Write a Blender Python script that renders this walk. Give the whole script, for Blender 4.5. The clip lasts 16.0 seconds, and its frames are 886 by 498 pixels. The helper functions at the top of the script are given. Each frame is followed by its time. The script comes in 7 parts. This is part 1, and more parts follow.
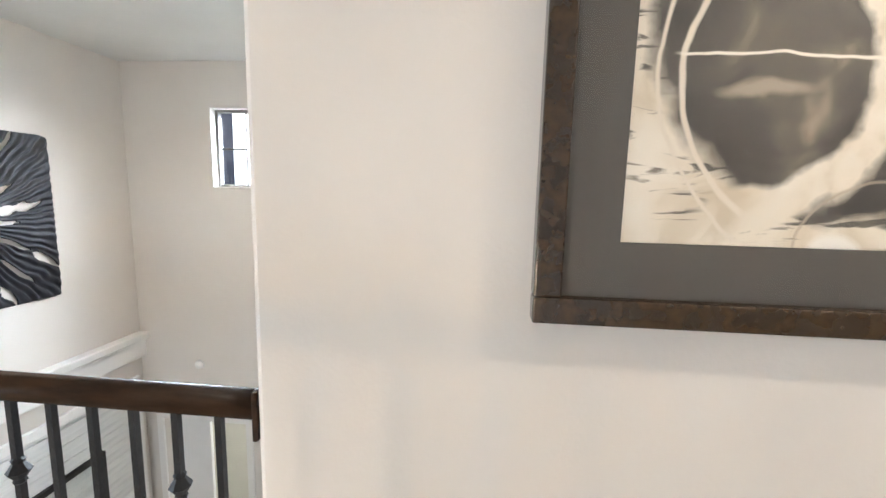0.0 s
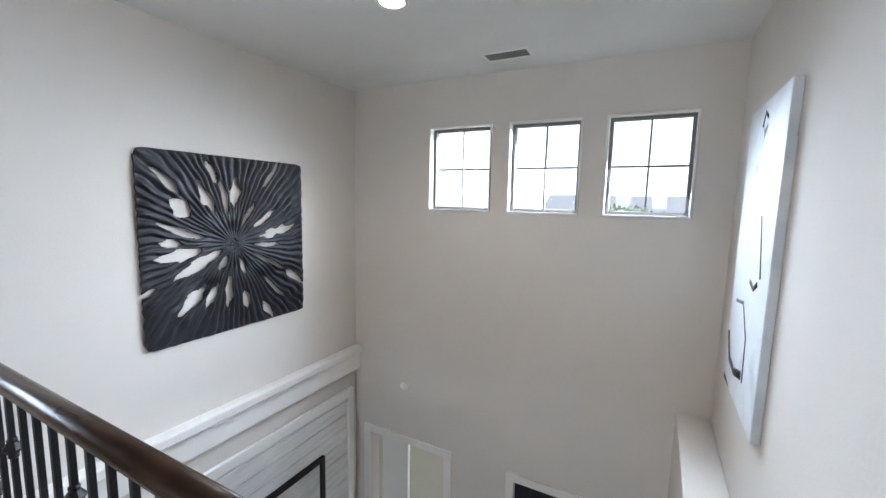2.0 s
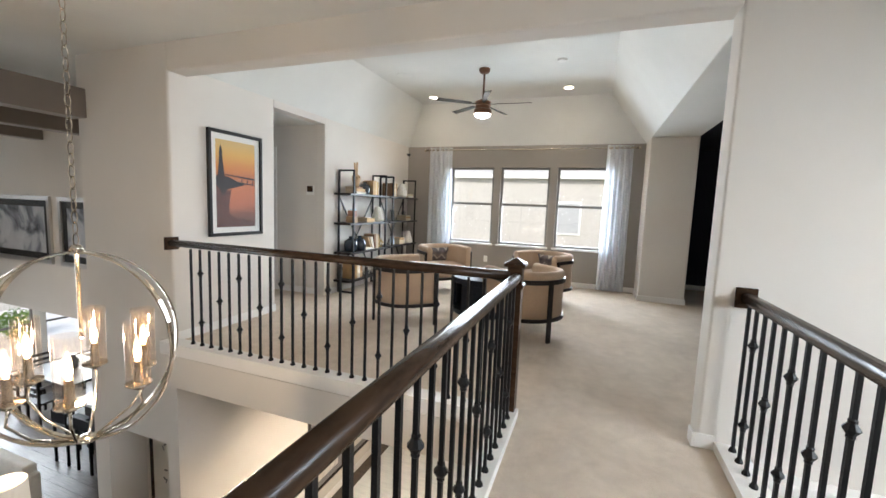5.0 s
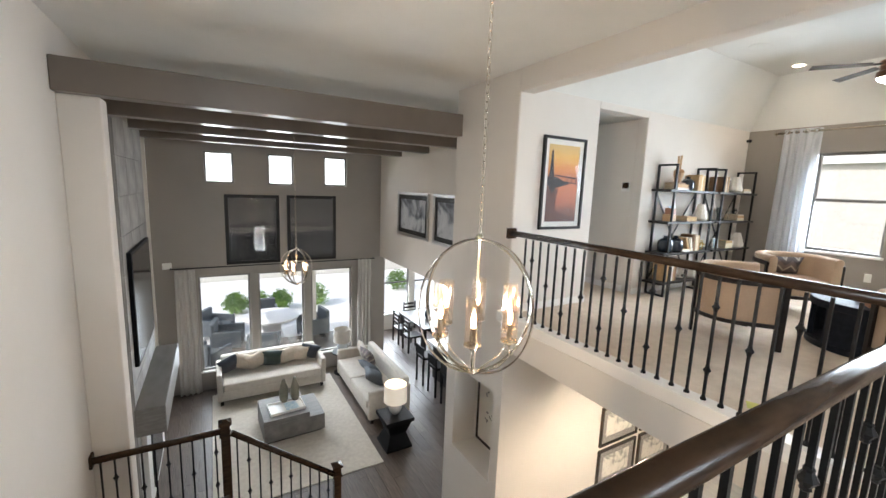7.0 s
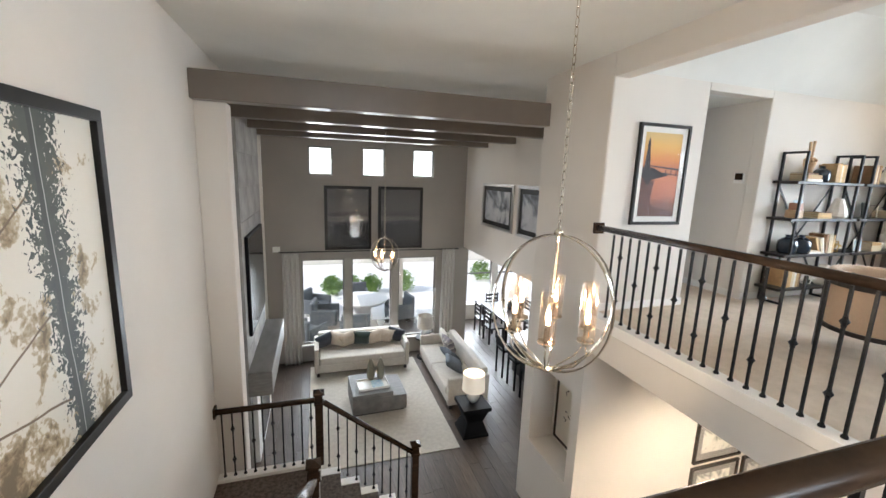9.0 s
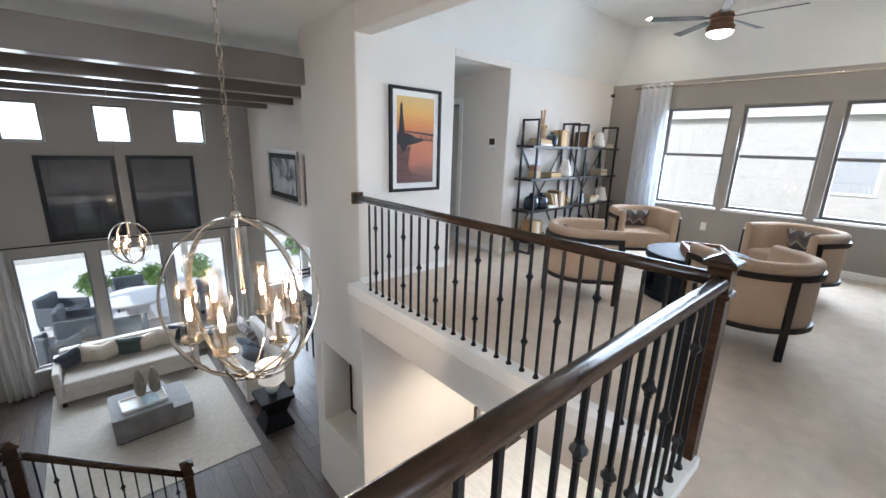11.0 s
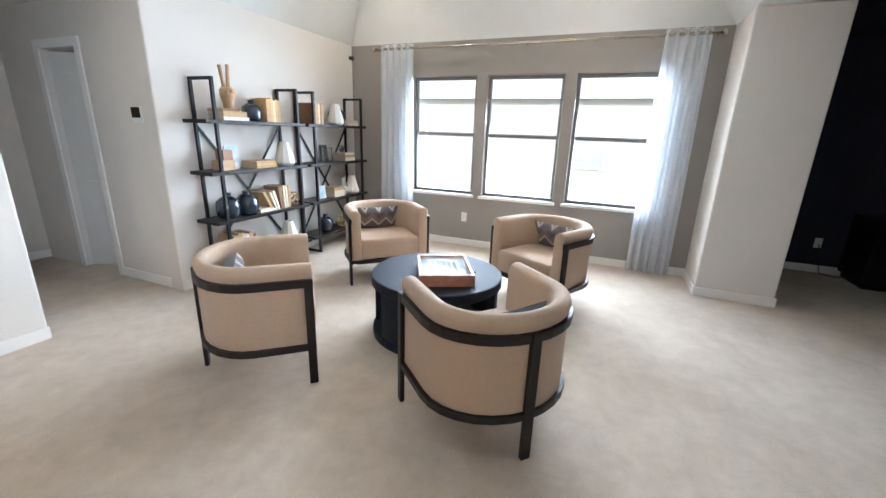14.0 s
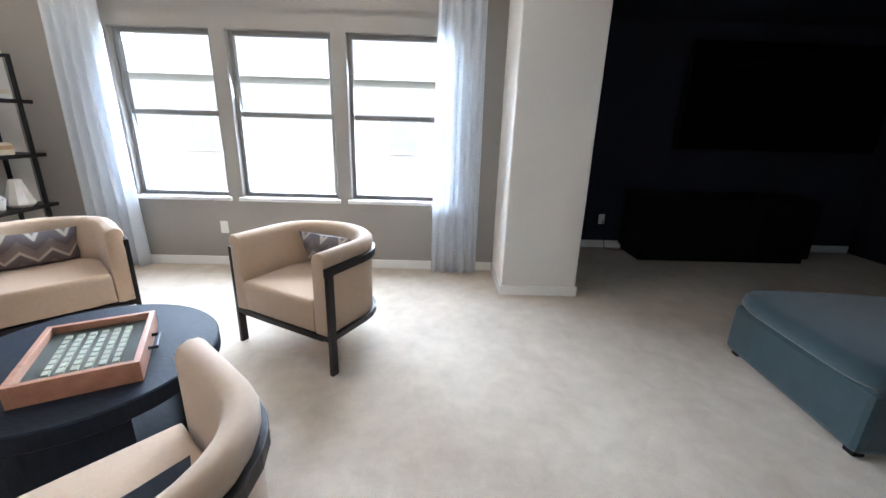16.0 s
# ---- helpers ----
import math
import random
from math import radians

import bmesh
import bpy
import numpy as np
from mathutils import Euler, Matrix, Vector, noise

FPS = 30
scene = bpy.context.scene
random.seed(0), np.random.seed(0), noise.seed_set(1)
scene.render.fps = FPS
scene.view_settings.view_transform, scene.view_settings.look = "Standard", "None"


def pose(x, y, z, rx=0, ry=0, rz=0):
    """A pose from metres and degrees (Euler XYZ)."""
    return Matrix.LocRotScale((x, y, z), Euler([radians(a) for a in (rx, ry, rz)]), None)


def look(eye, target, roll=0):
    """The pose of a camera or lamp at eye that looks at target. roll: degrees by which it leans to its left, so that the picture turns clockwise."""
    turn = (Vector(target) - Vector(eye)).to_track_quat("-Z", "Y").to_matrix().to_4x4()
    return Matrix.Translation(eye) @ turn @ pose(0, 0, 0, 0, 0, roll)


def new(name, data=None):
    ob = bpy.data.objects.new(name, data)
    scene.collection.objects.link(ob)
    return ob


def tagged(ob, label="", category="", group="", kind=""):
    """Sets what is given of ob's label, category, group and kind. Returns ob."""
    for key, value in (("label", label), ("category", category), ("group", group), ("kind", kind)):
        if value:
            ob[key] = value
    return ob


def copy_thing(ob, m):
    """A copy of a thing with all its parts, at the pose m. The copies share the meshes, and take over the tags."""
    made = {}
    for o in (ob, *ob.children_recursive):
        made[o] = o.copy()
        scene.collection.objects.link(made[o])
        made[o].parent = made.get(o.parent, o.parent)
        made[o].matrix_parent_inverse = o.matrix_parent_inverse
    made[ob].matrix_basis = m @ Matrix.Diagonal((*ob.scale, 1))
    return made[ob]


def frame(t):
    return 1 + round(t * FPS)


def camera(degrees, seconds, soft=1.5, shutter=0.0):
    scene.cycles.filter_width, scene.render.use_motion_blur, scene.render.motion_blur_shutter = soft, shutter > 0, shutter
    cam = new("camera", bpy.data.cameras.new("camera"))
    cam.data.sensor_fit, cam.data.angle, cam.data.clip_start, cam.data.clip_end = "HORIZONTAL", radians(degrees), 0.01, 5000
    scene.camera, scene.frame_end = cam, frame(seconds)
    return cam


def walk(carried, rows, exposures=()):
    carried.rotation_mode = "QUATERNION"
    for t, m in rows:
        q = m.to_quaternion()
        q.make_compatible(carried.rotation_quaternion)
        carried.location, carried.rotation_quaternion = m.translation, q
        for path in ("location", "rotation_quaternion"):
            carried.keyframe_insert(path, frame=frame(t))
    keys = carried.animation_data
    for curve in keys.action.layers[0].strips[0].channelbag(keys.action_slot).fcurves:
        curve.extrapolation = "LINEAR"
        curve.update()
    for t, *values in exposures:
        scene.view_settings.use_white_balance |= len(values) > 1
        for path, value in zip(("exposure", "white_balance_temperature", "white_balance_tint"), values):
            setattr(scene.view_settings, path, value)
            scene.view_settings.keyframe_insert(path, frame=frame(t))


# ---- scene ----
cam = camera(95.6, 16.0)
PATH = [
    (0, (-0.524, 0.085, 1.344), (-0.698, 2.060, 1.078), 1.4),
    (0.5, (-0.667, 0.135, 1.451), (-0.941, 2.096, 1.169), 1.5),
    (1, (-0.808, 0.293, 1.433), (-1.279, 2.218, 1.163), 1.1),
    (1.5, (-0.958, 0.495, 1.435), (-1.714, 2.331, 1.19), 1.1),
    (2, (-1.155, 0.468, 1.443), (-2.08, 2.223, 1.205), 1.3),
    (2.5, (-1.334, 0.336, 1.466), (-2.457, 1.977, 1.25), 1.4),
    (3, (-1.374, 0.19, 1.427), (-2.888, 1.485, 1.247), 1.5),
    (3.5, (-1.323, 0.138, 1.402), (-3.188, 0.84, 1.234), 1.6),
    (4, (-1.297, 0.084, 1.335), (-3.279, 0.296, 1.178), 1.9),
    (4.5, (-1.289, 0.065, 1.32), (-3.261, -0.213, 1.143), 2.1),
    (5, (-1.273, 0.073, 1.305), (-3.14, -0.614, 1.094), 2.2),
    (7.5, (-0.875, -0.012, 1.354), (-1.565, -1.862, 1.033), 2.3),
    (8, (-0.834, -0.009, 1.36), (-1.311, -1.922, 1.021), 2.4),
    (10.5, (-1.571, 0.114, 1.382), (-2.666, -1.494, 0.917), 1.5),
    (11, (-1.788, 0.08, 1.403), (-3.077, -1.369, 0.905), 1.7),
    (11.5, (-2.065, -0.015, 1.364), (-3.523, -1.284, 0.85), 1.7),
    (12, (-2.441, -0.005, 1.394), (-4.076, -1.02, 0.848), 1.7),
    (12.5, (-2.757, -0.029, 1.375), (-4.457, -0.931, 0.831), 1.7),
    (13, (-3.101, -0.088, 1.358), (-4.83, -0.922, 0.815), 1.7),
    (13.5, (-3.407, -0.072, 1.358), (-5.175, -0.822, 0.809), 1.7),
    (14, (-3.734, -0.058, 1.403), (-5.51, -0.787, 0.844), 1.9),
    (14.5, (-4.069, -0.068, 1.389), (-5.854, -0.77, 0.824), 1.9),
    (15, (-4.35, 0.018, 1.379), (-6.189, -0.51, 0.799), 1.7),
    (15.5, (-4.608, 0.119, 1.367), (-6.5, -0.166, 0.787), 1.7),
    (16, (-4.825, 0.241, 1.348), (-6.735, 0.277, 0.754), 1.7),
]
EXPOSURE = [
    (0.0, 1.17, 6150, 10), (0.5, 1.18, 6150, 10), (1.0, 0.87, 6050, 10), (1.5, 0.57, 5800, 10), (2.0, 0.37, 5800, 10), (2.5, 0.49, 5950, 10), (3.0, 0.48, 6100, 10),
    (4.0, 0.66, 6400, 10), (4.5, 0.66, 6450, 10), (5.0, 0.45, 6450, 10), (7.5, 0.74, 6450, 10), (8.0, 0.74, 6450, 10), (10.5, 0.74, 6000, 10), (11.0, 0.57, 5800, 10), (12.0, 0.68, 5800, 10),
    (13.0, 0.88, 5800, 10), (14.5, 0.84, 5900, 10), (15.0, 0.80, 5700, 10), (16.0, 0.88, 5700, 10)]
walk(cam, [(t, look(eye, target, roll)) for t, eye, target, roll in PATH], EXPOSURE)

# ---- world, sun and large lights ----
world = bpy.data.worlds.new("sky")
scene.world = world
world.use_nodes = True
wn = world.node_tree.nodes
sky = wn.new("ShaderNodeTexSky")
sky.sky_type, sky.sun_disc = "NISHITA", False
sky.sun_elevation, sky.sun_rotation = radians(36), radians(79)
world.node_tree.links.new(sky.outputs[0], wn["Background"].inputs[0])
wn["Background"].inputs[1].default_value = 0.15

sun = new("sun", bpy.data.lights.new("sun", "SUN"))
sun.data.energy, sun.data.angle, sun.data.color = 2.5, radians(0.6), (1.0, 0.95, 0.88)
sun.matrix_world = look((0, 0, 0), (-0.80, -0.16, -0.6))


def window_light(name, place, target, wide, high, watts, colour=(0.90, 0.95, 1.0), spread=150):
    """Daylight that enters by one window opening."""
    lamp = bpy.data.lights.new(name, "AREA")
    lamp.shape, lamp.size, lamp.size_y, lamp.energy, lamp.color = "RECTANGLE", wide, high, watts, colour
    lamp.spread = radians(spread)
    ob = new(name, lamp)
    ob.matrix_world = look(place, target)
    return ob


window_light("daylight_loft", (-8.62, -1.1, 1.35), (-5.8, -1.0, 0.6), 2.7, 1.35, 128, (0.78, 0.89, 1.0), 140)
window_light("daylight_foyer", (-1.96, 3.75, 1.72), (-2.5, 1.6, 0.3), 2.0, 0.7, 84, (0.82, 0.91, 1.0), 112)
window_light("daylight_great_room", (-2.3, -9.76, -1.75), (-2.3, -6, -3.4), 3.3, 2.0, 90, (0.84, 0.92, 1.0))
window_light("daylight_clerestory", (-2.3, -9.74, 1.6), (-2.3, -6, -0.6), 2.9, 0.6, 26)
window_light("daylight_breakfast", (-6.6, -11.6, -1.7), (-6.6, -8, -2.6), 3.0, 2.0, 200, (0.84, 0.92, 1.0))


# ---- materials ----
def rgb(r, g, b):
    return (r, g, b, 1.0)


def material(name, colour, rough=0.6, metal=0.0, colour2=None, scale=8.0, bump=0.0, bump_scale=60.0, detail=4.0,
             stretch=(1, 1, 1), spec=0.5, sheen=0.0, random_tint=0.0, coat=0.0):
    """A procedural surface: a base colour that drifts to colour2 by noise at one scale, with fine relief at another."""
    m = bpy.data.materials.new(name)
    m.use_nodes = True
    nt = m.node_tree
    n, lk = nt.nodes, nt.links
    b = n["Principled BSDF"]
    b.inputs["Roughness"].default_value = rough
    b.inputs["Metallic"].default_value = metal
    b.inputs["Specular IOR Level"].default_value = spec
    b.inputs["Sheen Weight"].default_value = sheen
    b.inputs["Coat Weight"].default_value = coat
    b.inputs["Coat Roughness"].default_value = 0.12
    tc = n.new("ShaderNodeTexCoord")
    mp = n.new("ShaderNodeMapping")
    mp.inputs["Scale"].default_value = stretch
    lk.new(tc.outputs["Object"], mp.inputs[0])
    last = None
    if colour2 is not None:
        nz = n.new("ShaderNodeTexNoise")
        nz.inputs["Scale"].default_value, nz.inputs["Detail"].default_value = scale, detail
        lk.new(mp.outputs[0], nz.inputs["Vector"])
        rp = n.new("ShaderNodeValToRGB")
        rp.color_ramp.elements[0].position, rp.color_ramp.elements[1].position = 0.32, 0.68
        rp.color_ramp.elements[0].color, rp.color_ramp.elements[1].color = rgb(*colour), rgb(*colour2)
        lk.new(nz.outputs["Fac"], rp.inputs[0])
        last = rp.outputs[0]
    if random_tint:
        oi = n.new("ShaderNodeObjectInfo")
        hs = n.new("ShaderNodeHueSaturation")
        mr = n.new("ShaderNodeMapRange")
        mr.inputs["To Min"].default_value, mr.inputs["To Max"].default_value = 1 - random_tint, 1 + random_tint
        lk.new(oi.outputs["Random"], mr.inputs[0])
        lk.new(mr.outputs[0], hs.inputs["Value"])
        if last is None:
            hs.inputs["Color"].default_value = rgb(*colour)
        else:
            lk.new(last, hs.inputs["Color"])
        last = hs.outputs[0]
    if last is None:
        b.inputs["Base Color"].default_value = rgb(*colour)
    else:
        lk.new(last, b.inputs["Base Color"])
    if bump:
        n2 = n.new("ShaderNodeTexNoise")
        n2.inputs["Scale"].default_value, n2.inputs["Detail"].default_value = bump_scale, 3.0
        lk.new(mp.outputs[0], n2.inputs["Vector"])
        bp = n.new("ShaderNodeBump")
        bp.inputs["Strength"].default_value, bp.inputs["Distance"].default_value = bump, 0.01
        lk.new(n2.outputs["Fac"], bp.inputs["Height"])
        lk.new(bp.outputs[0], b.inputs["Normal"])
    return m


def glowing(name, colour, strength):
    m = bpy.data.materials.new(name)
    m.use_nodes = True
    b = m.node_tree.nodes["Principled BSDF"]
    b.inputs["Base Color"].default_value = rgb(*colour)
    b.inputs["Emission Color"].default_value = rgb(*colour)
    b.inputs["Emission Strength"].default_value = strength
    return m


def glass(name, tint=(1, 1, 1), rough=0.0, mix=0.88):
    """Thin pane: mostly clear, with a plain glossy share."""
    m = bpy.data.materials.new(name)
    m.use_nodes = True
    nt = m.node_tree
    n, lk = nt.nodes, nt.links
    n.remove(n["Principled BSDF"])
    tr = n.new("ShaderNodeBsdfTransparent")
    tr.inputs[0].default_value = rgb(*tint)
    gl = n.new("ShaderNodeBsdfGlossy")
    gl.inputs["Roughness"].default_value = rough
    mx = n.new("ShaderNodeMixShader")
    mx.inputs[0].default_value = 1 - mix
    lk.new(tr.outputs[0], mx.inputs[1])
    lk.new(gl.outputs[0], mx.inputs[2])
    lk.new(mx.outputs[0], n["Material Output"].inputs[0])
    return m


WALL = material("wall_paint", (0.69, 0.65, 0.60), 0.85, colour2=(0.72, 0.68, 0.63), scale=1.5, bump=0.06, bump_scale=90, spec=0.12)
ACCENT = material("taupe_wall_paint", (0.30, 0.275, 0.245), 0.55, colour2=(0.32, 0.29, 0.26), scale=1.5, bump=0.12, bump_scale=90, spec=0.3)
NAVY = material("navy_wall_paint", (0.020, 0.022, 0.034), 0.7, colour2=(0.024, 0.026, 0.040), scale=2, bump=0.1, bump_scale=90, spec=0.1)
CEIL = material("ceiling_paint", (0.70, 0.70, 0.67), 0.8, colour2=(0.74, 0.74, 0.71), scale=2, bump=0.2, bump_scale=120, spec=0.2)
TRIM = material("white_trim_paint", (0.80, 0.78, 0.75), 0.35, colour2=(0.83, 0.81, 0.78), scale=5)


def carpet_material():
    """Cut pile: broad drifts of lean, hand-sized scuffs, and fine tufts."""
    m = bpy.data.materials.new("beige_carpet")
    m.use_nodes = True
    nt = m.node_tree
    n, lk = nt.nodes, nt.links
    b = n["Principled BSDF"]
    b.inputs["Roughness"].default_value, b.inputs["Specular IOR Level"].default_value, b.inputs["Sheen Weight"].default_value = 0.95, 0.1, 0.25
    tc = n.new("ShaderNodeTexCoord")

    def cloud(scale, detail, distortion=0.0, rough=0.5):
        z = n.new("ShaderNodeTexNoise")
        z.inputs["Scale"].default_value, z.inputs["Detail"].default_value = scale, detail
        z.inputs["Distortion"].default_value, z.inputs["Roughness"].default_value = distortion, rough
        lk.new(tc.outputs["Object"], z.inputs["Vector"])
        return z.outputs["Fac"]

    def blend(a, b2, fac):
        x = n.new("ShaderNodeMix")
        x.inputs["Factor"].default_value = fac
        lk.new(a, x.inputs["A"])
        lk.new(b2, x.inputs["B"])
        return x.outputs["Result"]

    tuft = cloud(220, 3)
    mix = blend(blend(cloud(1.6, 4, 0.3), cloud(8, 7, 0.25, 0.66), 0.5), tuft, 0.30)
    rp = n.new("ShaderNodeValToRGB")
    rp.color_ramp.elements[0].position, rp.color_ramp.elements[1].position = 0.36, 0.64
    rp.color_ramp.elements[0].color, rp.color_ramp.elements[1].color = rgb(0.51, 0.41, 0.31), rgb(0.76, 0.645, 0.52)
    lk.new(mix, rp.inputs[0])
    lk.new(rp.outputs[0], b.inputs["Base Color"])
    bp = n.new("ShaderNodeBump")
    bp.inputs["Strength"].default_value, bp.inputs["Distance"].default_value = 0.9, 0.012
    lk.new(blend(cloud(24, 4, 0.6), tuft, 0.6), bp.inputs["Height"])
    lk.new(bp.outputs[0], b.inputs["Normal"])
    return m


CARPET = carpet_material()
DARKWOOD = material("dark_stained_wood", (0.027, 0.0155, 0.0095), 0.27, colour2=(0.052, 0.029, 0.017), scale=9, stretch=(1, 1, 6), bump=0.05, bump_scale=40, spec=0.20)
IRON = material("black_iron", (0.006, 0.006, 0.007), 0.5, metal=0.0, bump=0.15, bump_scale=80, spec=0.3)


# ---- building helpers ----
def box(bm, x0, x1, y0, y1, z0, z1):
    v = [bm.verts.new(p) for p in ((x0, y0, z0), (x1, y0, z0), (x1, y1, z0), (x0, y1, z0), (x0, y0, z1), (x1, y0, z1), (x1, y1, z1), (x0, y1, z1))]
    for f in ((0, 3, 2, 1), (4, 5, 6, 7), (0, 1, 5, 4), (1, 2, 6, 5), (2, 3, 7, 6), (3, 0, 4, 7)):
        bm.faces.new([v[i] for i in f])
    return v


def slanted(bm, a, b, w, h, up=(0, 0, 1)):
    """A bar from a to b, w wide and h high."""
    a, b = Vector(a), Vector(b)
    d = (b - a).normalized()
    side = d.cross(Vector(up))
    side = side.normalized() if side.length > 1e-4 else Vector((1, 0, 0))
    top = side.cross(d).normalized()
    v = [bm.verts.new(p + side * sx * w / 2 + top * sz * h / 2) for p in (a, b) for sx, sz in ((-1, -1), (1, -1), (1, 1), (-1, 1))]
    for f in ((0, 1, 2, 3), (7, 6, 5, 4), (0, 4, 5, 1), (1, 5, 6, 2), (2, 6, 7, 3), (3, 7, 4, 0)):
        bm.faces.new([v[i] for i in f])


def lathe(bm, profile, segments=24, centre=(0, 0, 0), cap=True):
    """Turned body: profile is (radius, height) pairs, from bottom to top."""
    cx, cy, cz = centre
    rings = []
    for r, z in profile:
        if r < 1e-5:
            rings.append([bm.verts.new((cx, cy, cz + z))])
        else:
            rings.append([bm.verts.new((cx + r * math.cos(2 * math.pi * k / segments), cy + r * math.sin(2 * math.pi * k / segments), cz + z)) for k in range(segments)])
    for a, b in zip(rings, rings[1:]):
        for k in range(segments):
            q = [a[k % len(a)], a[(k + 1) % segments % len(a)], b[(k + 1) % segments % len(b)], b[k % len(b)]]
            q = list(dict.fromkeys(q))
            if len(q) > 2:
                bm.faces.new(q)
    if cap:
        if len(rings[0]) > 2:
            bm.faces.new(rings[0][::-1])
        if len(rings[-1]) > 2:
            bm.faces.new(rings[-1])


def tube(bm, points, radius, segments=8, closed=False):
    """A round bar along the points."""
    pts = [Vector(p) for p in points]
    n = len(pts)
    rings, prev = [], None
    for i, p in enumerate(pts):
        d = (pts[(i + 1) % n] - pts[i - 1]) if closed else (pts[min(i + 1, n - 1)] - pts[max(i - 1, 0)])
        d.normalize()
        if prev is None:
            prev = d.orthogonal().normalized()
        prev = (prev - d * prev.dot(d)).normalized()
        o = d.cross(prev)
        rings.append([bm.verts.new(p + (prev * math.cos(2 * math.pi * k / segments) + o * math.sin(2 * math.pi * k / segments)) * radius) for k in range(segments)])
    for i in range(n if closed else n - 1):
        a, b = rings[i], rings[(i + 1) % n]
        for k in range(segments):
            bm.faces.new((a[k], a[(k + 1) % segments], b[(k + 1) % segments], b[k]))
    if not closed:
        bm.faces.new(rings[0][::-1])
        bm.faces.new(rings[-1])


def mesh_object(name, bm, mat, bevel=0.0, smooth=False, segments=2):
    me = bpy.data.meshes.new(name)
    bmesh.ops.recalc_face_normals(bm, faces=bm.faces[:])
    bm.to_mesh(me)
    bm.free()
    me.materials.append(mat)
    if smooth:
        for p in me.polygons:
            p.use_smooth = True
    ob = new(name, me)
    if bevel:
        mod = ob.modifiers.new("bevel", "BEVEL")
        mod.width, mod.segments, mod.limit_method, mod.angle_limit = bevel, segments, "ANGLE", radians(40)
        if smooth:
            mod.harden_normals = False
    return ob


def part(name, bm, mat, parent, label="", bevel=0.0, smooth=False, segments=2):
    ob = mesh_object(name, bm, mat, bevel, smooth, segments)
    ob.parent = parent
    if label:
        ob["label"] = label
    return ob


def thing(name, label, category, m=None, group=""):
    ob = new(name)
    ob.empty_display_size = 0.1
    if m is not None:
        ob.matrix_world = m
    return tagged(ob, label, category, group)


def structure(name, bm, mat, label="", bevel=0.0, smooth=False):
    return tagged(mesh_object(name, bm, mat, bevel, smooth), label, kind="structure")


def slab(axis, lo, hi, u0, u1, z0, z1, holes=()):
    """A wall lo..hi thick across axis ('x' or 'y'), u0..u1 long and z0..z1 high, with openings (u0, u1, z0, z1) cut through."""
    bm = bmesh.new()
    us = sorted({u0, u1, *[h[0] for h in holes], *[h[1] for h in holes]})
    zs = sorted({z0, z1, *[h[2] for h in holes], *[h[3] for h in holes]})
    us, zs = [u for u in us if u0 <= u <= u1], [z for z in zs if z0 <= z <= z1]

    def full(i, j):
        if not (0 <= i < len(us) - 1 and 0 <= j < len(zs) - 1):
            return False
        u, z = (us[i] + us[i + 1]) / 2, (zs[j] + zs[j + 1]) / 2
        return not any(h[0] < u < h[1] and h[2] < z < h[3] for h in holes)

    cache = {}

    def vert(d, u, z):
        key = (d, u, z)
        if key not in cache:
            cache[key] = bm.verts.new((d, u, z) if axis == "x" else (u, d, z))
        return cache[key]

    for i in range(len(us) - 1):
        for j in range(len(zs) - 1):
            if not full(i, j):
                continue
            a, b, c, d = us[i], us[i + 1], zs[j], zs[j + 1]
            for k in (lo, hi):
                bm.faces.new((vert(k, a, c), vert(k, b, c), vert(k, b, d), vert(k, a, d)))
            for di, dj, p, q in ((-1, 0, (a, c), (a, d)), (1, 0, (b, c), (b, d)), (0, -1, (a, c), (b, c)), (0, 1, (a, d), (b, d))):
                if not full(i + di, j + dj):
                    bm.faces.new((vert(lo, *p), vert(lo, *q), vert(hi, *q), vert(hi, *p)))
    return bm


def block(x0, x1, y0, y1, z0, z1):
    bm = bmesh.new()
    box(bm, x0, x1, y0, y1, z0, z1)
    return bm


def prism(points, z0, z1, radius=0.0, steps=4):
    """An upright body on a plan outline, with its outer plan corners rounded."""
    out = []
    n = len(points)
    for i, p in enumerate(points):
        p, a, b = Vector(p), Vector(points[i - 1]), Vector(points[(i + 1) % n])
        u, w = (a - p).normalized(), (b - p).normalized()
        if radius and min((a - p).length, (b - p).length) > 2 * radius:
            c = p + (u + w) * radius
            a0, a1 = p + u * radius - c, p + w * radius - c
            for k in range(steps + 1):
                t = k / steps
                d = (a0 * math.cos(t * math.pi / 2) + a1 * math.sin(t * math.pi / 2))
                out.append(c + d)
        else:
            out.append(p)
    bm = bmesh.new()
    lo, hi = [bm.verts.new((p.x, p.y, z0)) for p in out], [bm.verts.new((p.x, p.y, z1)) for p in out]
    k = len(out)
    for i in range(k):
        bm.faces.new((lo[i], lo[(i + 1) % k], hi[(i + 1) % k], hi[i]))
    bm.faces.new(lo[::-1])
    bm.faces.new(hi)
    return bm


# ---- the large structure ----
LOW, CEILING, FOYER_CEILING, PLATE, VAULT = -3.22, 2.58, 2.47, 2.42, 3.13

# upper floors
for name, x0, x1, y0, y1 in (("floor_loft", -9.4, -3.72, -3.37, 0.80), ("floor_media", -9.4, -4.0, 0.80, 5.2), ("floor_bridge", -3.72, 2.6, -0.30, 0.80), ("floor_hall", -7.2, -4.96, -5.6, -3.37)):
    structure(name, block(x0, x1, y0, y1, -0.06, 0.0), CARPET, "beige cut-pile carpet with vacuum marks")
bm = bmesh.new()
box(bm, -9.4, -3.60, -3.36, 0.80, -0.34, -0.06)
box(bm, -3.60, 2.6, -0.40, 0.92, -0.34, -0.06)
structure("floor_slab", bm, WALL, "painted underside and edge of the upper floor")

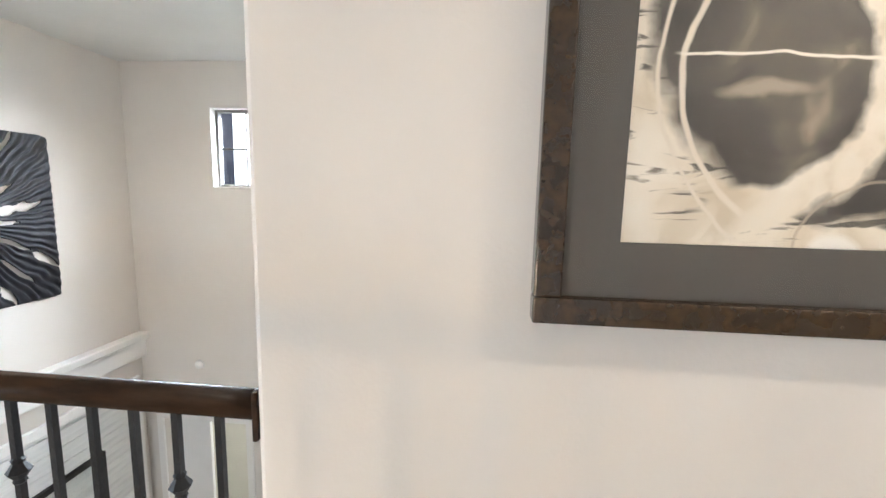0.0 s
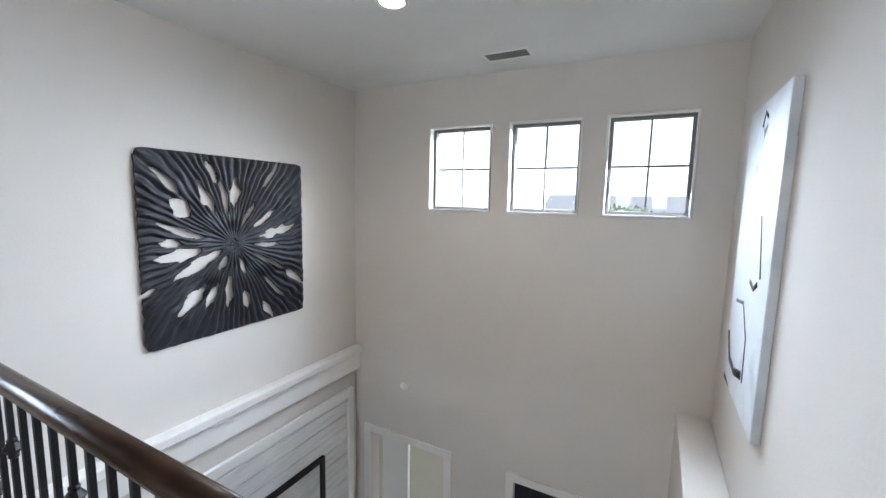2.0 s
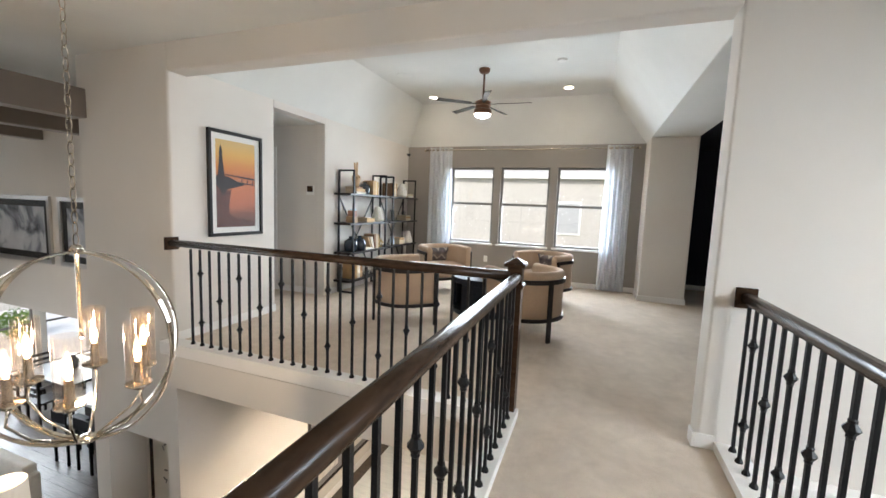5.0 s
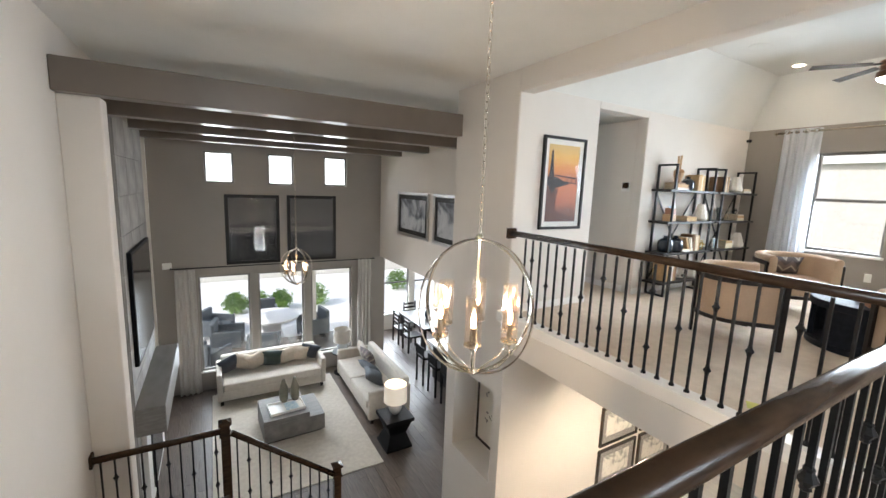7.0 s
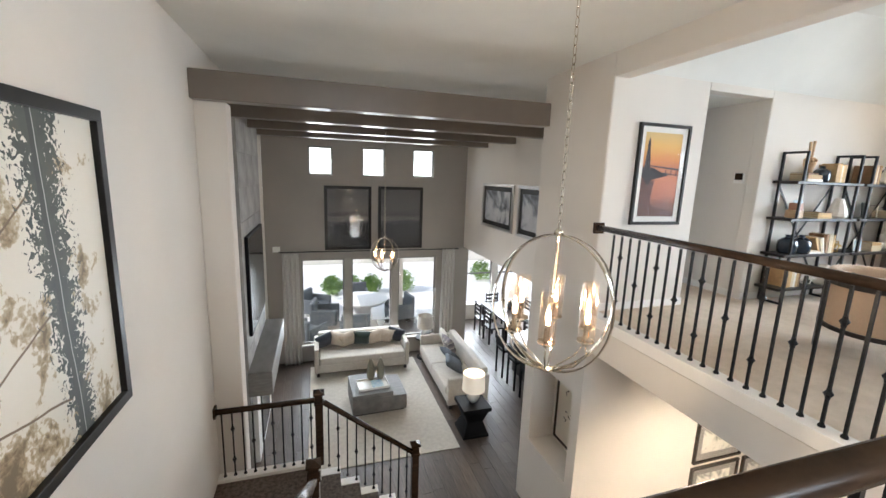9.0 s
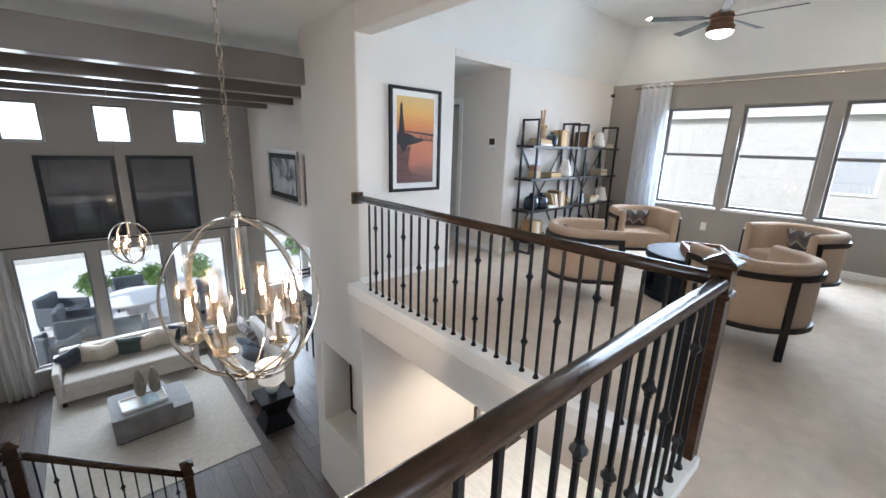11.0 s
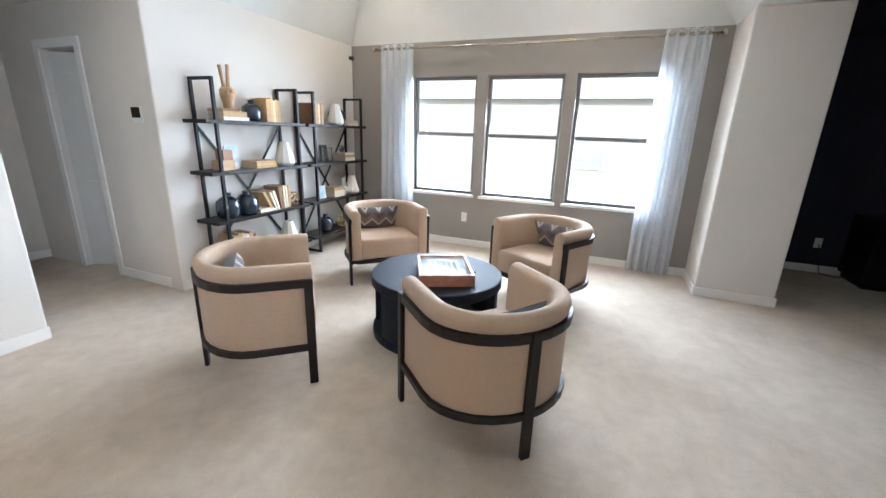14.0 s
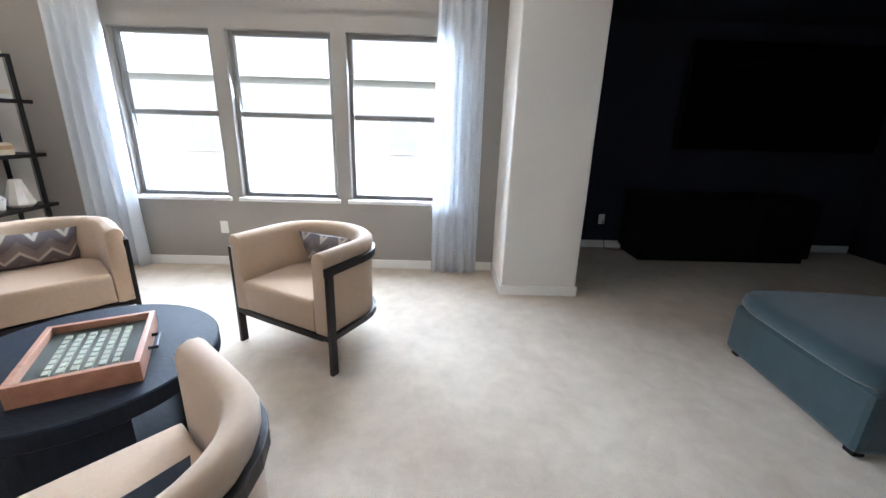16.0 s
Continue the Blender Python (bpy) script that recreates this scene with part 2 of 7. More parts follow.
# loft
structure("wall_loft_window", slab("x", -8.65, -8.5, -3.52, 0.79, -0.34, 2.45, [(-2.48, -1.66, 0.66, 2.04), (-1.53, -0.67, 0.66, 2.04), (-0.54, 0.30, 0.66, 2.04)]), ACCENT, "taupe painted wall with three windows", 0.008)
structure("wall_loft_shelf", block(-8.5, -5.88, -3.52, -3.37, -0.34, 3.2), WALL, "off-white painted loft wall behind the shelves", 0.012)
structure("wall_loft_hall_header", block(-5.88, -4.96, -3.515, -3.372, 2.34, 3.2), WALL)
structure("wall_loft_picture", prism([(-4.96, -3.37), (-3.74, -3.37), (-3.74, -4.6), (-4.1, -4.6), (-4.1, -3.52), (-4.96, -3.52)], -0.34, 3.2, 0.02), WALL, "off-white painted wall at the edge of the loft")
structure("wall_hall_thermostat", slab("x", -6.05, -5.90, -5.6, -3.52, -0.06, 2.5, [(-4.80, -4.27, -0.06, 1.985)]), WALL, "painted hall wall with a doorway")
structure("wall_hall_near", block(-4.96, -4.81, -5.6, -3.52, -0.06, 2.5), WALL, "painted hall wall")
structure("wall_hall_end", block(-5.90, -4.96, -5.6, -5.45, -0.06, 2.5), WALL, "painted hall end wall")
structure("ceiling_hall", block(-6.05, -4.81, -5.6, -3.52, 2.34, 2.44), CEIL)
structure("wall_loft_header", block(-3.92, -3.74, -3.37, 0.70, 2.35, 3.2), WALL, "painted header over the wide loft opening", 0.012)
structure("wall_column", block(-9.40, -7.92, 0.79, 1.41, -0.06, 2.42), WALL, "painted wall column between the loft and the media area", 0.012)
structure("wall_media_navy", block(-9.55, -9.40, 1.41, 5.2, -0.06, 2.5), NAVY, "dark navy painted media wall")
structure("wall_media_side", block(-9.55, -3.99, 5.2, 5.35, -0.06, 2.5), NAVY, "dark navy painted side wall")
# unseen wall, added to stop sun leaking into the media area
structure("wall_media_sun_block", block(-4.0, -3.85, 3.772, 5.35, -0.06, 2.5), NAVY)
structure("ceiling_soffit", block(-9.4, -3.99, 0.79, 1.41, 2.42, 2.5), CEIL, "flat soffit beside the vaulted loft ceiling", 0.01)
structure("ceiling_media", block(-9.55, -3.99, 1.41, 5.2, 2.42, 2.5), NAVY, "dark painted ceiling over the media area")
bm = bmesh.new()
A = [(-8.5, -3.37, PLATE), (-3.92, -3.37, PLATE), (-3.92, 0.79, PLATE), (-8.5, 0.79, PLATE)]
B = [(-8.15, -2.95, VAULT), (-4.4, -2.95, VAULT), (-4.4, 0.20, VAULT), (-8.15, 0.20, VAULT)]
va, vb = [bm.verts.new(p) for p in A], [bm.verts.new(p) for p in B]
for k in range(4):
    bm.faces.new((va[k], va[(k + 1) % 4], vb[(k + 1) % 4], vb[k]))
bm.faces.new(vb)
structure("ceiling_loft", bm, CEIL, "white vaulted tray ceiling")

# foyer
structure("wall_foyer_art", block(-4.0, -3.82, 0.72, 3.77, LOW, 2.6), WALL, "off-white painted foyer wall", 0.012)
structure("wall_foyer_window", slab("y", 3.62, 3.77, -3.82, -0.5, LOW, 2.6, [(-2.97, -2.39, 1.36, 2.075), (-2.24, -1.68, 1.36, 2.075), (-1.51, -0.95, 1.36, 2.075), (-3.62, -2.75, LOW - 1, -0.95), (-2.07, -1.1, LOW - 1, -0.95)]), WALL, "painted foyer wall with three small high windows", 0.008)
structure("wall_foyer_side", block(-0.72, -0.55, 0.98, 3.62, LOW, 2.6), WALL, "painted foyer side wall")
structure("wall_foyer_ledge", block(-0.93, -0.72, 0.98, 3.62, LOW, 0.0), WALL, "painted ledge along the foyer wall", 0.01)
structure("ceiling_foyer", block(-4.0, -0.55, 0.86, 3.77, FOYER_CEILING, 2.62), CEIL, "white ceiling over the foyer", 0.01)
structure("floor_foyer", block(-4.0, 2.6, 0.8, 5.4, LOW - 0.1, LOW), DARKWOOD)

structure("ceiling_bridge_end", block(-3.92, -3.742, 0.702, 0.86, CEILING, 2.655), CEIL)

# bridge and stairwell
structure("wall_bridge_pillar", block(-0.965, 2.6, 0.82, 0.98, LOW, 2.6), WALL, "warm white painted wall beside the bridge", 0.015)
structure("wall_bridge_end", block(2.6, 2.75, -0.4, 0.98, LOW, 2.6), WALL)
structure("wall_bridge_south", block(0.28, 2.6, -0.4, -0.26, LOW, 2.6), WALL)
structure("wall_stair", block(0.13, 0.28, -9.64, -0.26, LOW, 2.6), WALL, "tall off-white stairwell and great room wall")
structure("ceiling_bridge", block(-3.74, 2.75, -9.8, 0.86, CEILING, 2.66), CEIL, "high ceiling over the bridge and great room")

# great room
structure("wall_great_pilaster", block(-0.16, 0.13, -4.8, -4.57, LOW, 2.0), WALL, "off-white pilaster at the end of the stairwell wall", 0.01)
structure("wall_great_pillar", slab("x", -4.1, -3.74, -4.6, -3.37, LOW, -0.34, [(-4.38, -3.52, -2.2, -1.02)]), WALL, "tall off-white wall with an art niche")
structure("wall_great_jog", block(-4.78, -4.1, -4.6, -4.45, LOW, 2.6), WALL)
structure("wall_great_right", block(-4.78, -4.63, -9.64, -4.6, -0.45, 2.6), WALL, "off-white upper wall over the kitchen opening", 0.012)
structure("wall_great_window", slab("y", -9.79, -9.64, -4.78, 0.13, LOW, 2.6, [(-1.36, -0.83, 1.28, 1.92), (-2.56, -2.03, 1.28, 1.94), (-3.77, -3.24, 1.30, 1.96), (-1.60, -0.62, -2.78, -0.68), (-2.75, -1.77, -2.78, -0.68), (-3.90, -2.92, -2.78, -0.68)]), ACCENT, "tall taupe painted great room wall with windows", 0.008)
structure("ceiling_great_right", block(-4.78, -3.74, -9.8, -4.45, CEILING, 2.66), CEIL)
great_floor = structure("floor_great_room", block(-9.4, 0.3, -12.2, 0.8, LOW - 0.1, LOW - 0.012), DARKWOOD, "grey-brown wood plank floor")
structure("wall_breakfast_window", slab("y", -11.75, -11.6, -9.4, -4.7, LOW, -0.3, [(-8.0, -6.6, -2.7, -0.75), (-6.4, -5.0, -2.7, -0.75)]), WALL)
structure("ceiling_breakfast", block(-9.4, -4.78, -11.75, -3.37, -0.45, -0.35), CEIL)
structure("wall_kitchen_end", block(-9.55, -9.4, -11.75, 0.9, LOW, -0.35), WALL)
structure("wall_under_loft", block(-9.4, -4.56, -3.55, -3.40, LOW, -0.34), WALL, "off-white wall under the loft")
structure("wall_under_jamb", block(-4.56, -4.1, -4.45, -3.37, LOW, -0.34), WALL)
structure("wall_under_foyer", block(-9.4, -4.0, 0.8, 0.95, LOW, -0.34), WALL)
BEAM = material("taupe_beam_paint", (0.135, 0.112, 0.092), 0.3, colour2=(0.155, 0.128, 0.106), scale=3, coat=0.3)
for n, y in enumerate((-4.45, -5.75, -7.05, -8.35)):
    structure("trim_beam_%d" % (n + 1), block(-4.63 if n else -3.74, 0.13, y - 0.2, y, 2.0, 2.27), BEAM, "taupe painted box beam across the great room", 0.01)


# ---- railings ----
def baluster_mesh(height, knuckles):
    bm = bmesh.new()
    r = 0.0075
    box(bm, -r, r, -r, r, 0, height)
    lathe(bm, [(0.019, 0), (0.019, 0.008), (0.011, 0.022), (0.009, 0.028)], 8)
    for k in knuckles:
        lathe(bm, [(0.008, k - 0.034), (0.014, k - 0.028), (0.012, k - 0.02), (0.025, k), (0.012, k + 0.02), (0.014, k + 0.028), (0.008, k + 0.034)], 8)
    me = bpy.data.meshes.new("baluster")
    bmesh.ops.recalc_face_normals(bm, faces=bm.faces[:])
    bm.to_mesh(me)
    bm.free()
    me.materials.append(IRON)
    return me


def handrail_part(parent, a, b):
    """Rounded rail from a to b (its underside's middle line)."""
    a, b = Vector(a), Vector(b)
    d = (b - a).normalized()
    side = d.cross(Vector((0, 0, 1))).normalized()
    up = side.cross(d)
    prof = [(-0.022, 0), (0.022, 0), (0.024, 0.006), (0.029, 0.012), (0.030, 0.030), (0.024, 0.046), (0.011, 0.055), (-0.011, 0.055), (-0.024, 0.046), (-0.030, 0.030), (-0.029, 0.012), (-0.024, 0.006)]
    bm = bmesh.new()
    rings = [[bm.verts.new(p + side * u + up * w) for u, w in prof] for p in (a, b)]
    k = len(prof)
    for i in range(k):
        bm.faces.new((rings[0][i], rings[0][(i + 1) % k], rings[1][(i + 1) % k], rings[1][i]))
    bm.faces.new(rings[0][::-1])
    bm.faces.new(rings[1])
    return part("handrail", bm, DARKWOOD, parent, "glossy dark-stained wooden handrail", smooth=True)


UPPER = [baluster_mesh(0.82, ()), baluster_mesh(0.82, (0.62, 0.20)), baluster_mesh(0.82, (0.41,))]


def balusters(parent, a, b, count, base, meshes, order=(0, 1, 0, 2)):
    for k in range(count):
        p = Vector(a).lerp(Vector(b), (k + 0.5) / count)
        ob = new("baluster", meshes[order[k % len(order)]])
        ob.location = (p.x, p.y, base if not callable(base) else base(p))
        ob.parent = parent


def newel(name, x, y, z, high, label, w=0.088):
    post = thing(name, label, "newel post", pose(x, y, z))
    h = w / 2
    part("post", block(-h, h, -h, h, 0, high), DARKWOOD, post, bevel=0.004)
    bm = bmesh.new()
    box(bm, -h - 0.012, h + 0.012, -h - 0.012, h + 0.012, high - 0.13, high - 0.105)
    part("collar", bm, DARKWOOD, post, bevel=0.005)
    bm = bmesh.new()
    box(bm, -h - 0.019, h + 0.019, -h - 0.019, h + 0.019, high, high + 0.022)
    e = h + 0.015
    v = [bm.verts.new(p) for p in ((-e, -e, high + 0.024), (e, -e, high + 0.024), (e, e, high + 0.024), (-e, e, high + 0.024), (0, 0, high + 0.056))]
    for i in range(4):
        bm.faces.new((v[i], v[(i + 1) % 4], v[4]))
    part("cap", bm, DARKWOOD, post, "pyramid-topped dark wooden cap", bevel=0.003)
    return post


def rosette(parent, x0, x1, y0, y1, z0, z1):
    part("rosette", block(x0, x1, y0, y1, z0, z1), DARKWOOD, parent, "square dark wooden wall plate", bevel=0.004)


NX, NY, RY, RAIL = -3.685, -0.325, 0.87, 0.875
structure("trim_curb_loft", block(-3.73, -3.597, -3.37, -0.28, -0.055, 0.05), TRIM, "white painted curb under the loft railing", 0.004)
structure("trim_curb_bridge_south", block(-3.597, -0.92, -0.403, -0.28, -0.055, 0.05), TRIM, "white painted curb under the bridge railing", 0.004)
structure("trim_curb_bridge_north", block(-3.82, -0.965, 0.80, 0.94, -0.03, 0.05), TRIM, "white painted curb under the bridge railing", 0.004)

newel("newel_post", NX - 0.025, NY - 0.018, 0.0, 0.958, "dark-stained square newel post with a pyramid cap")
rail = thing("stair_railing", "dark wooden handrail on black iron balusters along the loft edge", "railing", group="upper railings")
handrail_part(rail, (NX, NY - 0.044, RAIL), (NX - 0.02, -3.37, RAIL))
rosette(rail, NX - 0.09, NX + 0.02, -3.37, -3.33, RAIL - 0.035, RAIL + 0.075)
balusters(rail, (NX + 0.01, -0.366, 0), (NX + 0.01, -3.115, 0), 26, 0.05, UPPER, (1, 0, 2, 0))
rail = thing("stair_railing", "dark wooden handrail on black iron balusters beside the bridge", "railing", group="upper railings")
handrail_part(rail, (NX + 0.044, NY, RAIL), (-0.92, NY, RAIL))
balusters(rail, (NX + 0.05, NY, 0), (-0.98, NY, 0), 25, 0.05, UPPER)
newel("newel_post", -0.9, NY, 0.0, 0.97, "dark-stained square newel post at the head of the stairs")
rail = thing("stair_railing", "dark wooden handrail on black iron balusters over the foyer", "railing", group="upper railings")
handrail_part(rail, (-3.82, RY, RAIL - 0.017), (-0.965, RY, RAIL - 0.017))
rosette(rail, -3.82, -3.805, RY - 0.05, RY + 0.05, RAIL - 0.05, RAIL + 0.06)
rosette(rail, -0.977, -0.965, RY - 0.05, RY + 0.05, RAIL - 0.05, RAIL + 0.06)
balusters(rail, (-3.80, RY, 0), (-1.03, RY, 0), 27, 0.05, UPPER)


# ---- more materials ----
LINEN = material("beige_linen", (0.49, 0.352, 0.240), 0.85, colour2=(0.52, 0.375, 0.258), scale=60, bump=0.35, bump_scale=500, sheen=0.3, spec=0.2)
ESPRESSO = material("espresso_wood", (0.013, 0.010, 0.009), 0.42, colour2=(0.020, 0.015, 0.013), scale=14, stretch=(1, 1, 5), bump=0.1, bump_scale=60, spec=0.25)
BLACKWOOD = material("black_ash_wood", (0.008, 0.011, 0.019), 0.58, colour2=(0.015, 0.020, 0.032), scale=20, stretch=(1, 5, 1), bump=0.15, bump_scale=70, spec=0.16)
BRONZE_FRAME = material("taupe_window_frame", (0.17, 0.16, 0.145), 0.45, colour2=(0.19, 0.18, 0.165), scale=8)
PANE = glass("window_glass", mix=0.965)
PICTURE_GLASS = glass("picture_glass", mix=0.982)
STEEL = material("black_steel", (0.007, 0.008, 0.010), 0.5, colour2=(0.012, 0.013, 0.015), scale=20, bump=0.05, spec=0.3)
NICKEL = material("polished_nickel", (0.62, 0.56, 0.47), 0.16, metal=1.0)
COPPER = material("brushed_copper", (0.36, 0.20, 0.13), 0.3, metal=1.0, bump=0.05, bump_scale=200)
PLASTIC = material("white_plastic", (0.78, 0.77, 0.74), 0.4)
BLACKFRAME = material("black_picture_frame", (0.008, 0.007, 0.006), 0.42, colour2=(0.014, 0.012, 0.010), scale=12, spec=0.25)
MATBOARD = material("white_mat_board", (0.78, 0.76, 0.72), 0.9)


# ---- windows ----
def hung_window(name, axis, face, u0, u1, z0, z1, out, rail_at=None, bars=(1, 0), sill=True, deep=0.11, label="taupe framed sash window"):
    """A window set in an opening. face: the wall's inner face; out: +1 or -1, the way to the outside. bars: panes across and rows when gridded."""
    win = tagged(new(name), label, kind="structure")

    def bar(bm, a, b, c, d, e0, e1):
        lo, hi = sorted((face + out * e0, face + out * e1))
        if axis == "x":
            box(bm, lo, hi, a, b, c, d)
        else:
            box(bm, a, b, lo, hi, c, d)

    f = 0.035
    bm = bmesh.new()
    bar(bm, u0, u0 + f, z0, z1, deep - 0.05, deep)
    bar(bm, u1 - f, u1, z0, z1, deep - 0.05, deep)
    bar(bm, u0 + f, u1 - f, z0, z0 + f, deep - 0.05, deep)
    bar(bm, u0 + f, u1 - f, z1 - f, z1, deep - 0.05, deep)
    part("window_frame", bm, BRONZE_FRAME, win, bevel=0.003)
    if rail_at:
        bm = bmesh.new()
        bar(bm, u0 + f, u1 - f, rail_at - 0.022, rail_at + 0.022, deep - 0.045, deep - 0.01)
        part("meeting_rail", bm, BRONZE_FRAME, win, bevel=0.003)
    if bars[1]:
        for k in range(1, bars[0]):
            bm = bmesh.new()
            u = u0 + (u1 - u0) * k / bars[0]
            bar(bm, u - 0.007, u + 0.007, z0 + f, z1 - f, deep - 0.03, deep - 0.012)
            part("muntin", bm, BRONZE_FRAME, win)
        for k in range(1, bars[1]):
            bm = bmesh.new()
            z = z0 + (z1 - z0) * k / bars[1]
            bar(bm, u0 + f, u1 - f, z - 0.007, z + 0.007, deep - 0.032, deep - 0.010)
            part("muntin", bm, BRONZE_FRAME, win)
    bm = bmesh.new()
    bar(bm, u0 + f, u1 - f, z0 + f, z1 - f, deep - 0.022, deep - 0.019)
    pane = part("pane", bm, PANE, win)
    pane.visible_shadow = False
    if sill:
        bm = bmesh.new()
        bar(bm, u0 - 0.03, u1 + 0.03, z0 - 0.035, z0 - 0.002, -0.035, deep - 0.05)
        part("window_sill", bm, TRIM, win, "white painted sill", bevel=0.004)
    return win


hung_window("window_1", "x", -8.5, -2.48, -1.66, 0.66, 2.04, -1, rail_at=1.38, label="taupe framed single-hung loft window")
hung_window("window_2", "x", -8.5, -1.53, -0.67, 0.66, 2.04, -1, rail_at=1.38, label="taupe framed single-hung loft window")
hung_window("window_3", "x", -8.5, -0.54, 0.30, 0.66, 2.04, -1, rail_at=1.38, label="taupe framed single-hung loft window")
for k, (a, b) in enumerate(((-2.97, -2.39), (-2.24, -1.68), (-1.51, -0.95))):
    hung_window("window_%d" % (k + 4), "y", 3.62, a, b, 1.36, 2.075, 1, bars=(2, 2), sill=False, label="small high foyer window with four panes")
    bm = bmesh.new()
    for x0, x1, z0, z1 in ((a, a + 0.012, 1.372, 2.063), (b - 0.012, b, 1.372, 2.063), (a, b, 1.36, 1.372), (a, b, 2.063, 2.075)):
        box(bm, x0, x1, 3.608, 3.675, z0, z1)
    structure("trim_foyer_window_%d" % (k + 1), bm, TRIM, "white painted window return")


# ---- pictures ----
def framed_picture(name, m, w, h, rim, frame_mat, print_mat, label, mat_w=0.0, mat_mat=None, deep=0.035, glazed=True, category="picture", group=""):
    """A framed print; its face looks along -y."""
    pic = thing(name, label, category, m, group)
    bm = bmesh.new()
    x, z = w / 2, h / 2
    box(bm, -x, x, -deep, 0, z - rim, z)
    box(bm, -x, x, -deep, 0, -z, -z + rim)
    box(bm, -x, -x + rim, -deep, 0, -z + rim, z - rim)
    box(bm, x - rim, x, -deep, 0, -z + rim, z - rim)
    part("frame", bm, frame_mat, pic, bevel=0.004)
    x, z = x - rim, z - rim
    if mat_w:
        bm = bmesh.new()
        y0, y1 = -deep * 0.45, -0.006
        box(bm, -x, x, y0, y1, z - mat_w, z)
        box(bm, -x, x, y0, y1, -z, -z + mat_w)
        box(bm, -x, -x + mat_w, y0, y1, -z + mat_w, z - mat_w)
        box(bm, x - mat_w, x, y0, y1, -z + mat_w, z - mat_w)
        part("mat_board", bm, mat_mat, pic)
        x, z = x - mat_w, z - mat_w
    bm = bmesh.new()
    box(bm, -x, x, -deep * 0.3, -0.004, -z, z)
    part("print", bm, print_mat, pic)
    if glazed:
        bm = bmesh.new()
        box(bm, -w / 2 + rim, w / 2 - rim, -deep * 0.62, -deep * 0.58, -h / 2 + rim, h / 2 - rim)
        g = part("glass", bm, PICTURE_GLASS, pic)
        g.visible_shadow = False
    return pic


def print_nodes(name, rough=0.6):
    m = bpy.data.materials.new(name)
    m.use_nodes = True
    nt = m.node_tree
    b = nt.nodes["Principled BSDF"]
    b.inputs["Roughness"].default_value = rough
    tc = nt.nodes.new("ShaderNodeTexCoord")
    return m, nt, b, tc.outputs["Object"]


def node(nt, kind, **values):
    n = nt.nodes.new(kind)
    for k, v in values.items():
        n.inputs[k.replace("_", " ")].default_value = v
    return n


def ramp(nt, fac, stops):
    r = nt.nodes.new("ShaderNodeValToRGB")
    while len(r.color_ramp.elements) < len(stops):
        r.color_ramp.elements.new(0.5)
    for e, (p, c) in zip(r.color_ramp.elements, stops):
        e.position, e.color = p, rgb(*c)
    nt.links.new(fac, r.inputs[0])
    return r.outputs[0]


def axis_value(nt, vec, axis, scale, offset):
    sp = nt.nodes.new("ShaderNodeSeparateXYZ")
    nt.links.new(vec, sp.inputs[0])
    ma = nt.nodes.new("ShaderNodeMath")
    ma.operation = "MULTIPLY_ADD"
    nt.links.new(sp.outputs[axis], ma.inputs[0])
    ma.inputs[1].default_value, ma.inputs[2].default_value = scale, offset
    return ma.outputs[0]


# sunset print with a dark lighthouse on a rock
SUNSET, nt, b, vec = print_nodes("sunset_print")
wav = node(nt, "ShaderNodeTexNoise", Scale=9.0, Detail=3.0)
mp = nt.nodes.new("ShaderNodeMapping")
mp.inputs["Scale"].default_value = (0.5, 1, 4.0)
nt.links.new(vec, mp.inputs[0])
nt.links.new(mp.outputs[0], wav.inputs["Vector"])
hz = axis_value(nt, vec, "Z", 1.16, 0.5)
ad = nt.nodes.new("ShaderNodeMath")
ad.operation = "MULTIPLY_ADD"
nt.links.new(wav.outputs["Fac"], ad.inputs[0])
ad.inputs[1].default_value = 0.10
nt.links.new(hz, ad.inputs[2])
nt.links.new(ramp(nt, ad.outputs[0], [(0.06, (0.13, 0.055, 0.04)), (0.20, (0.20, 0.08, 0.05)), (0.30, (0.42, 0.13, 0.07)), (0.52, (0.55, 0.18, 0.08)), (0.66, (0.50, 0.16, 0.06)), (0.72, (0.62, 0.22, 0.05)), (0.90, (0.70, 0.40, 0.10)), (1.0, (0.62, 0.42, 0.16))]), b.inputs["Base Color"])
SILHOUETTE = material("dark_silhouette_ink", (0.018, 0.010, 0.012), 0.6)


def outline(bm, points, y0, y1):
    f, k = [bm.verts.new((x, y0, z)) for x, z in points], [bm.verts.new((x, y1, z)) for x, z in points]
    n = len(points)
    for i in range(n):
        bm.faces.new((f[i], f[(i + 1) % n], k[(i + 1) % n], k[i]))
    bm.faces.new(f)
    bm.faces.new(k[::-1])


pic = framed_picture("framed_print", pose(-4.42, -3.37, 1.443, 0, 0, 180), 0.655, 1.03, 0.032, BLACKFRAME, SUNSET, "black framed sunset print of a dark lighthouse on the loft wall", 0.055, MATBOARD)
bm = bmesh.new()
outline(bm, [(-0.215, 0.06), (-0.195, 0.29), (-0.205, 0.30), (-0.195, 0.31), (-0.193, 0.345), (-0.18, 0.375), (-0.167, 0.345), (-0.165, 0.31), (-0.155, 0.30), (-0.165, 0.29), (-0.135, 0.06)], -0.0125, -0.0115)
outline(bm, [(-0.24, 0.08), (-0.10, 0.075), (0.02, 0.03), (0.10, 0.025), (0.10, 0.0), (-0.02, -0.03), (-0.10, -0.05), (-0.16, -0.12), (-0.20, -0.05), (-0.24, -0.02)], -0.0135, -0.0125)
outline(bm, [(-0.24, 0.105), (0.24, 0.075), (0.24, 0.055), (-0.10, 0.085)], -0.0145, -0.0135)
outline(bm, [(-0.02, 0.03), (0.24, 0.012), (0.24, 0.002), (0.0, 0.018)], -0.0155, -0.0145)
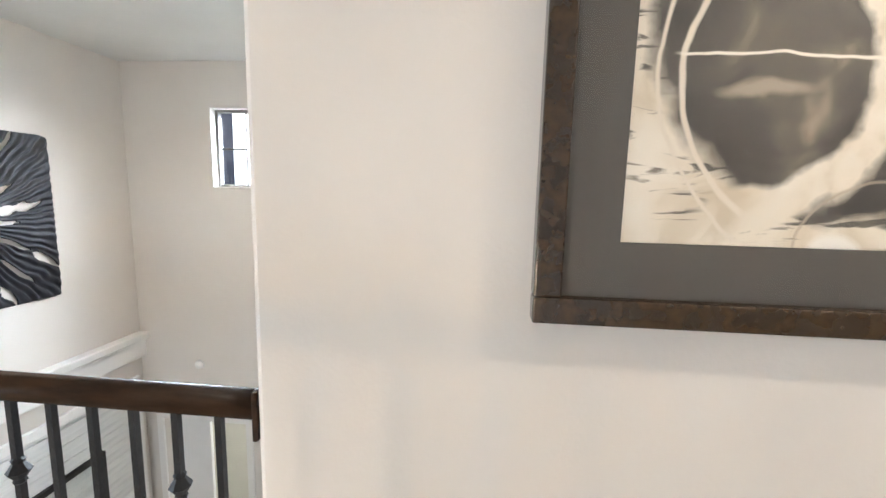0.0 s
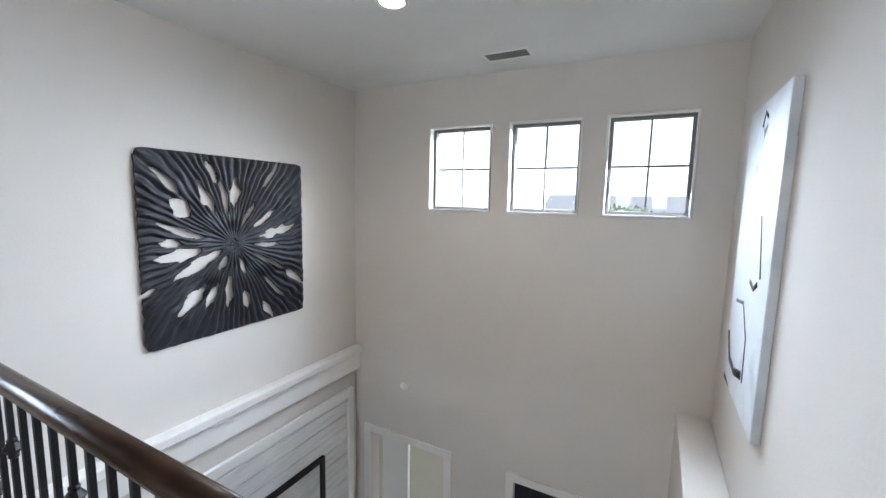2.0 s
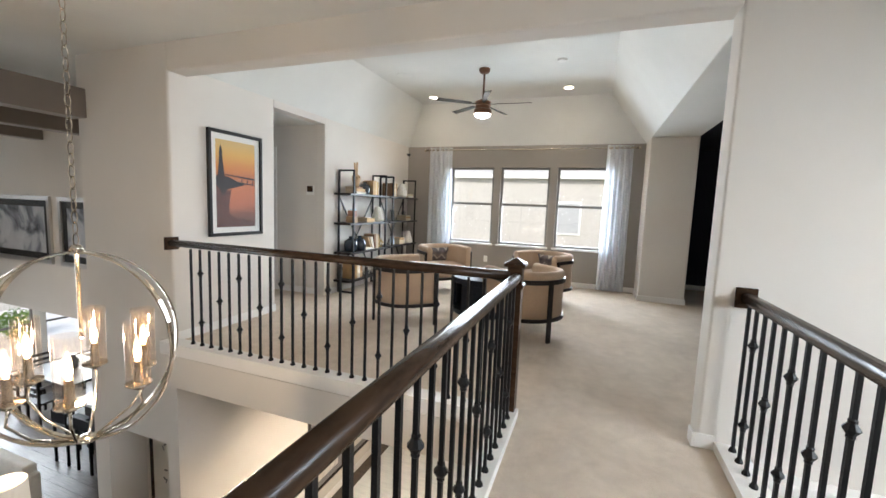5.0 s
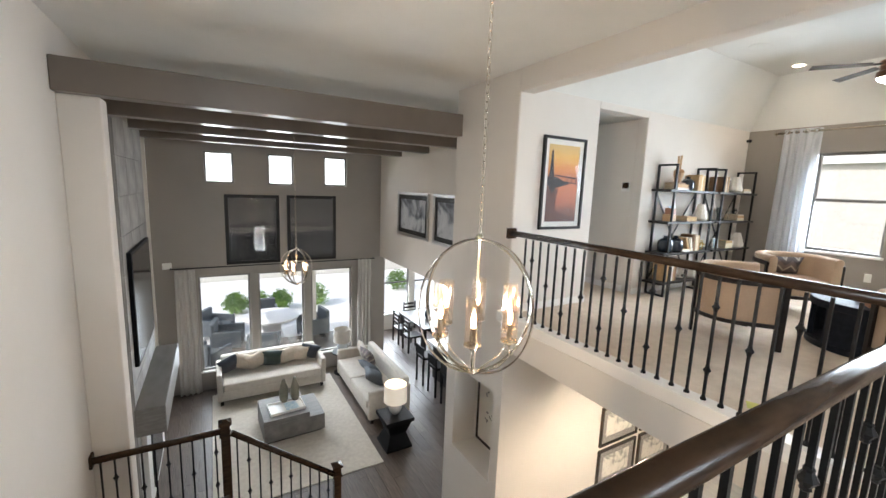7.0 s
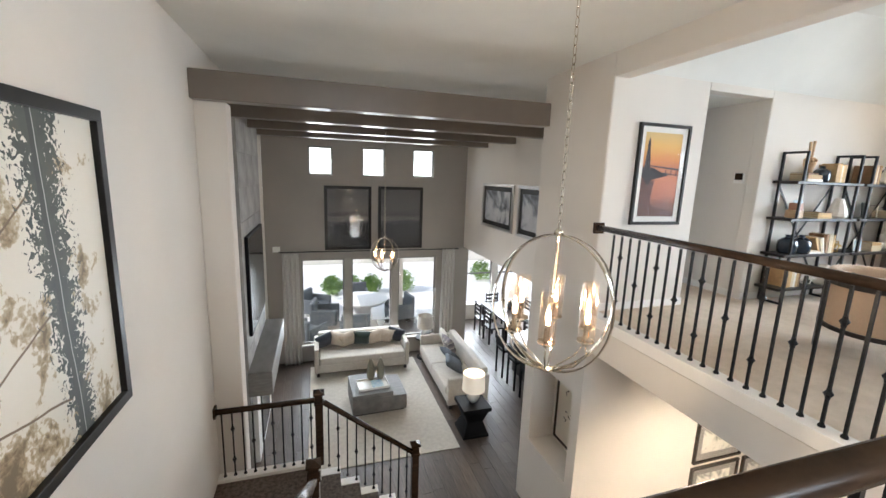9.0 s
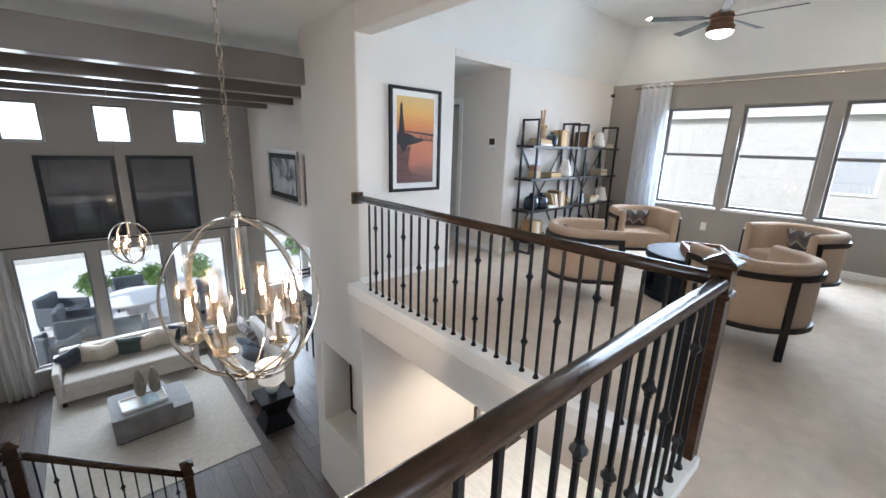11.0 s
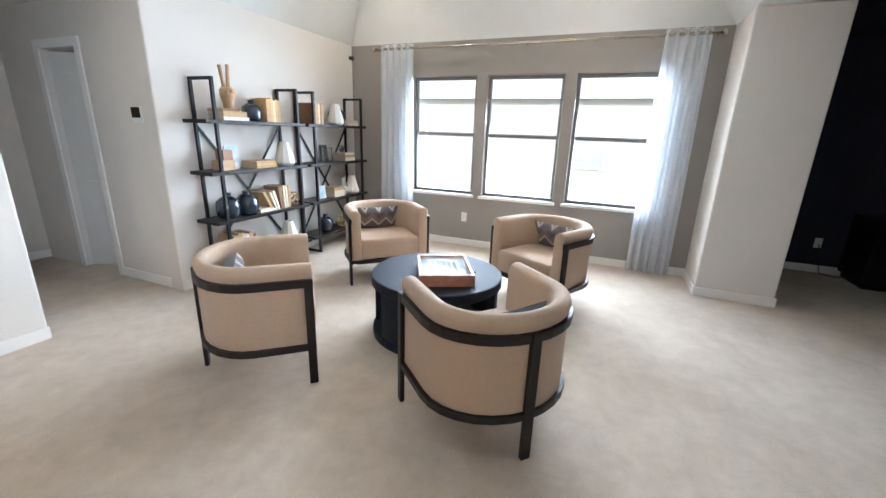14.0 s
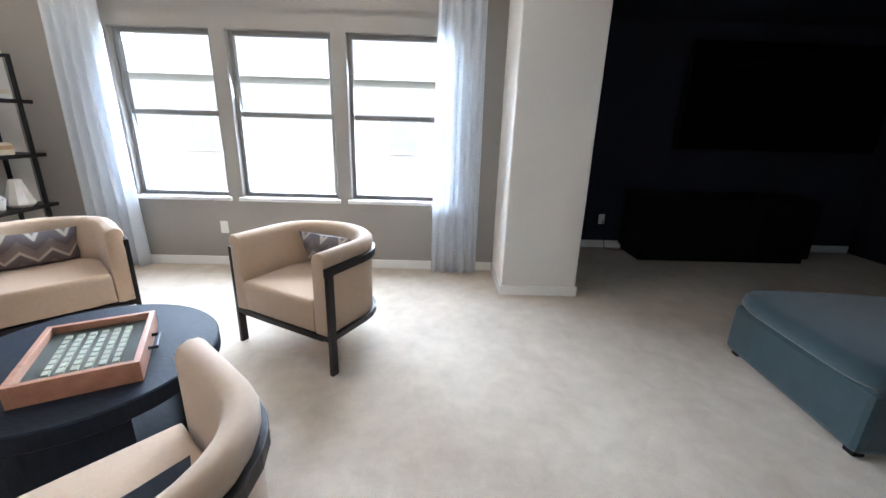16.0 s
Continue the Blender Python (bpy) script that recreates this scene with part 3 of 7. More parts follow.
for x, z in ((0.06, 0.06), (0.13, 0.055), (0.20, 0.05)):
    outline(bm, [(x, z), (x + 0.012, z), (x + 0.012, z - 0.05), (x, z - 0.05)], -0.0165, -0.0155)
part("silhouette", bm, SILHOUETTE, pic, "dark printed lighthouse and bridge")
REFLECTION = material("dark_water_ink", (0.060, 0.024, 0.022), 0.6, colour2=(0.15, 0.055, 0.04), scale=14, stretch=(0.5, 1, 5))
bm = bmesh.new()
outline(bm, [(-0.24, -0.03), (-0.20, -0.05), (-0.16, -0.12), (-0.12, -0.07), (-0.06, -0.05), (-0.075, -0.12), (-0.09, -0.22), (-0.085, -0.30), (-0.02, -0.335), (0.09, -0.35), (0.23, -0.385), (0.23, -0.418), (-0.24, -0.418)], -0.0122, -0.0112)
part("water_reflection", bm, REFLECTION, pic, "dark printed reflection on the water")

# ---- loft seating ----
BACKFLAT = 0.84


def u_outline(w, front, inset, steps=14):
    """The barrel's plan from the one front end round the back to the other, inset from its outside."""
    r = w - inset
    pts = [(r, front), (r, front * 0.5)]
    for k in range(steps + 1):
        a = -math.pi * k / steps
        pts.append((r * math.cos(a), r * math.sin(a) * BACKFLAT))
    pts += [(-r, front * 0.5), (-r, front)]
    return pts


def sweep_wall(bm, w, front, sections):
    """A wall along the barrel's plan: sections are (inset, height) pairs round its cross-cut."""
    lines = [[(x, y, z) for x, y in u_outline(w, front, i)] for i, z in sections]
    n, m = len(lines), len(lines[0])
    vs = [[bm.verts.new(p) for p in line] for line in lines]
    for i in range(n):
        for j in range(m - 1):
            bm.faces.new((vs[i][j], vs[(i + 1) % n][j], vs[(i + 1) % n][j + 1], vs[i][j + 1]))
    bm.faces.new([v[0] for v in vs])
    bm.faces.new([v[-1] for v in vs][::-1])


CHEVRON, nt, b, vec = print_nodes("chevron_fabric", 0.85)
wv = nt.nodes.new("ShaderNodeTexNoise")
wv.inputs["Scale"].default_value = 200
ax = axis_value(nt, vec, "X", 7.0, 0.5)
pp = nt.nodes.new("ShaderNodeMath")
pp.operation = "PINGPONG"
pp.inputs[1].default_value = 0.5
nt.links.new(ax, pp.inputs[0])
az = axis_value(nt, vec, "Z", 7.0, 0.35)
sm = nt.nodes.new("ShaderNodeMath")
sm.operation = "ADD"
nt.links.new(pp.outputs[0], sm.inputs[0])
nt.links.new(az, sm.inputs[1])
fr = nt.nodes.new("ShaderNodeMath")
fr.operation = "FRACT"
nt.links.new(sm.outputs[0], fr.inputs[0])
col = ramp(nt, fr.outputs[0], [(0.0, (0.10, 0.088, 0.092)), (0.38, (0.13, 0.112, 0.116)), (0.43, (0.46, 0.42, 0.37)), (0.53, (0.46, 0.42, 0.37)), (0.58, (0.21, 0.172, 0.165)), (0.98, (0.15, 0.125, 0.125))])
nt.links.new(col, b.inputs["Base Color"])


def pillow_mesh(bm, w, h, d, n=8, sides=(-1, 1)):
    """A stuffed square cushion in the x-z plane, or one side of it."""
    grid = {}
    for side in sides:
        for i in range(n + 1):
            for j in range(n + 1):
                u, v = 2 * i / n - 1, 2 * j / n - 1
                if (i in (0, n) or j in (0, n)) and (-side, i, j) in grid:
                    grid[side, i, j] = grid[-side, i, j]
                    continue
                bulge = ((1 - u ** 4) * (1 - v ** 4)) ** 0.55
                pull = 1 - 0.07 * (1 - abs(u)) * abs(v) - 0.07 * (1 - abs(v)) * abs(u)
                grid[side, i, j] = bm.verts.new((u * w / 2 * pull, side * bulge * d / 2, v * h / 2 * pull))
    for side in sides:
        for i in range(n):
            for j in range(n):
                bm.faces.new([grid[side, a, c] for a, c in ((i, j), (i + 1, j), (i + 1, j + 1), (i, j + 1))])


def barrel_chair():
    """Tub chair facing +y, its middle at the origin."""
    W, F = 0.37, 0.31
    ch = thing("barrel_chair", "beige linen barrel chair banded with dark wood on three legs", "chair", group="chairs round the coffee table")
    bm = bmesh.new()
    sweep_wall(bm, W, F, [(0.008, 0.235), (0.008, 0.632), (0.0, 0.655), (0.004, 0.685), (0.024, 0.702), (0.052, 0.705), (0.082, 0.69), (0.094, 0.66), (0.094, 0.24)])
    part("backrest", bm, LINEN, ch, "upholstered beige tub back and arms", bevel=0.008, smooth=True)
    bm = bmesh.new()
    pts = [(x, y) for x, y in u_outline(W, F, 0.10)]
    lo, mid, hi, top = [[bm.verts.new((x * s, y * s + (0.012 if z > 0.3 and y > 0.2 else 0), z)) for x, y in pts] for s, z in ((1, 0.245), (1, 0.40), (0.985, 0.425), (0.95, 0.435))]
    n = len(pts)
    for a, b2 in ((lo, mid), (mid, hi), (hi, top)):
        for i in range(n):
            bm.faces.new((a[i], a[(i + 1) % n], b2[(i + 1) % n], b2[i]))
    bm.faces.new(lo[::-1])
    bm.faces.new(top)
    part("seat", bm, LINEN, ch, "plump beige seat cushion", smooth=True, bevel=0.006)
    bm = bmesh.new()
    sweep_wall(bm, W, F, [(-0.014, 0.582), (-0.014, 0.627), (0.012, 0.627), (0.012, 0.582)])
    part("upper_band", bm, ESPRESSO, ch, bevel=0.003)
    bm = bmesh.new()
    sweep_wall(bm, W, F, [(-0.014, 0.207), (-0.014, 0.243), (0.05, 0.243), (0.05, 0.207)])
    box(bm, -W + 0.05, W - 0.05, F - 0.05, F, 0.20, 0.234)
    part("lower_band", bm, ESPRESSO, ch, bevel=0.003)
    for x, y, dx, dy in ((W + 0.004, F - 0.024, 0.012, 0.023), (-W - 0.004, F - 0.024, 0.012, 0.023), (0, -W * BACKFLAT - 0.006, 0.024, 0.012)):
        part("leg", block(x - dx, x + dx, y - dy, y + dy, 0, 0.628), ESPRESSO, ch, "dark wooden leg and upright strap", bevel=0.003)
    return ch


def throw_pillow(m, mat, label, w=0.42, h=0.24, d=0.12, back=None):
    p = thing("throw_pillow", label, "pillow", m)
    if back is None:
        bm = bmesh.new()
        pillow_mesh(bm, w, h, d)
        part("cover", bm, mat, p, smooth=True)
        return p
    for name, side, cloth in (("front_cover", 1, mat), ("back_cover", -1, back)):
        bm = bmesh.new()
        pillow_mesh(bm, w, h, d, sides=(side,))
        part(name, bm, cloth, p, "plain navy back" if side < 0 else "", smooth=True)
    return p


def facing(x, y, fx, fy):
    return pose(x, y, 0, 0, 0, math.degrees(math.atan2(fy, fx)) - 90)


PILLOWNAVY = material("navy_pillow_back", (0.020, 0.028, 0.045), 0.85, colour2=(0.030, 0.040, 0.062), scale=30, bump=0.2, bump_scale=300, sheen=0.3)
first = barrel_chair()
spots = [(-5.47, -0.49, -0.67, -0.74), (-5.395, -1.94, -0.676, 0.737), (-7.13, -2.115, 0.70, 0.71), (-7.187, -0.498, 0.878, -0.473)]
for k, (x, y, fx, fy) in enumerate(spots):
    m = facing(x, y, fx, fy)
    if k:
        copy_thing(first, m)
    else:
        first.matrix_world = m
    if k:
        throw_pillow(m @ pose(0.02, -0.135, 0.545, -18, 0, 4), CHEVRON, "grey chevron lumbar pillow propped in a barrel chair", back=PILLOWNAVY)
    else:
        throw_pillow(m @ pose(-0.03, -0.19, 0.558, -8, 0, 6), CHEVRON, "lumbar pillow with a navy back propped in a barrel chair", back=PILLOWNAVY)

# coffee table
def drum_table(x, y, r, high):
    t = thing("coffee_table", "round black wooden drum coffee table with a cut-out base", "coffee table", pose(x, y, 0, 0, 0, 78))
    bm = bmesh.new()
    lathe(bm, [(r - 0.006, high - 0.07), (r, high - 0.064), (r, high - 0.006), (r - 0.006, high)], 64)
    part("tabletop", bm, BLACKWOOD, t, smooth=False)
    bm = bmesh.new()
    lathe(bm, [(r - 0.012, 0), (r - 0.006, 0.006), (r - 0.006, 0.055), (r - 0.012, 0.06)], 64)
    part("base_ring", bm, BLACKWOOD, t)
    for k in range(3):
        bm = bmesh.new()
        a0, a1 = radians(120 * k + 10), radians(120 * k + 95)
        n = 14
        q = []
        for i in range(n + 1):
            a = a0 + (a1 - a0) * i / n
            q.append([bm.verts.new((rr * math.cos(a), rr * math.sin(a), z)) for rr, z in ((r - 0.02, 0.06), (r - 0.02, high - 0.07), (r - 0.06, high - 0.07), (r - 0.06, 0.06))])
        for u, v in zip(q, q[1:]):
            for j in range(4):
                bm.faces.new((u[j], u[(j + 1) % 4], v[(j + 1) % 4], v[j]))
        bm.faces.new(q[0])
        bm.faces.new(q[-1][::-1])
        part("curved_panel", bm, BLACKWOOD, t)
    return t


drum_table(-6.22, -1.12, 0.46, 0.45)
TANWOOD = material("reddish_tan_wood", (0.33, 0.15, 0.09), 0.45, colour2=(0.42, 0.21, 0.13), scale=20, stretch=(6, 1, 1))
DARKGREEN = material("dark_board", (0.045, 0.050, 0.040), 0.7)
CREAM = material("cream_pieces", (0.36, 0.37, 0.29), 0.6)
game = thing("display_box", "wooden display box of cream pieces under glass on the coffee table", "box", pose(-6.17, -1.045, 0.45, 0, 0, 28) @ Matrix.Scale(1.12, 4))
bm = bmesh.new()
for x0, x1, y0, y1 in ((-0.2, 0.2, -0.16, -0.142), (-0.2, 0.2, 0.142, 0.16), (-0.2, -0.182, -0.142, 0.142), (0.182, 0.2, -0.142, 0.142)):
    box(bm, x0, x1, y0, y1, 0, 0.07)
part("rim", bm, TANWOOD, game, bevel=0.002)
part("board", block(-0.182, 0.182, -0.142, 0.142, 0.004, 0.042), DARKGREEN, game)
chip = bpy.data.meshes.new("piece")
bm = bmesh.new()
box(bm, -0.013, 0.013, -0.009, 0.009, 0, 0.008)
bm.to_mesh(chip)
bm.free()
chip.materials.append(CREAM)
for i in range(8):
    for j in range(6):
        ob = new("piece", chip)
        ob.location = (-0.118 + i * 0.0335, -0.085 + j * 0.034, 0.043)
        ob.parent = game
bm = bmesh.new()
box(bm, -0.182, 0.182, -0.142, 0.142, 0.060, 0.063)
g = part("glass", bm, PICTURE_GLASS, game)
g.visible_shadow = False
bm = bmesh.new()
tube(bm, [(-0.05, 0.158, 0.035), (-0.05, 0.185, 0.035), (0.05, 0.185, 0.035), (0.05, 0.158, 0.035)], 0.006, 6)
part("handle", bm, STEEL, game, "black metal handle")

# ---- shelving and what stands on it ----
LEVELS = (0.20, 0.60, 1.02, 1.44)
FRONT, BACK = -3.10, -3.345


def shelf_unit(x0, x1):
    """Open steel-framed shelf; x0 and x1 are its end frames, x0 nearer the hall."""
    s = thing("bookshelf", "black steel bookshelf with dark wooden shelves and crossed braces", "bookshelf", group="bookshelves")
    for x in (x0, x1):
        bm = bmesh.new()
        t = 0.0125
        box(bm, x - t, x + t, FRONT - t, FRONT + t, 0, 1.77)
        box(bm, x - t, x + t, BACK - t, BACK + t, 0, 1.77)
        box(bm, x - t, x + t, BACK + t, FRONT - t, 1.77 - 2 * t, 1.77)
        box(bm, x - t, x + t, BACK + t, FRONT - t, 0, 2 * t)
        part("end_frame", bm, STEEL, s, bevel=0.002)
    for z in LEVELS:
        part("shelf", block(min(x0, x1) - 0.10, max(x0, x1) + 0.10, BACK - 0.012, FRONT + 0.013, z - 0.03, z), ESPRESSO, s, bevel=0.002)
    for a, b2, off in (((x0, LEVELS[0]), (x1, LEVELS[3] - 0.03), 0.006), ((x1, LEVELS[0]), (x0, LEVELS[3] - 0.03), -0.006)):
        bm = bmesh.new()
        slanted(bm, (a[0], BACK - 0.004 + off, a[1]), (b2[0], BACK - 0.004 + off, b2[1]), 0.008, 0.022)
        part("brace", bm, STEEL, s)
    return s


shelf_unit(-6.18, -7.12)
shelf_unit(-7.37, -8.26)

PAPER = material("book_paper", (0.66, 0.57, 0.42), 0.9, colour2=(0.55, 0.46, 0.32), scale=200, stretch=(1, 1, 0.1))
COVERS = [material("book_cover_" + n, c, 0.7, colour2=tuple(v * 1.25 for v in c), scale=25) for n, c in
          (("tan", (0.42, 0.27, 0.13)), ("brown", (0.20, 0.11, 0.055)), ("cream", (0.60, 0.52, 0.38)), ("ochre", (0.50, 0.33, 0.14)), ("white", (0.70, 0.68, 0.62)))]
CERAMIC_WHITE = material("matt_white_ceramic", (0.74, 0.70, 0.64), 0.55, colour2=(0.78, 0.75, 0.70), scale=12, bump=0.1, bump_scale=60)
CERAMIC_NAVY = material("navy_glazed_ceramic", (0.012, 0.020, 0.034), 0.22, colour2=(0.030, 0.045, 0.065), scale=9, coat=0.5)
PALEWOOD = material("pale_carved_wood", (0.47, 0.30, 0.16), 0.6, colour2=(0.56, 0.38, 0.22), scale=12, stretch=(1, 1, 4))
GOLD = material("aged_gold_metal", (0.55, 0.37, 0.13), 0.35, metal=1.0)
BLUECARD = material("pale_blue_print", (0.30, 0.48, 0.62), 0.6, colour2=(0.62, 0.70, 0.72), scale=22)


def book(parent, w, h, d, cover, m):
    """Standing book: w thick, h high, d deep; spine to +y."""
    bm = bmesh.new()
    box(bm, 0, 0.003, 0, d, 0, h)
    box(bm, w - 0.003, w, 0, d, 0, h)
    box(bm, 0.003, w - 0.003, d - 0.003, d, 0, h)
    c = part("cover", bm, cover, parent)
    c.matrix_local = m
    bm = bmesh.new()
    box(bm, 0.003, w - 0.003, 0.004, d - 0.003, 0.003, h - 0.003)
    c = part("page_block", bm, PAPER, parent)
    c.matrix_local = m


def one_book(m, w, h, d, k, label):
    t = thing("book", label, "book", m, group="books on the shelves")
    book(t, w, h, d, COVERS[k % 5], Matrix())
    return t


def upright_books(x, z, spec):
    """Books side by side from x towards the windows; spec: (thickness, height, cover, lean)."""
    for w, h, k, lean in spec:
        h *= 1.1
        one_book(pose(x - w, BACK + 0.03, z) @ pose(0, 0, 0, 0, lean, 0), w, h, 0.19, k, "old tan cloth book standing on a shelf" if not lean else "old cream book leaning on its neighbour")
        x -= w + 0.002 + abs(math.sin(radians(lean))) * h * 0.12


def stacked_books(x, z, spec):
    for w, h, k in spec:
        one_book(pose(x, BACK + 0.03, z) @ pose(0, 0, 0, 0, -90, 0) @ pose(0, 0, 0), w, h, 0.19, k, "book lying flat in a small stack on a shelf")
        z += w + 0.001


def turned(name, label, category, x, y, z, profile, mat, segments=24, group=""):
    t = thing(name, label, category, pose(x, y, z), group)
    bm = bmesh.new()
    lathe(bm, profile, segments)
    part("body", bm, mat, t, smooth=segments > 12, bevel=0)
    return t


def white_vase(x, y, z, s=1.0):
    s *= 1.15
    turned("vase", "matt white tapered ceramic vase on a shelf", "vase", x, y, z, [(r * s, h * s) for r, h in ((0.062, 0), (0.088, 0.025), (0.086, 0.05), (0.040, 0.20), (0.034, 0.206), (0.028, 0.20), (0.026, 0.15))], CERAMIC_WHITE, 10, "white vases")


def navy_vase(x, y, z, s=1.0):
    s *= 1.12
    turned("vase", "round navy glazed ceramic vase with a short neck", "vase", x, y, z, [(r * s, h * s) for r, h in ((0.075, 0), (0.094, 0.025), (0.098, 0.09), (0.092, 0.145), (0.05, 0.178), (0.030, 0.185), (0.030, 0.205), (0.036, 0.212), (0.026, 0.208), (0.024, 0.18))], CERAMIC_NAVY, 28, "navy vases")


def peace_sculpture(x, y, z, mat, s=1.0):
    t = thing("peace_sign_sculpture", "carved pale sculpture of a raised two-finger peace sign on a shelf", "sculpture", pose(x, y, z, 0, 0, 10))
    bm = bmesh.new()
    lathe(bm, [(0.030 * s, 0), (0.032 * s, 0.03 * s), (0.044 * s, 0.07 * s), (0.046 * s, 0.11 * s), (0.03 * s, 0.128 * s), (0, 0.13 * s)], 12)
    for a, b2, r in (((0.02, 0, 0.12), (0.045, 0, 0.25), 0.011), ((-0.012, 0, 0.12), (-0.026, 0, 0.26), 0.011), ((-0.03, 0.03, 0.10), (0.02, 0.045, 0.105), 0.012), ((0.036, 0.02, 0.11), (0.04, 0.034, 0.085), 0.012)):
        a, b2 = Vector(a) * s, Vector(b2) * s
        tube(bm, [a, a.lerp(b2, 0.5), a.lerp(b2, 0.93), b2], r * s, 8)
    part("body", bm, mat, t, smooth=True)


def knot(x, y, z, r, mat, label):
    t = thing("knot_ornament", label, "ornament", pose(x, y, z + r, 20, 10, 0))
    for k in range(3):
        bm = bmesh.new()
        pts = []
        for i in range(6):
            a = 2 * math.pi * i / 6
            p = Vector((math.cos(a) * r * 0.93, math.sin(a) * r * 0.93, 0.25 * r * (1 if i % 2 else -1)))
            p.rotate(Euler((k * 1.05, k * 0.9, 0)))
            pts.append(p)
        tube(bm, pts, r * 0.11, 6, closed=True)
        part("ring", bm, mat, t)


L1, L2, L3, L4 = LEVELS
# first unit, top shelf down
stacked_books(-6.28, L4, [(0.03, 0.26, 4), (0.045, 0.24, 0), (0.02, 0.17, 1)])
peace_sculpture(-6.42, -3.22, L4 + 0.098, PALEWOOD, 1.38)
navy_vase(-6.66, -3.22, L4, 0.78)
upright_books(-6.75, L4, [(0.05, 0.19, 0, 0), (0.03, 0.20, 3, 0), (0.028, 0.18, 2, 0), (0.025, 0.19, 3, 0), (0.03, 0.185, 0, 0)])
blk = thing("wooden_block_tower", "small carved wooden block house on a shelf", "ornament", pose(-6.29, -3.2, L3) @ Matrix.Scale(1.2, 4))
part("base", block(-0.06, 0.06, -0.045, 0.045, 0, 0.075), PALEWOOD, blk, bevel=0.004)
bm = bmesh.new()
box(bm, -0.05, 0.03, -0.04, 0.04, 0.075, 0.145)
for i in range(3):
    for j in range(2):
        box(bm, -0.042 + i * 0.025, -0.030 + i * 0.025, 0.0395, 0.043, 0.088 + j * 0.028, 0.10 + j * 0.028)
part("upper_block", bm, TANWOOD, blk, bevel=0.002)
card = thing("photo_card", "pale blue printed card in a white stand on a shelf", "photo", pose(-6.43, -3.27, L3, 0, 0, 180))
part("card", block(-0.07, 0.07, -0.006, 0.006, 0.05, 0.20), BLUECARD, card)
part("stand", block(-0.06, 0.06, -0.03, 0.03, 0, 0.05), CERAMIC_WHITE, card, bevel=0.003)
stacked_books(-6.58, L3, [(0.022, 0.25, 0), (0.02, 0.24, 3), (0.02, 0.24, 0)])
white_vase(-6.98, -3.17, L3)
navy_vase(-6.29, -3.21, L2, 0.92)
navy_vase(-6.47, -3.18, L2, 0.92)
stacked_books(-6.57, L2, [(0.02, 0.2, 4), (0.015, 0.17, 2)])
upright_books(-6.70, L2 + 0.036, [(0.028, 0.17, 0, 28)])
upright_books(-6.77, L2, [(0.022, 0.18, 2, 22), (0.022, 0.185, 4, 18), (0.045, 0.21, 1, 6), (0.025, 0.21, 2, 3), (0.03, 0.205, 2, 2), (0.028, 0.20, 0, 0)])
knot(-7.06, -3.18, L2, 0.075, GOLD, "gold and black geometric knot ornament on a shelf")
upright_books(-6.24, L1, [(0.05, 0.22, 0, 0), (0.04, 0.23, 3, 0), (0.04, 0.22, 2, 0), (0.035, 0.21, 4, 0), (0.04, 0.22, 0, 0), (0.03, 0.2, 1, 0)])
knot(-6.72, -3.2, L1, 0.075, CERAMIC_WHITE, "white faceted wire ornament on a shelf")
white_vase(-6.95, -3.16, L1, 1.05)
# second unit
upright_books(-7.39, L4, [(0.045, 0.20, 1, 0), (0.045, 0.2, 0, 0), (0.022, 0.205, 2, 0), (0.025, 0.2, 1, 0), (0.03, 0.205, 0, 0)])
wedge = thing("bookend", "dark wooden wedge bookend on a shelf", "bookend", pose(-7.60, -3.2, L4))
bm = bmesh.new()
outline(bm, [(0.0, 0), (0.0, 0.10), (-0.05, 0)], -0.05, 0.05)
part("body", bm, DARKWOOD, wedge, bevel=0.002)
white_vase(-7.84, -3.17, L4)
navy_vase(-7.99, -3.27, L4, 0.95)
stacked_books(-8.02, L4, [(0.035, 0.22, 4), (0.03, 0.2, 2)])
fr1 = thing("wire_frame", "small silver wire photo stand on a shelf", "photo frame", pose(-7.66, -3.17, L3, 0, 0, 170))
bm = bmesh.new()
tube(bm, [(-0.065, 0, 0.006), (0.065, 0, 0.006), (0.065, 0, 0.16), (-0.065, 0, 0.16)], 0.006, 6, closed=True)
tube(bm, [(-0.06, 0, 0.012), (0.06, 0, 0.155)], 0.003, 6)
part("wire", bm, NICKEL, fr1)
fr2 = thing("tabletop_photo", "small dark green photo frame leaning on a shelf", "photo frame", pose(-7.76, -3.29, L3, -8, 0, 175))
part("frame", block(-0.055, 0.055, -0.008, 0.008, 0, 0.19), DARKGREEN, fr2, bevel=0.002)
stacked_books(-7.94, L3, [(0.04, 0.2, 2), (0.03, 0.2, 0), (0.02, 0.19, 2)])
knot(-8.02, -3.22, L3 + 0.093, 0.045, CERAMIC_NAVY, "small dark ornament on a stack of books")
fr3 = thing("tabletop_photo", "small pale blue framed photo on a shelf", "photo frame", pose(-7.56, -3.2, L2, -6, 0, 165))
part("frame", block(-0.055, 0.055, -0.01, 0.004, 0, 0.15), PLASTIC, fr3, bevel=0.002)
part("print", block(-0.045, 0.045, -0.0135, -0.010, 0.012, 0.138), BLUECARD, fr3)
stacked_books(-7.70, L2, [(0.035, 0.2, 2), (0.04, 0.2, 2), (0.035, 0.19, 0)])
peace_sculpture(-7.97, -3.18, L2, CERAMIC_WHITE, 0.85)
white_vase(-8.12, -3.17, L2, 0.95)
navy_vase(-7.60, -3.2, L1, 0.85)
knot(-7.88, -3.18, L1, 0.07, GOLD, "gold geometric knot ornament on a shelf")

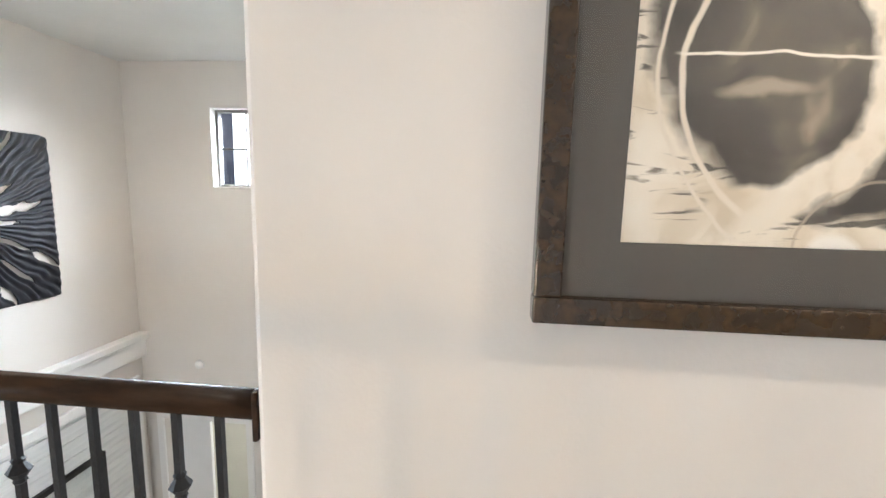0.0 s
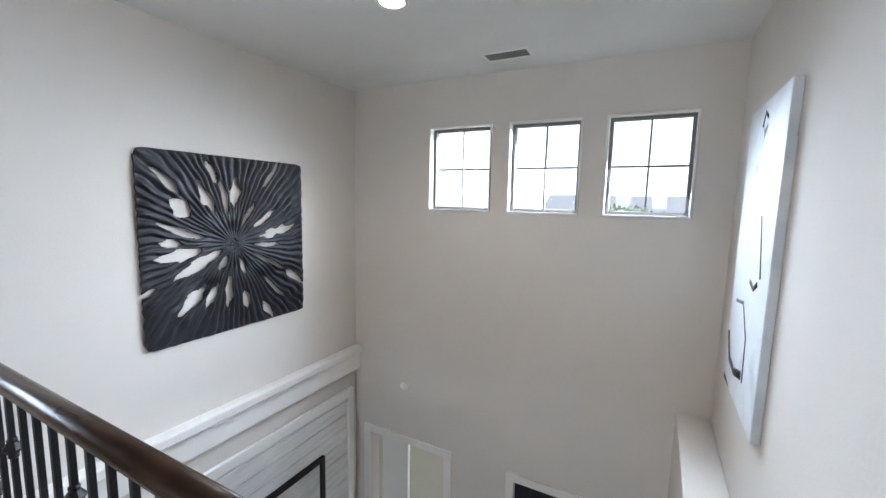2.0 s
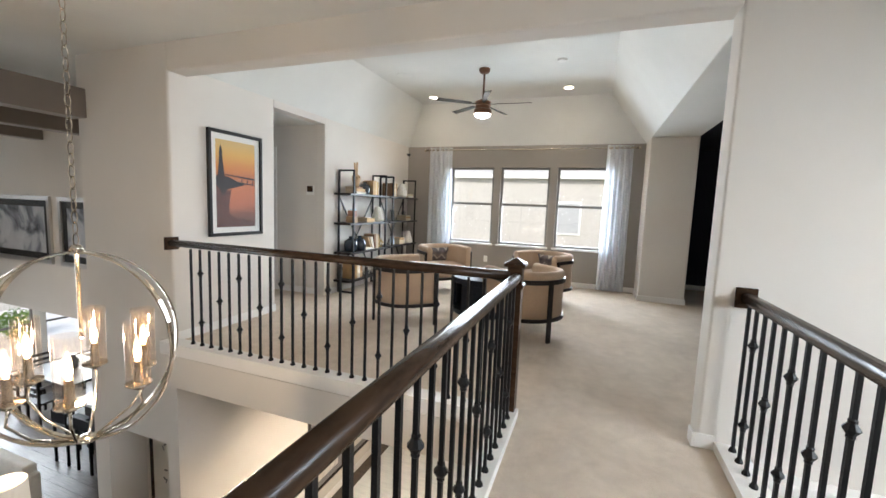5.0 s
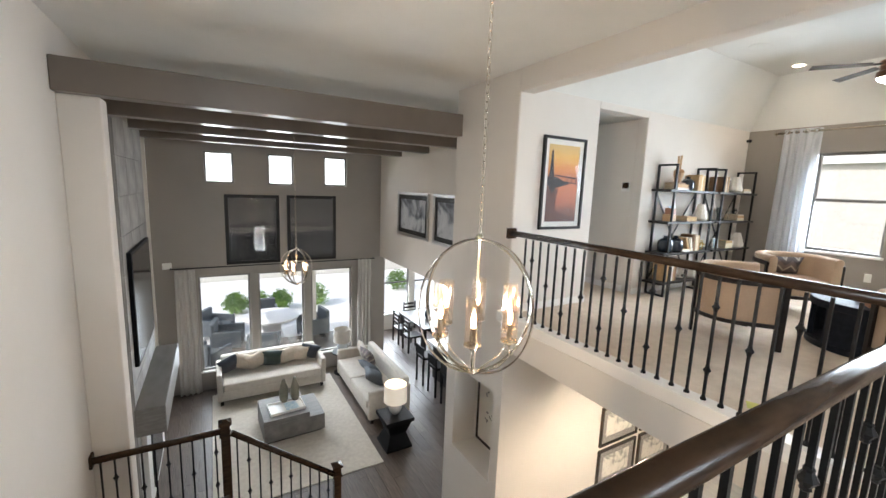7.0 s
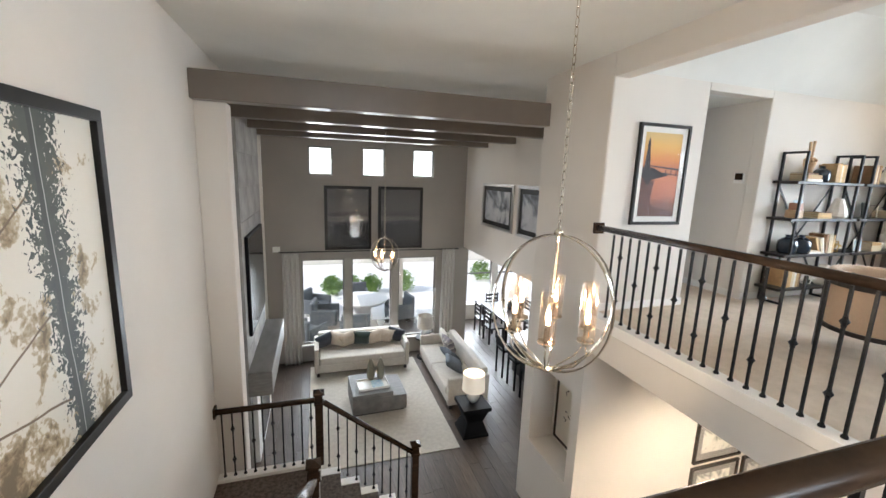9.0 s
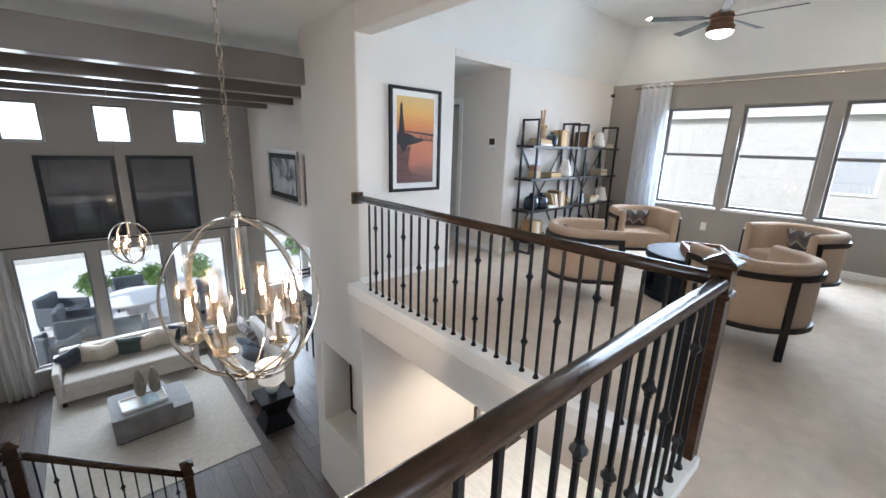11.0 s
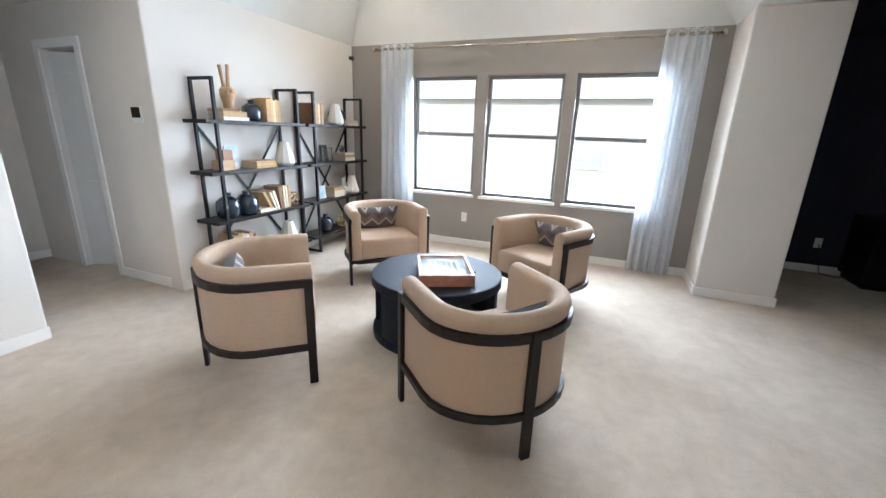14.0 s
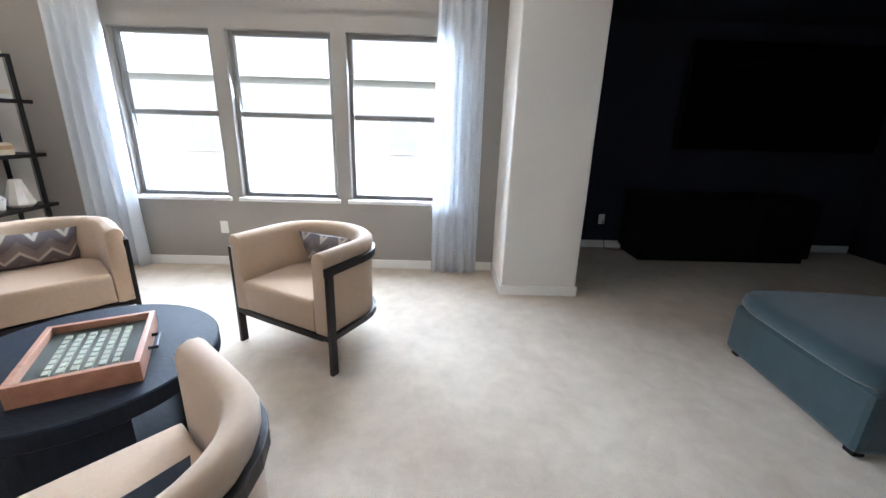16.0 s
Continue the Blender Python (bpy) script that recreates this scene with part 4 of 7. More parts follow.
# ---- curtains ----
SHEER = bpy.data.materials.new("sheer_white_fabric")
SHEER.use_nodes = True
nt = SHEER.node_tree
nt.nodes.remove(nt.nodes["Principled BSDF"])
df, tl, tp = nt.nodes.new("ShaderNodeBsdfDiffuse"), nt.nodes.new("ShaderNodeBsdfTranslucent"), nt.nodes.new("ShaderNodeBsdfTransparent")
df.inputs[0].default_value, tl.inputs[0].default_value = rgb(0.82, 0.84, 0.86), rgb(0.85, 0.88, 0.92)
weave = node(nt, "ShaderNodeTexNoise", Scale=700.0, Detail=2.0)
m1, m2 = nt.nodes.new("ShaderNodeMixShader"), nt.nodes.new("ShaderNodeMixShader")
m1.inputs[0].default_value, m2.inputs[0].default_value = 0.5, 0.27
nt.links.new(df.outputs[0], m1.inputs[1])
nt.links.new(tl.outputs[0], m1.inputs[2])
nt.links.new(m1.outputs[0], m2.inputs[1])
nt.links.new(tp.outputs[0], m2.inputs[2])
nt.links.new(m2.outputs[0], nt.nodes["Material Output"].inputs[0])


def curtain(name, a, b2, z0, z1, mat, folds, label, depth=0.045, flare=0.1, tabs=True):
    """A hanging panel from a to b2 on the plan, with uneven folds that loosen downwards."""
    c = thing(name, label, "curtain")
    a, b2 = Vector((*a, 0)), Vector((*b2, 0))
    d = (b2 - a)
    side = Vector((d.y, -d.x, 0)).normalized()
    bm = bmesh.new()
    nu, nv = folds * 10, 14
    rows = []
    for j in range(nv + 1):
        v = j / nv
        z = z1 + (z0 - z1) * v
        row = []
        for i in range(nu + 1):
            u = i / nu
            wob = noise.noise(Vector((u * 3.1, v * 1.3, folds)))
            ph = u * folds * 2 * math.pi + wob * 1.6 * v
            amp = depth * (0.55 + 0.45 * v) * (0.8 + 0.5 * noise.noise(Vector((u * 7, 3.3, v))))
            spread = 1 + flare * v
            p = a + d * (0.5 + (u - 0.5) * spread + 0.012 * wob * v) + side * amp * math.sin(ph)
            row.append(bm.verts.new((p.x, p.y, z)))
        rows.append(row)
    for r0, r1 in zip(rows, rows[1:]):
        for i in range(nu):
            bm.faces.new((r0[i], r0[i + 1], r1[i + 1], r1[i]))
    ob = part("panel", bm, mat, c, smooth=True)
    mod = ob.modifiers.new("cloth", "SOLIDIFY")
    mod.thickness = 0.002
    if tabs:
        for k in range(4):
            ring = bmesh.new()
            t = (k + 0.5) / 4
            p = a + d * t
            n = 14
            tube(ring, [p + d.normalized() * 0.026 * math.cos(2 * math.pi * i / n) + Vector((0, 0, z1 - 0.045 + 0.026 * math.sin(2 * math.pi * i / n))) + side * 0.05 for i in range(n)], 0.005, 6, closed=True)
            part("grommet", ring, NICKEL, c, "round metal grommet")
    return c


curtain("curtain", (-8.37, -2.86), (-8.37, -2.42), 0.02, 2.385, SHEER, 5, "sheer white grommet curtain beside the loft windows")
curtain("curtain", (-8.37, 0.22), (-8.37, 0.60), 0.02, 2.385, SHEER, 5, "sheer white grommet curtain beside the loft windows")
rod = thing("curtain_rod", "long brushed metal curtain rod over the loft windows", "curtain rod")
bm = bmesh.new()
tube(bm, [(-8.37, -2.95, 2.34), (-8.37, -1.1, 2.34), (-8.37, 0.68, 2.34)], 0.014, 12)
part("rod", bm, NICKEL, rod, smooth=True)
for y in (-2.96, 0.69):
    bm = bmesh.new()
    lathe(bm, [(0.0, -0.03), (0.018, -0.02), (0.024, 0), (0.018, 0.02), (0, 0.03)], 12, (-8.37, y, 2.34))
    part("finial", bm, NICKEL, rod, smooth=True)
for y in (-2.93, -1.1, 0.655):
    bm = bmesh.new()
    slanted(bm, (-8.5, y, 2.34), (-8.37, y, 2.34), 0.012, 0.02)
    part("bracket", bm, NICKEL, rod)

# ---- ceiling things in the loft ----
LAMPGLOW = glowing("warm_lamp_glow", (1.0, 0.86, 0.68), 14.0)
FANGLOW = glowing("fan_lamp_glow", (1.0, 0.93, 0.84), 12.0)
BLADE = material("grey_fan_blade", (0.055, 0.053, 0.046), 0.75, colour2=(0.075, 0.072, 0.064), scale=10, spec=0.2)
BRONZE = material("dark_banded_bronze", (0.16, 0.085, 0.055), 0.28, metal=1.0, bump=0.05, bump_scale=200)
fan = thing("ceiling_fan", "dark bronze ceiling fan with thin grey blades and a lit lamp", "ceiling fan", pose(-6.62, -1.405, 0))
bm = bmesh.new()
lathe(bm, [(0.030, 3.065), (0.055, 3.075), (0.072, 3.10), (0.074, 3.13)], 24)
part("canopy", bm, BRONZE, fan, smooth=False)
bm = bmesh.new()
lathe(bm, [(0.014, 2.74), (0.014, 3.07)], 12)
part("downrod", bm, BRONZE, fan, smooth=True)
bm = bmesh.new()
lathe(bm, [(0.112, 2.545), (0.120, 2.555), (0.120, 2.60), (0.112, 2.606), (0.100, 2.61), (0.100, 2.70), (0.092, 2.712), (0.05, 2.716), (0.045, 2.735), (0.022, 2.75)], 28)
part("motor", bm, BRONZE, fan, "banded bronze motor housing")
for z in (2.602, 2.655, 2.70):
    bm = bmesh.new()
    tube(bm, [(0.104 * math.cos(2 * math.pi * i / 28), 0.104 * math.sin(2 * math.pi * i / 28), z) for i in range(28)], 0.005, 6, closed=True)
    part("band", bm, COPPER, fan, "bright copper band", smooth=True)
bm = bmesh.new()
lathe(bm, [(0, 2.495), (0.06, 2.503), (0.10, 2.525), (0.112, 2.545)], 28)
part("light", bm, FANGLOW, fan, "glowing white lamp bowl", smooth=True)
for a in (-52, 20, 92, 164, 236):
    bm = bmesh.new()
    for x0, x1, w0, w1 in ((0.09, 0.17, 0.014, 0.018), (0.17, 0.64, 0.032, 0.042)):
        v = [bm.verts.new(p) for p in ((x0, -w0, 2.672 - w0 * 0.2), (x1, -w1, 2.667 - w1 * 0.2), (x1, w1, 2.667 + w1 * 0.2), (x0, w0, 2.672 + w0 * 0.2))]
        u = [bm.verts.new(p.co + Vector((0, 0, 0.007))) for p in v]
        bm.faces.new(v[::-1])
        bm.faces.new(u)
        for i in range(4):
            bm.faces.new((v[i], v[(i + 1) % 4], u[(i + 1) % 4], u[i]))
    bl = part("blade", bm, BLADE, fan, bevel=0.002)
    bl.matrix_local = pose(0, 0, 0, 0, 0, a)


def lamp_light(name, x, y, z, watts, colour=(1.0, 0.84, 0.66), radius=0.05, spot=None):
    """The light that a lamp in view gives."""
    l = bpy.data.lights.new(name, "SPOT" if spot else "POINT")
    l.energy, l.color, l.shadow_soft_size = watts, colour, radius
    if spot:
        l.spot_size, l.spot_blend = radians(spot), 0.7
    ob = new(name, l)
    ob.location = (x, y, z)


def can_light(x, y, z, watts, label="round recessed ceiling light, lit"):
    c = thing("recessed_light", label, "ceiling light", pose(x, y, z), group="recessed lights")
    bm = bmesh.new()
    lathe(bm, [(0.085, -0.006), (0.092, -0.003), (0.092, 0.0)], 24, cap=False)
    lathe(bm, [(0.066, 0.002), (0.066, -0.004), (0.085, -0.006)], 24, cap=False)
    part("trim_ring", bm, PLASTIC, c)
    bm = bmesh.new()
    lathe(bm, [(0, -0.0015), (0.066, -0.0005)], 24, cap=False)
    part("lens", bm, LAMPGLOW, c)
    lamp_light("can_light", x, y, z - 0.03, watts, spot=150)


can_light(-7.79, -2.6, VAULT, 13)
can_light(-7.70, -0.4, VAULT, 13)
lamp_light("fan_light", -6.62, -1.405, 2.45, 9, (1.0, 0.9, 0.78), 0.03)
sp = thing("ceiling_speaker", "round white speaker grille in the vaulted ceiling", "speaker", pose(-6.6, -2.57, VAULT))
bm = bmesh.new()
lathe(bm, [(0, -0.006), (0.10, -0.006), (0.108, -0.003), (0.11, 0)], 28, cap=False)
part("grille", bm, CEIL, sp)
sp = thing("smoke_detector", "flat white round detector on the vaulted ceiling", "smoke detector", pose(-6.52, -0.41, VAULT))
bm = bmesh.new()
lathe(bm, [(0, -0.02), (0.05, -0.02), (0.06, -0.014), (0.062, 0)], 24, cap=False)
part("cover", bm, PLASTIC, sp)

# ---- small wall things ----
def wall_plate(name, label, category, m, w=0.07, h=0.115, slots=True, mat=None):
    p = thing(name, label, category, m)
    part("plate", block(-w / 2, w / 2, -0.006, 0, -h / 2, h / 2), mat or PLASTIC, p, bevel=0.002)
    if slots:
        for z in (-0.025, 0.025):
            part("socket", block(-0.016, 0.016, -0.008, -0.006, z - 0.014, z + 0.014), PLASTIC, p, bevel=0.001)
    return p


wall_plate("power_outlet", "white wall outlet under the loft windows", "outlet", pose(-8.5, -1.74, 0.37, 0, 0, 90))
wall_plate("power_outlet", "white wall outlet on the navy wall", "outlet", pose(-9.40, 2.17, 0.34, 0, 0, 90))
th = thing("thermostat", "small dark thermostat on a white plate in the hall", "thermostat", pose(-5.90, -3.62, 1.47, 0, 0, 90))
part("plate", block(-0.065, 0.065, -0.006, 0, -0.075, 0.05), PLASTIC, th, bevel=0.002)
part("screen", block(-0.045, 0.045, -0.02, -0.006, -0.035, 0.045), DARKWOOD, th, "dark brown display", bevel=0.003)
dome = thing("corner_sensor", "small black security sensor high in the loft corner", "sensor", pose(-8.44, -3.37, 2.27, 0, 0, 180))
bm = bmesh.new()
box(bm, -0.02, 0.02, -0.02, 0, -0.02, 0.02)
lathe(bm, [(0, -0.03), (0.02, -0.02), (0.024, 0), (0.02, 0.02), (0, 0.024)], 12, (0, -0.04, 0))
part("body", bm, STEEL, dome, bevel=0.002)

TAGYELLOW = material("yellow_paper", (0.62, 0.56, 0.12), 0.8, colour2=(0.52, 0.55, 0.16), scale=30)
tag = thing("paper_tag", "small creased yellow paper tag lying on the carpet", "paper", pose(-3.99, -1.11, 0.0, 0, 0, 28))
bm = bmesh.new()
for x0, x1, za, zb in ((-0.055, 0.0, 0.003, 0.014), (0.0, 0.055, 0.014, 0.004)):
    v = [bm.verts.new(p) for p in ((x0, -0.035, za), (x1, -0.035, zb), (x1, 0.035, zb), (x0, 0.035, za), (x0, -0.035, za + 0.002), (x1, -0.035, zb + 0.002), (x1, 0.035, zb + 0.002), (x0, 0.035, za + 0.002))]
    for f in ((0, 3, 2, 1), (4, 5, 6, 7), (0, 1, 5, 4), (1, 2, 6, 5), (2, 3, 7, 6), (3, 0, 4, 7)):
        bm.faces.new([v[i] for i in f])
part("card", bm, TAGYELLOW, tag)

# baseboards
def baseboard(name, x0, x1, y0, y1, z=0.0):
    structure(name, block(x0, x1, y0, y1, z, z + 0.085), TRIM, "white painted baseboard", 0.004)


baseboard("baseboard_1", -8.5, -8.487, -3.357, 0.79)
baseboard("baseboard_2", -8.5, -5.88, -3.37, -3.357)
baseboard("baseboard_3", -4.96, -3.74, -3.37, -3.357)
baseboard("baseboard_4", -8.487, -7.92, 0.777, 0.79)
baseboard("baseboard_5", -7.92, -7.907, 0.777, 1.423)
baseboard("baseboard_6", -9.387, -7.92, 1.41, 1.423)
baseboard("baseboard_7", -9.40, -9.387, 1.423, 5.2)
baseboard("baseboard_8", -5.90, -5.887, -4.20, -3.52)
baseboard("baseboard_9", -5.90, -4.96, -5.45, -5.437)
baseboard("baseboard_10", -3.90, -3.807, 0.687, 0.70)
baseboard("baseboard_11", -3.82, -3.807, 0.70, 0.80)
baseboard("baseboard_12", -0.99, 2.6, 0.807, 0.82)

# hall door, ajar
DOOR = material("door_paint", (0.66, 0.65, 0.62), 0.45, colour2=(0.69, 0.68, 0.65), scale=4)
door = tagged(new("door_1"), "grey-white panelled door standing ajar at the end of the hall", kind="structure")
door.matrix_world = pose(-5.97, -4.79, 0.0, 0, 0, 112)
bm = bmesh.new()
box(bm, 0, 0.51, -0.035, 0, 0.01, 1.97)
for z0, z1 in ((0.2, 0.85), (1.0, 1.8)):
    box(bm, 0.1, 0.41, -0.042, 0.006, z0, z1)
part("leaf", bm, DOOR, door, bevel=0.004)
for z in (0.25, 1.0, 1.75):
    part("hinge", block(-0.012, 0.012, -0.012, 0.012, z - 0.05, z + 0.05), NICKEL, door)
bm = bmesh.new()
for y0, y1, z0, z1 in ((-4.87, -4.80, 0, 2.055), (-4.27, -4.20, 0, 2.055), (-4.80, -4.27, 1.985, 2.055)):
    box(bm, -5.90, -5.885, y0, y1, z0, z1)
structure("trim_hall_door", bm, TRIM, "white painted door casing", 0.003)
structure("wall_closet_back", block(-7.3, -7.2, -5.6, -3.52, -0.06, 2.5), ACCENT)
structure("wall_closet_side", block(-7.2, -6.05, -5.6, -5.5, -0.06, 2.5), ACCENT)
structure("ceiling_closet", block(-7.3, -6.05, -5.6, -3.52, 2.34, 2.44), ACCENT)

# ---- media corner ----
BLACKGLOSS = material("black_screen", (0.002, 0.002, 0.003), 0.12)
MATTBLACK = material("matt_black_lacquer", (0.003, 0.003, 0.004), 0.6, spec=0.15)
TEAL = material("dark_teal_velvet", (0.012, 0.030, 0.036), 0.85, colour2=(0.018, 0.042, 0.050), scale=10, bump=0.3, bump_scale=300, sheen=0.3)
tv = thing("television", "large black wall-mounted television on the navy wall", "television", pose(-9.31, 3.9, 1.70, 0, 0, 90))
part("body", block(-1.1, 1.1, -0.03, 0.03, -0.54, 0.54), MATTBLACK, tv, bevel=0.006)
part("screen", block(-1.085, 1.085, -0.034, -0.03, -0.525, 0.53), BLACKGLOSS, tv)
part("mount", block(-0.3, 0.3, 0.03, 0.09, -0.2, 0.2), STEEL, tv)
sb = thing("soundbar", "long black soundbar under the television", "soundbar", pose(-9.33, 3.9, 1.22, 0, 0, 90))
part("body", block(-0.5, 0.5, -0.05, 0.069, -0.045, 0.045), MATTBLACK, sb, bevel=0.01)
cons = thing("media_console", "low matt black media console against the navy wall", "cabinet", pose(-9.12, 3.4, 0, 0, 0, 90))
part("body", block(-1.0, 0.86, -0.22, 0.27, 0.06, 0.70), MATTBLACK, cons, bevel=0.004)
part("plinth", block(-0.97, 0.83, -0.19, 0.25, 0, 0.06), MATTBLACK, cons)
for k in range(3):
    part("door", block(-0.99 + k * 0.615, -0.385 + k * 0.615, -0.238, -0.22, 0.08, 0.68), MATTBLACK, cons, bevel=0.003)
ott = thing("ottoman", "dark teal upholstered ottoman with a rounded cushion top", "ottoman", pose(-6.62, 2.55, 0, 0, 0, -4))
part("base", block(-0.46, 0.46, -0.46, 0.46, 0.03, 0.33), TEAL, ott, bevel=0.03)
bm = bmesh.new()
pts = [(0.49 * math.copysign(abs(math.cos(a)) ** 0.35, math.cos(a)), 0.49 * math.copysign(abs(math.sin(a)) ** 0.35, math.sin(a))) for a in [2 * math.pi * k / 40 for k in range(40)]]
rings = [[bm.verts.new((x * s, y * s, z)) for x, y in pts] for s, z in ((0.97, 0.335), (1.0, 0.355), (1.0, 0.39), (0.97, 0.42), (0.85, 0.435), (0.5, 0.445))]
for a, b2 in zip(rings, rings[1:]):
    for i in range(40):
        bm.faces.new((a[i], a[(i + 1) % 40], b2[(i + 1) % 40], b2[i]))
bm.faces.new(rings[0][::-1])
bm.faces.new(rings[-1])
part("cushion", bm, TEAL, ott, "rounded teal cushion top", smooth=True)
for x in (-0.4, 0.4):
    for y in (-0.4, 0.4):
        part("foot", block(x - 0.025, x + 0.025, y - 0.025, y + 0.025, 0, 0.04), MATTBLACK, ott)
cord = thing("loose_cable", "short black power cord on the carpet by the console", "cable")
bm = bmesh.new()
tube(bm, [(-9.392, 2.18, 0.33), (-9.37, 2.2, 0.15), (-9.34, 2.23, 0.01), (-9.25, 2.33, 0.008), (-9.3, 2.45, 0.008)], 0.005, 6)
part("cable", bm, MATTBLACK, cord)

# ---- foyer things ----
CARVED = material("black_carved_wood", (0.010, 0.011, 0.015), 0.42, colour2=(0.018, 0.020, 0.026), scale=30, bump=0.2, bump_scale=120)


def carved_panel(m, size, label):
    """Square black relief of ribs that run out from its middle, pierced by leaf-shaped slots."""
    t = thing("carved_wall_panel", label, "wall art", m)
    rnd = random.Random(7)
    slots = []
    for a, r0, r1, w in ((137, 0.82, 1.15, 0.032), (144, 0.62, 0.82, 0.062), (121, 0.45, 0.79, 0.041), (106, 0.72, 0.96, 0.033), (101, 0.37, 0.75, 0.03),
                         (87, 0.44, 0.75, 0.041), (57, 0.81, 1.17, 0.019), (59, 0.21, 0.63, 0.017), (35, 0.33, 0.71, 0.025), (12, 0.36, 0.89, 0.048),
                         (-5, 0.29, 0.62, 0.022), (-29, 0.3, 0.78, 0.025), (-31, 0.84, 1.17, 0.032), (-48, 0.62, 1.07, 0.029), (-70, 0.19, 0.37, 0.03),
                         (-124, 0.19, 0.33, 0.028), (-99, 0.39, 0.71, 0.047), (-79, 0.6, 0.82, 0.033), (-65, 0.83, 1.11, 0.037), (-118, 0.5, 0.77, 0.031),
                         (-132, 0.57, 0.94, 0.055), (-156, 0.19, 0.77, 0.052), (-174, 0.4, 0.84, 0.056), (175, 0.6, 0.79, 0.034), (163, 0.37, 0.85, 0.035),
                         (-156, 0.96, 1.16, 0.031)):
        slots.append((radians(a), r0 - 0.03, r1 + 0.04, w))
    n, half, mid, up = 230, size / 2, -0.02, 0.01
    verts, keep = [], []
    for j in range(n + 1):
        for i in range(n + 1):
            u, v = 2 * i / n - 1, 2 * j / n - 1
            r, a = math.hypot(u - mid, v - up), math.atan2(v - up, u - mid)
            wob = 0.10 * noise.noise(Vector((u * 2.2, v * 2.2, 1.7))) + 0.05 * noise.noise(Vector((u * 6, v * 6, 4)))
            fine = min(1, max(0, (r - 0.25) / 0.2))
            aa = a + wob * 0.5
            ridge = (1 - fine) * (0.5 + 0.5 * math.cos(32 * aa)) + fine * (0.5 + 0.5 * math.cos(72 * aa + 3 * noise.noise(Vector((a * 2, r * 2, 5)))))
            rim = min(1, (1 - max(abs(u), abs(v))) / 0.05)
            h = 0.014 + 0.022 * (0.45 + 0.55 * rim) * ridge ** 0.7 * (0.75 + 0.5 * noise.noise(Vector((u * 7, v * 7, 3)))) + 0.006 * noise.noise(Vector((u * 5, v * 5, 9)))
            verts.append((u * half, -h, v * half))
            hole = False
            for sa, r0, r1, w in slots:
                da = (a + wob * 0.5 - sa + math.pi) % (2 * math.pi) - math.pi
                if r0 < r < r1 and abs(da) < 1.2:
                    s = (r - r0) / (r1 - r0)
                    if abs(da) * r < 1.2 * w * math.sin(math.pi * s ** 0.85) * (1 + 0.5 * noise.noise(Vector((r * 9, sa * 5, 2)))):
                        hole = True
                        break
            q = max(abs(u), abs(v))
            if q > 0.94 and abs(u) > 0.93 and abs(v) > 0.93 and math.hypot(abs(u) - 0.93, abs(v) - 0.93) > 0.07:
                hole = True
            keep.append(not hole)
    faces = []
    for j in range(n):
        for i in range(n):
            k = j * (n + 1) + i
            f = (k, k + 1, k + n + 2, k + n + 1)
            if sum(keep[x] for x in f) >= 3:
                faces.append(f)
    me = bpy.data.meshes.new("relief")
    me.from_pydata(verts, [], faces)
    me.materials.append(CARVED)
    for p in me.polygons:
        p.use_smooth = True
    ob = new("relief", me)
    ob.parent = t
    mod = ob.modifiers.new("depth", "SOLIDIFY")
    mod.thickness, mod.offset = 0.008, -1
    return t


carved_panel(pose(-3.82, 2.305, 1.10, 0, 0, 90), 1.225, "square black carved wooden panel of radiating ribs on the wall")

structure("trim_foyer_cornice", block(-3.82, -3.715, 0.98, 3.62, -0.12, -0.05), TRIM, "white moulded ledge along the foyer wall", 0.012)
structure("trim_foyer_band", block(-3.82, -3.755, 0.98, 3.62, -0.30, -0.12), TRIM, "white moulded band under the ledge", 0.01)
SHIP = material("pale_shiplap", (0.62, 0.62, 0.60), 0.6, colour2=(0.74, 0.74, 0.72), scale=5, stretch=(1, 0.6, 6))
panel_wall = structure("trim_foyer_panel", block(-3.82, -3.80, 1.0, 3.45, -2.6, -0.55), SHIP, "pale whitewashed plank panel")
plank_me = bpy.data.meshes.new("plank")
bm = bmesh.new()
box(bm, 0, 0.012, 0, 2.45, 0.003, 0.137)
bm.to_mesh(plank_me)
bm.free()
plank_me.materials.append(SHIP)
for k in range(14):
    ob = new("plank", plank_me)
    ob.location = (-3.80, 1.0, -2.55 + 0.14 * k)
    ob.parent = panel_wall
bm = bmesh.new()
box(bm, -3.80, -3.765, 3.45, 3.53, -2.7, -0.47)
box(bm, -3.80, -3.765, 0.98, 3.45, -0.55, -0.47)
structure("trim_foyer_panel_edge", bm, TRIM, "white panel moulding", 0.005)
GREYART = material("pale_landscape_print", (0.45, 0.47, 0.45), 0.6, colour2=(0.66, 0.66, 0.62), scale=3, stretch=(1, 1, 3))
framed_picture("framed_print", pose(-3.785, 2.35, -1.6, 0, 0, 90), 1.5, 1.25, 0.05, BLACKFRAME, GREYART, "large black framed pale print in the foyer below", 0.0)

det = thing("motion_sensor", "small white round sensor on the foyer wall", "sensor", pose(-3.205, 3.62, -0.36))
bm = bmesh.new()
lathe(bm, [(0, 0), (0.045, 0), (0.042, 0.018), (0.02, 0.03), (0, 0.032)], 18)
bmesh.ops.rotate(bm, verts=bm.verts[:], cent=(0, 0, 0), matrix=Matrix.Rotation(radians(90), 3, "X"))
part("cover", bm, PLASTIC, det, smooth=True)
vent = thing("ceiling_vent", "grey slatted air vent in the foyer ceiling", "vent", pose(-2.16, 3.27, FOYER_CEILING))
VENTGREY = material("vent_shadow_grey", (0.06, 0.065, 0.065), 0.6)
bm = bmesh.new()
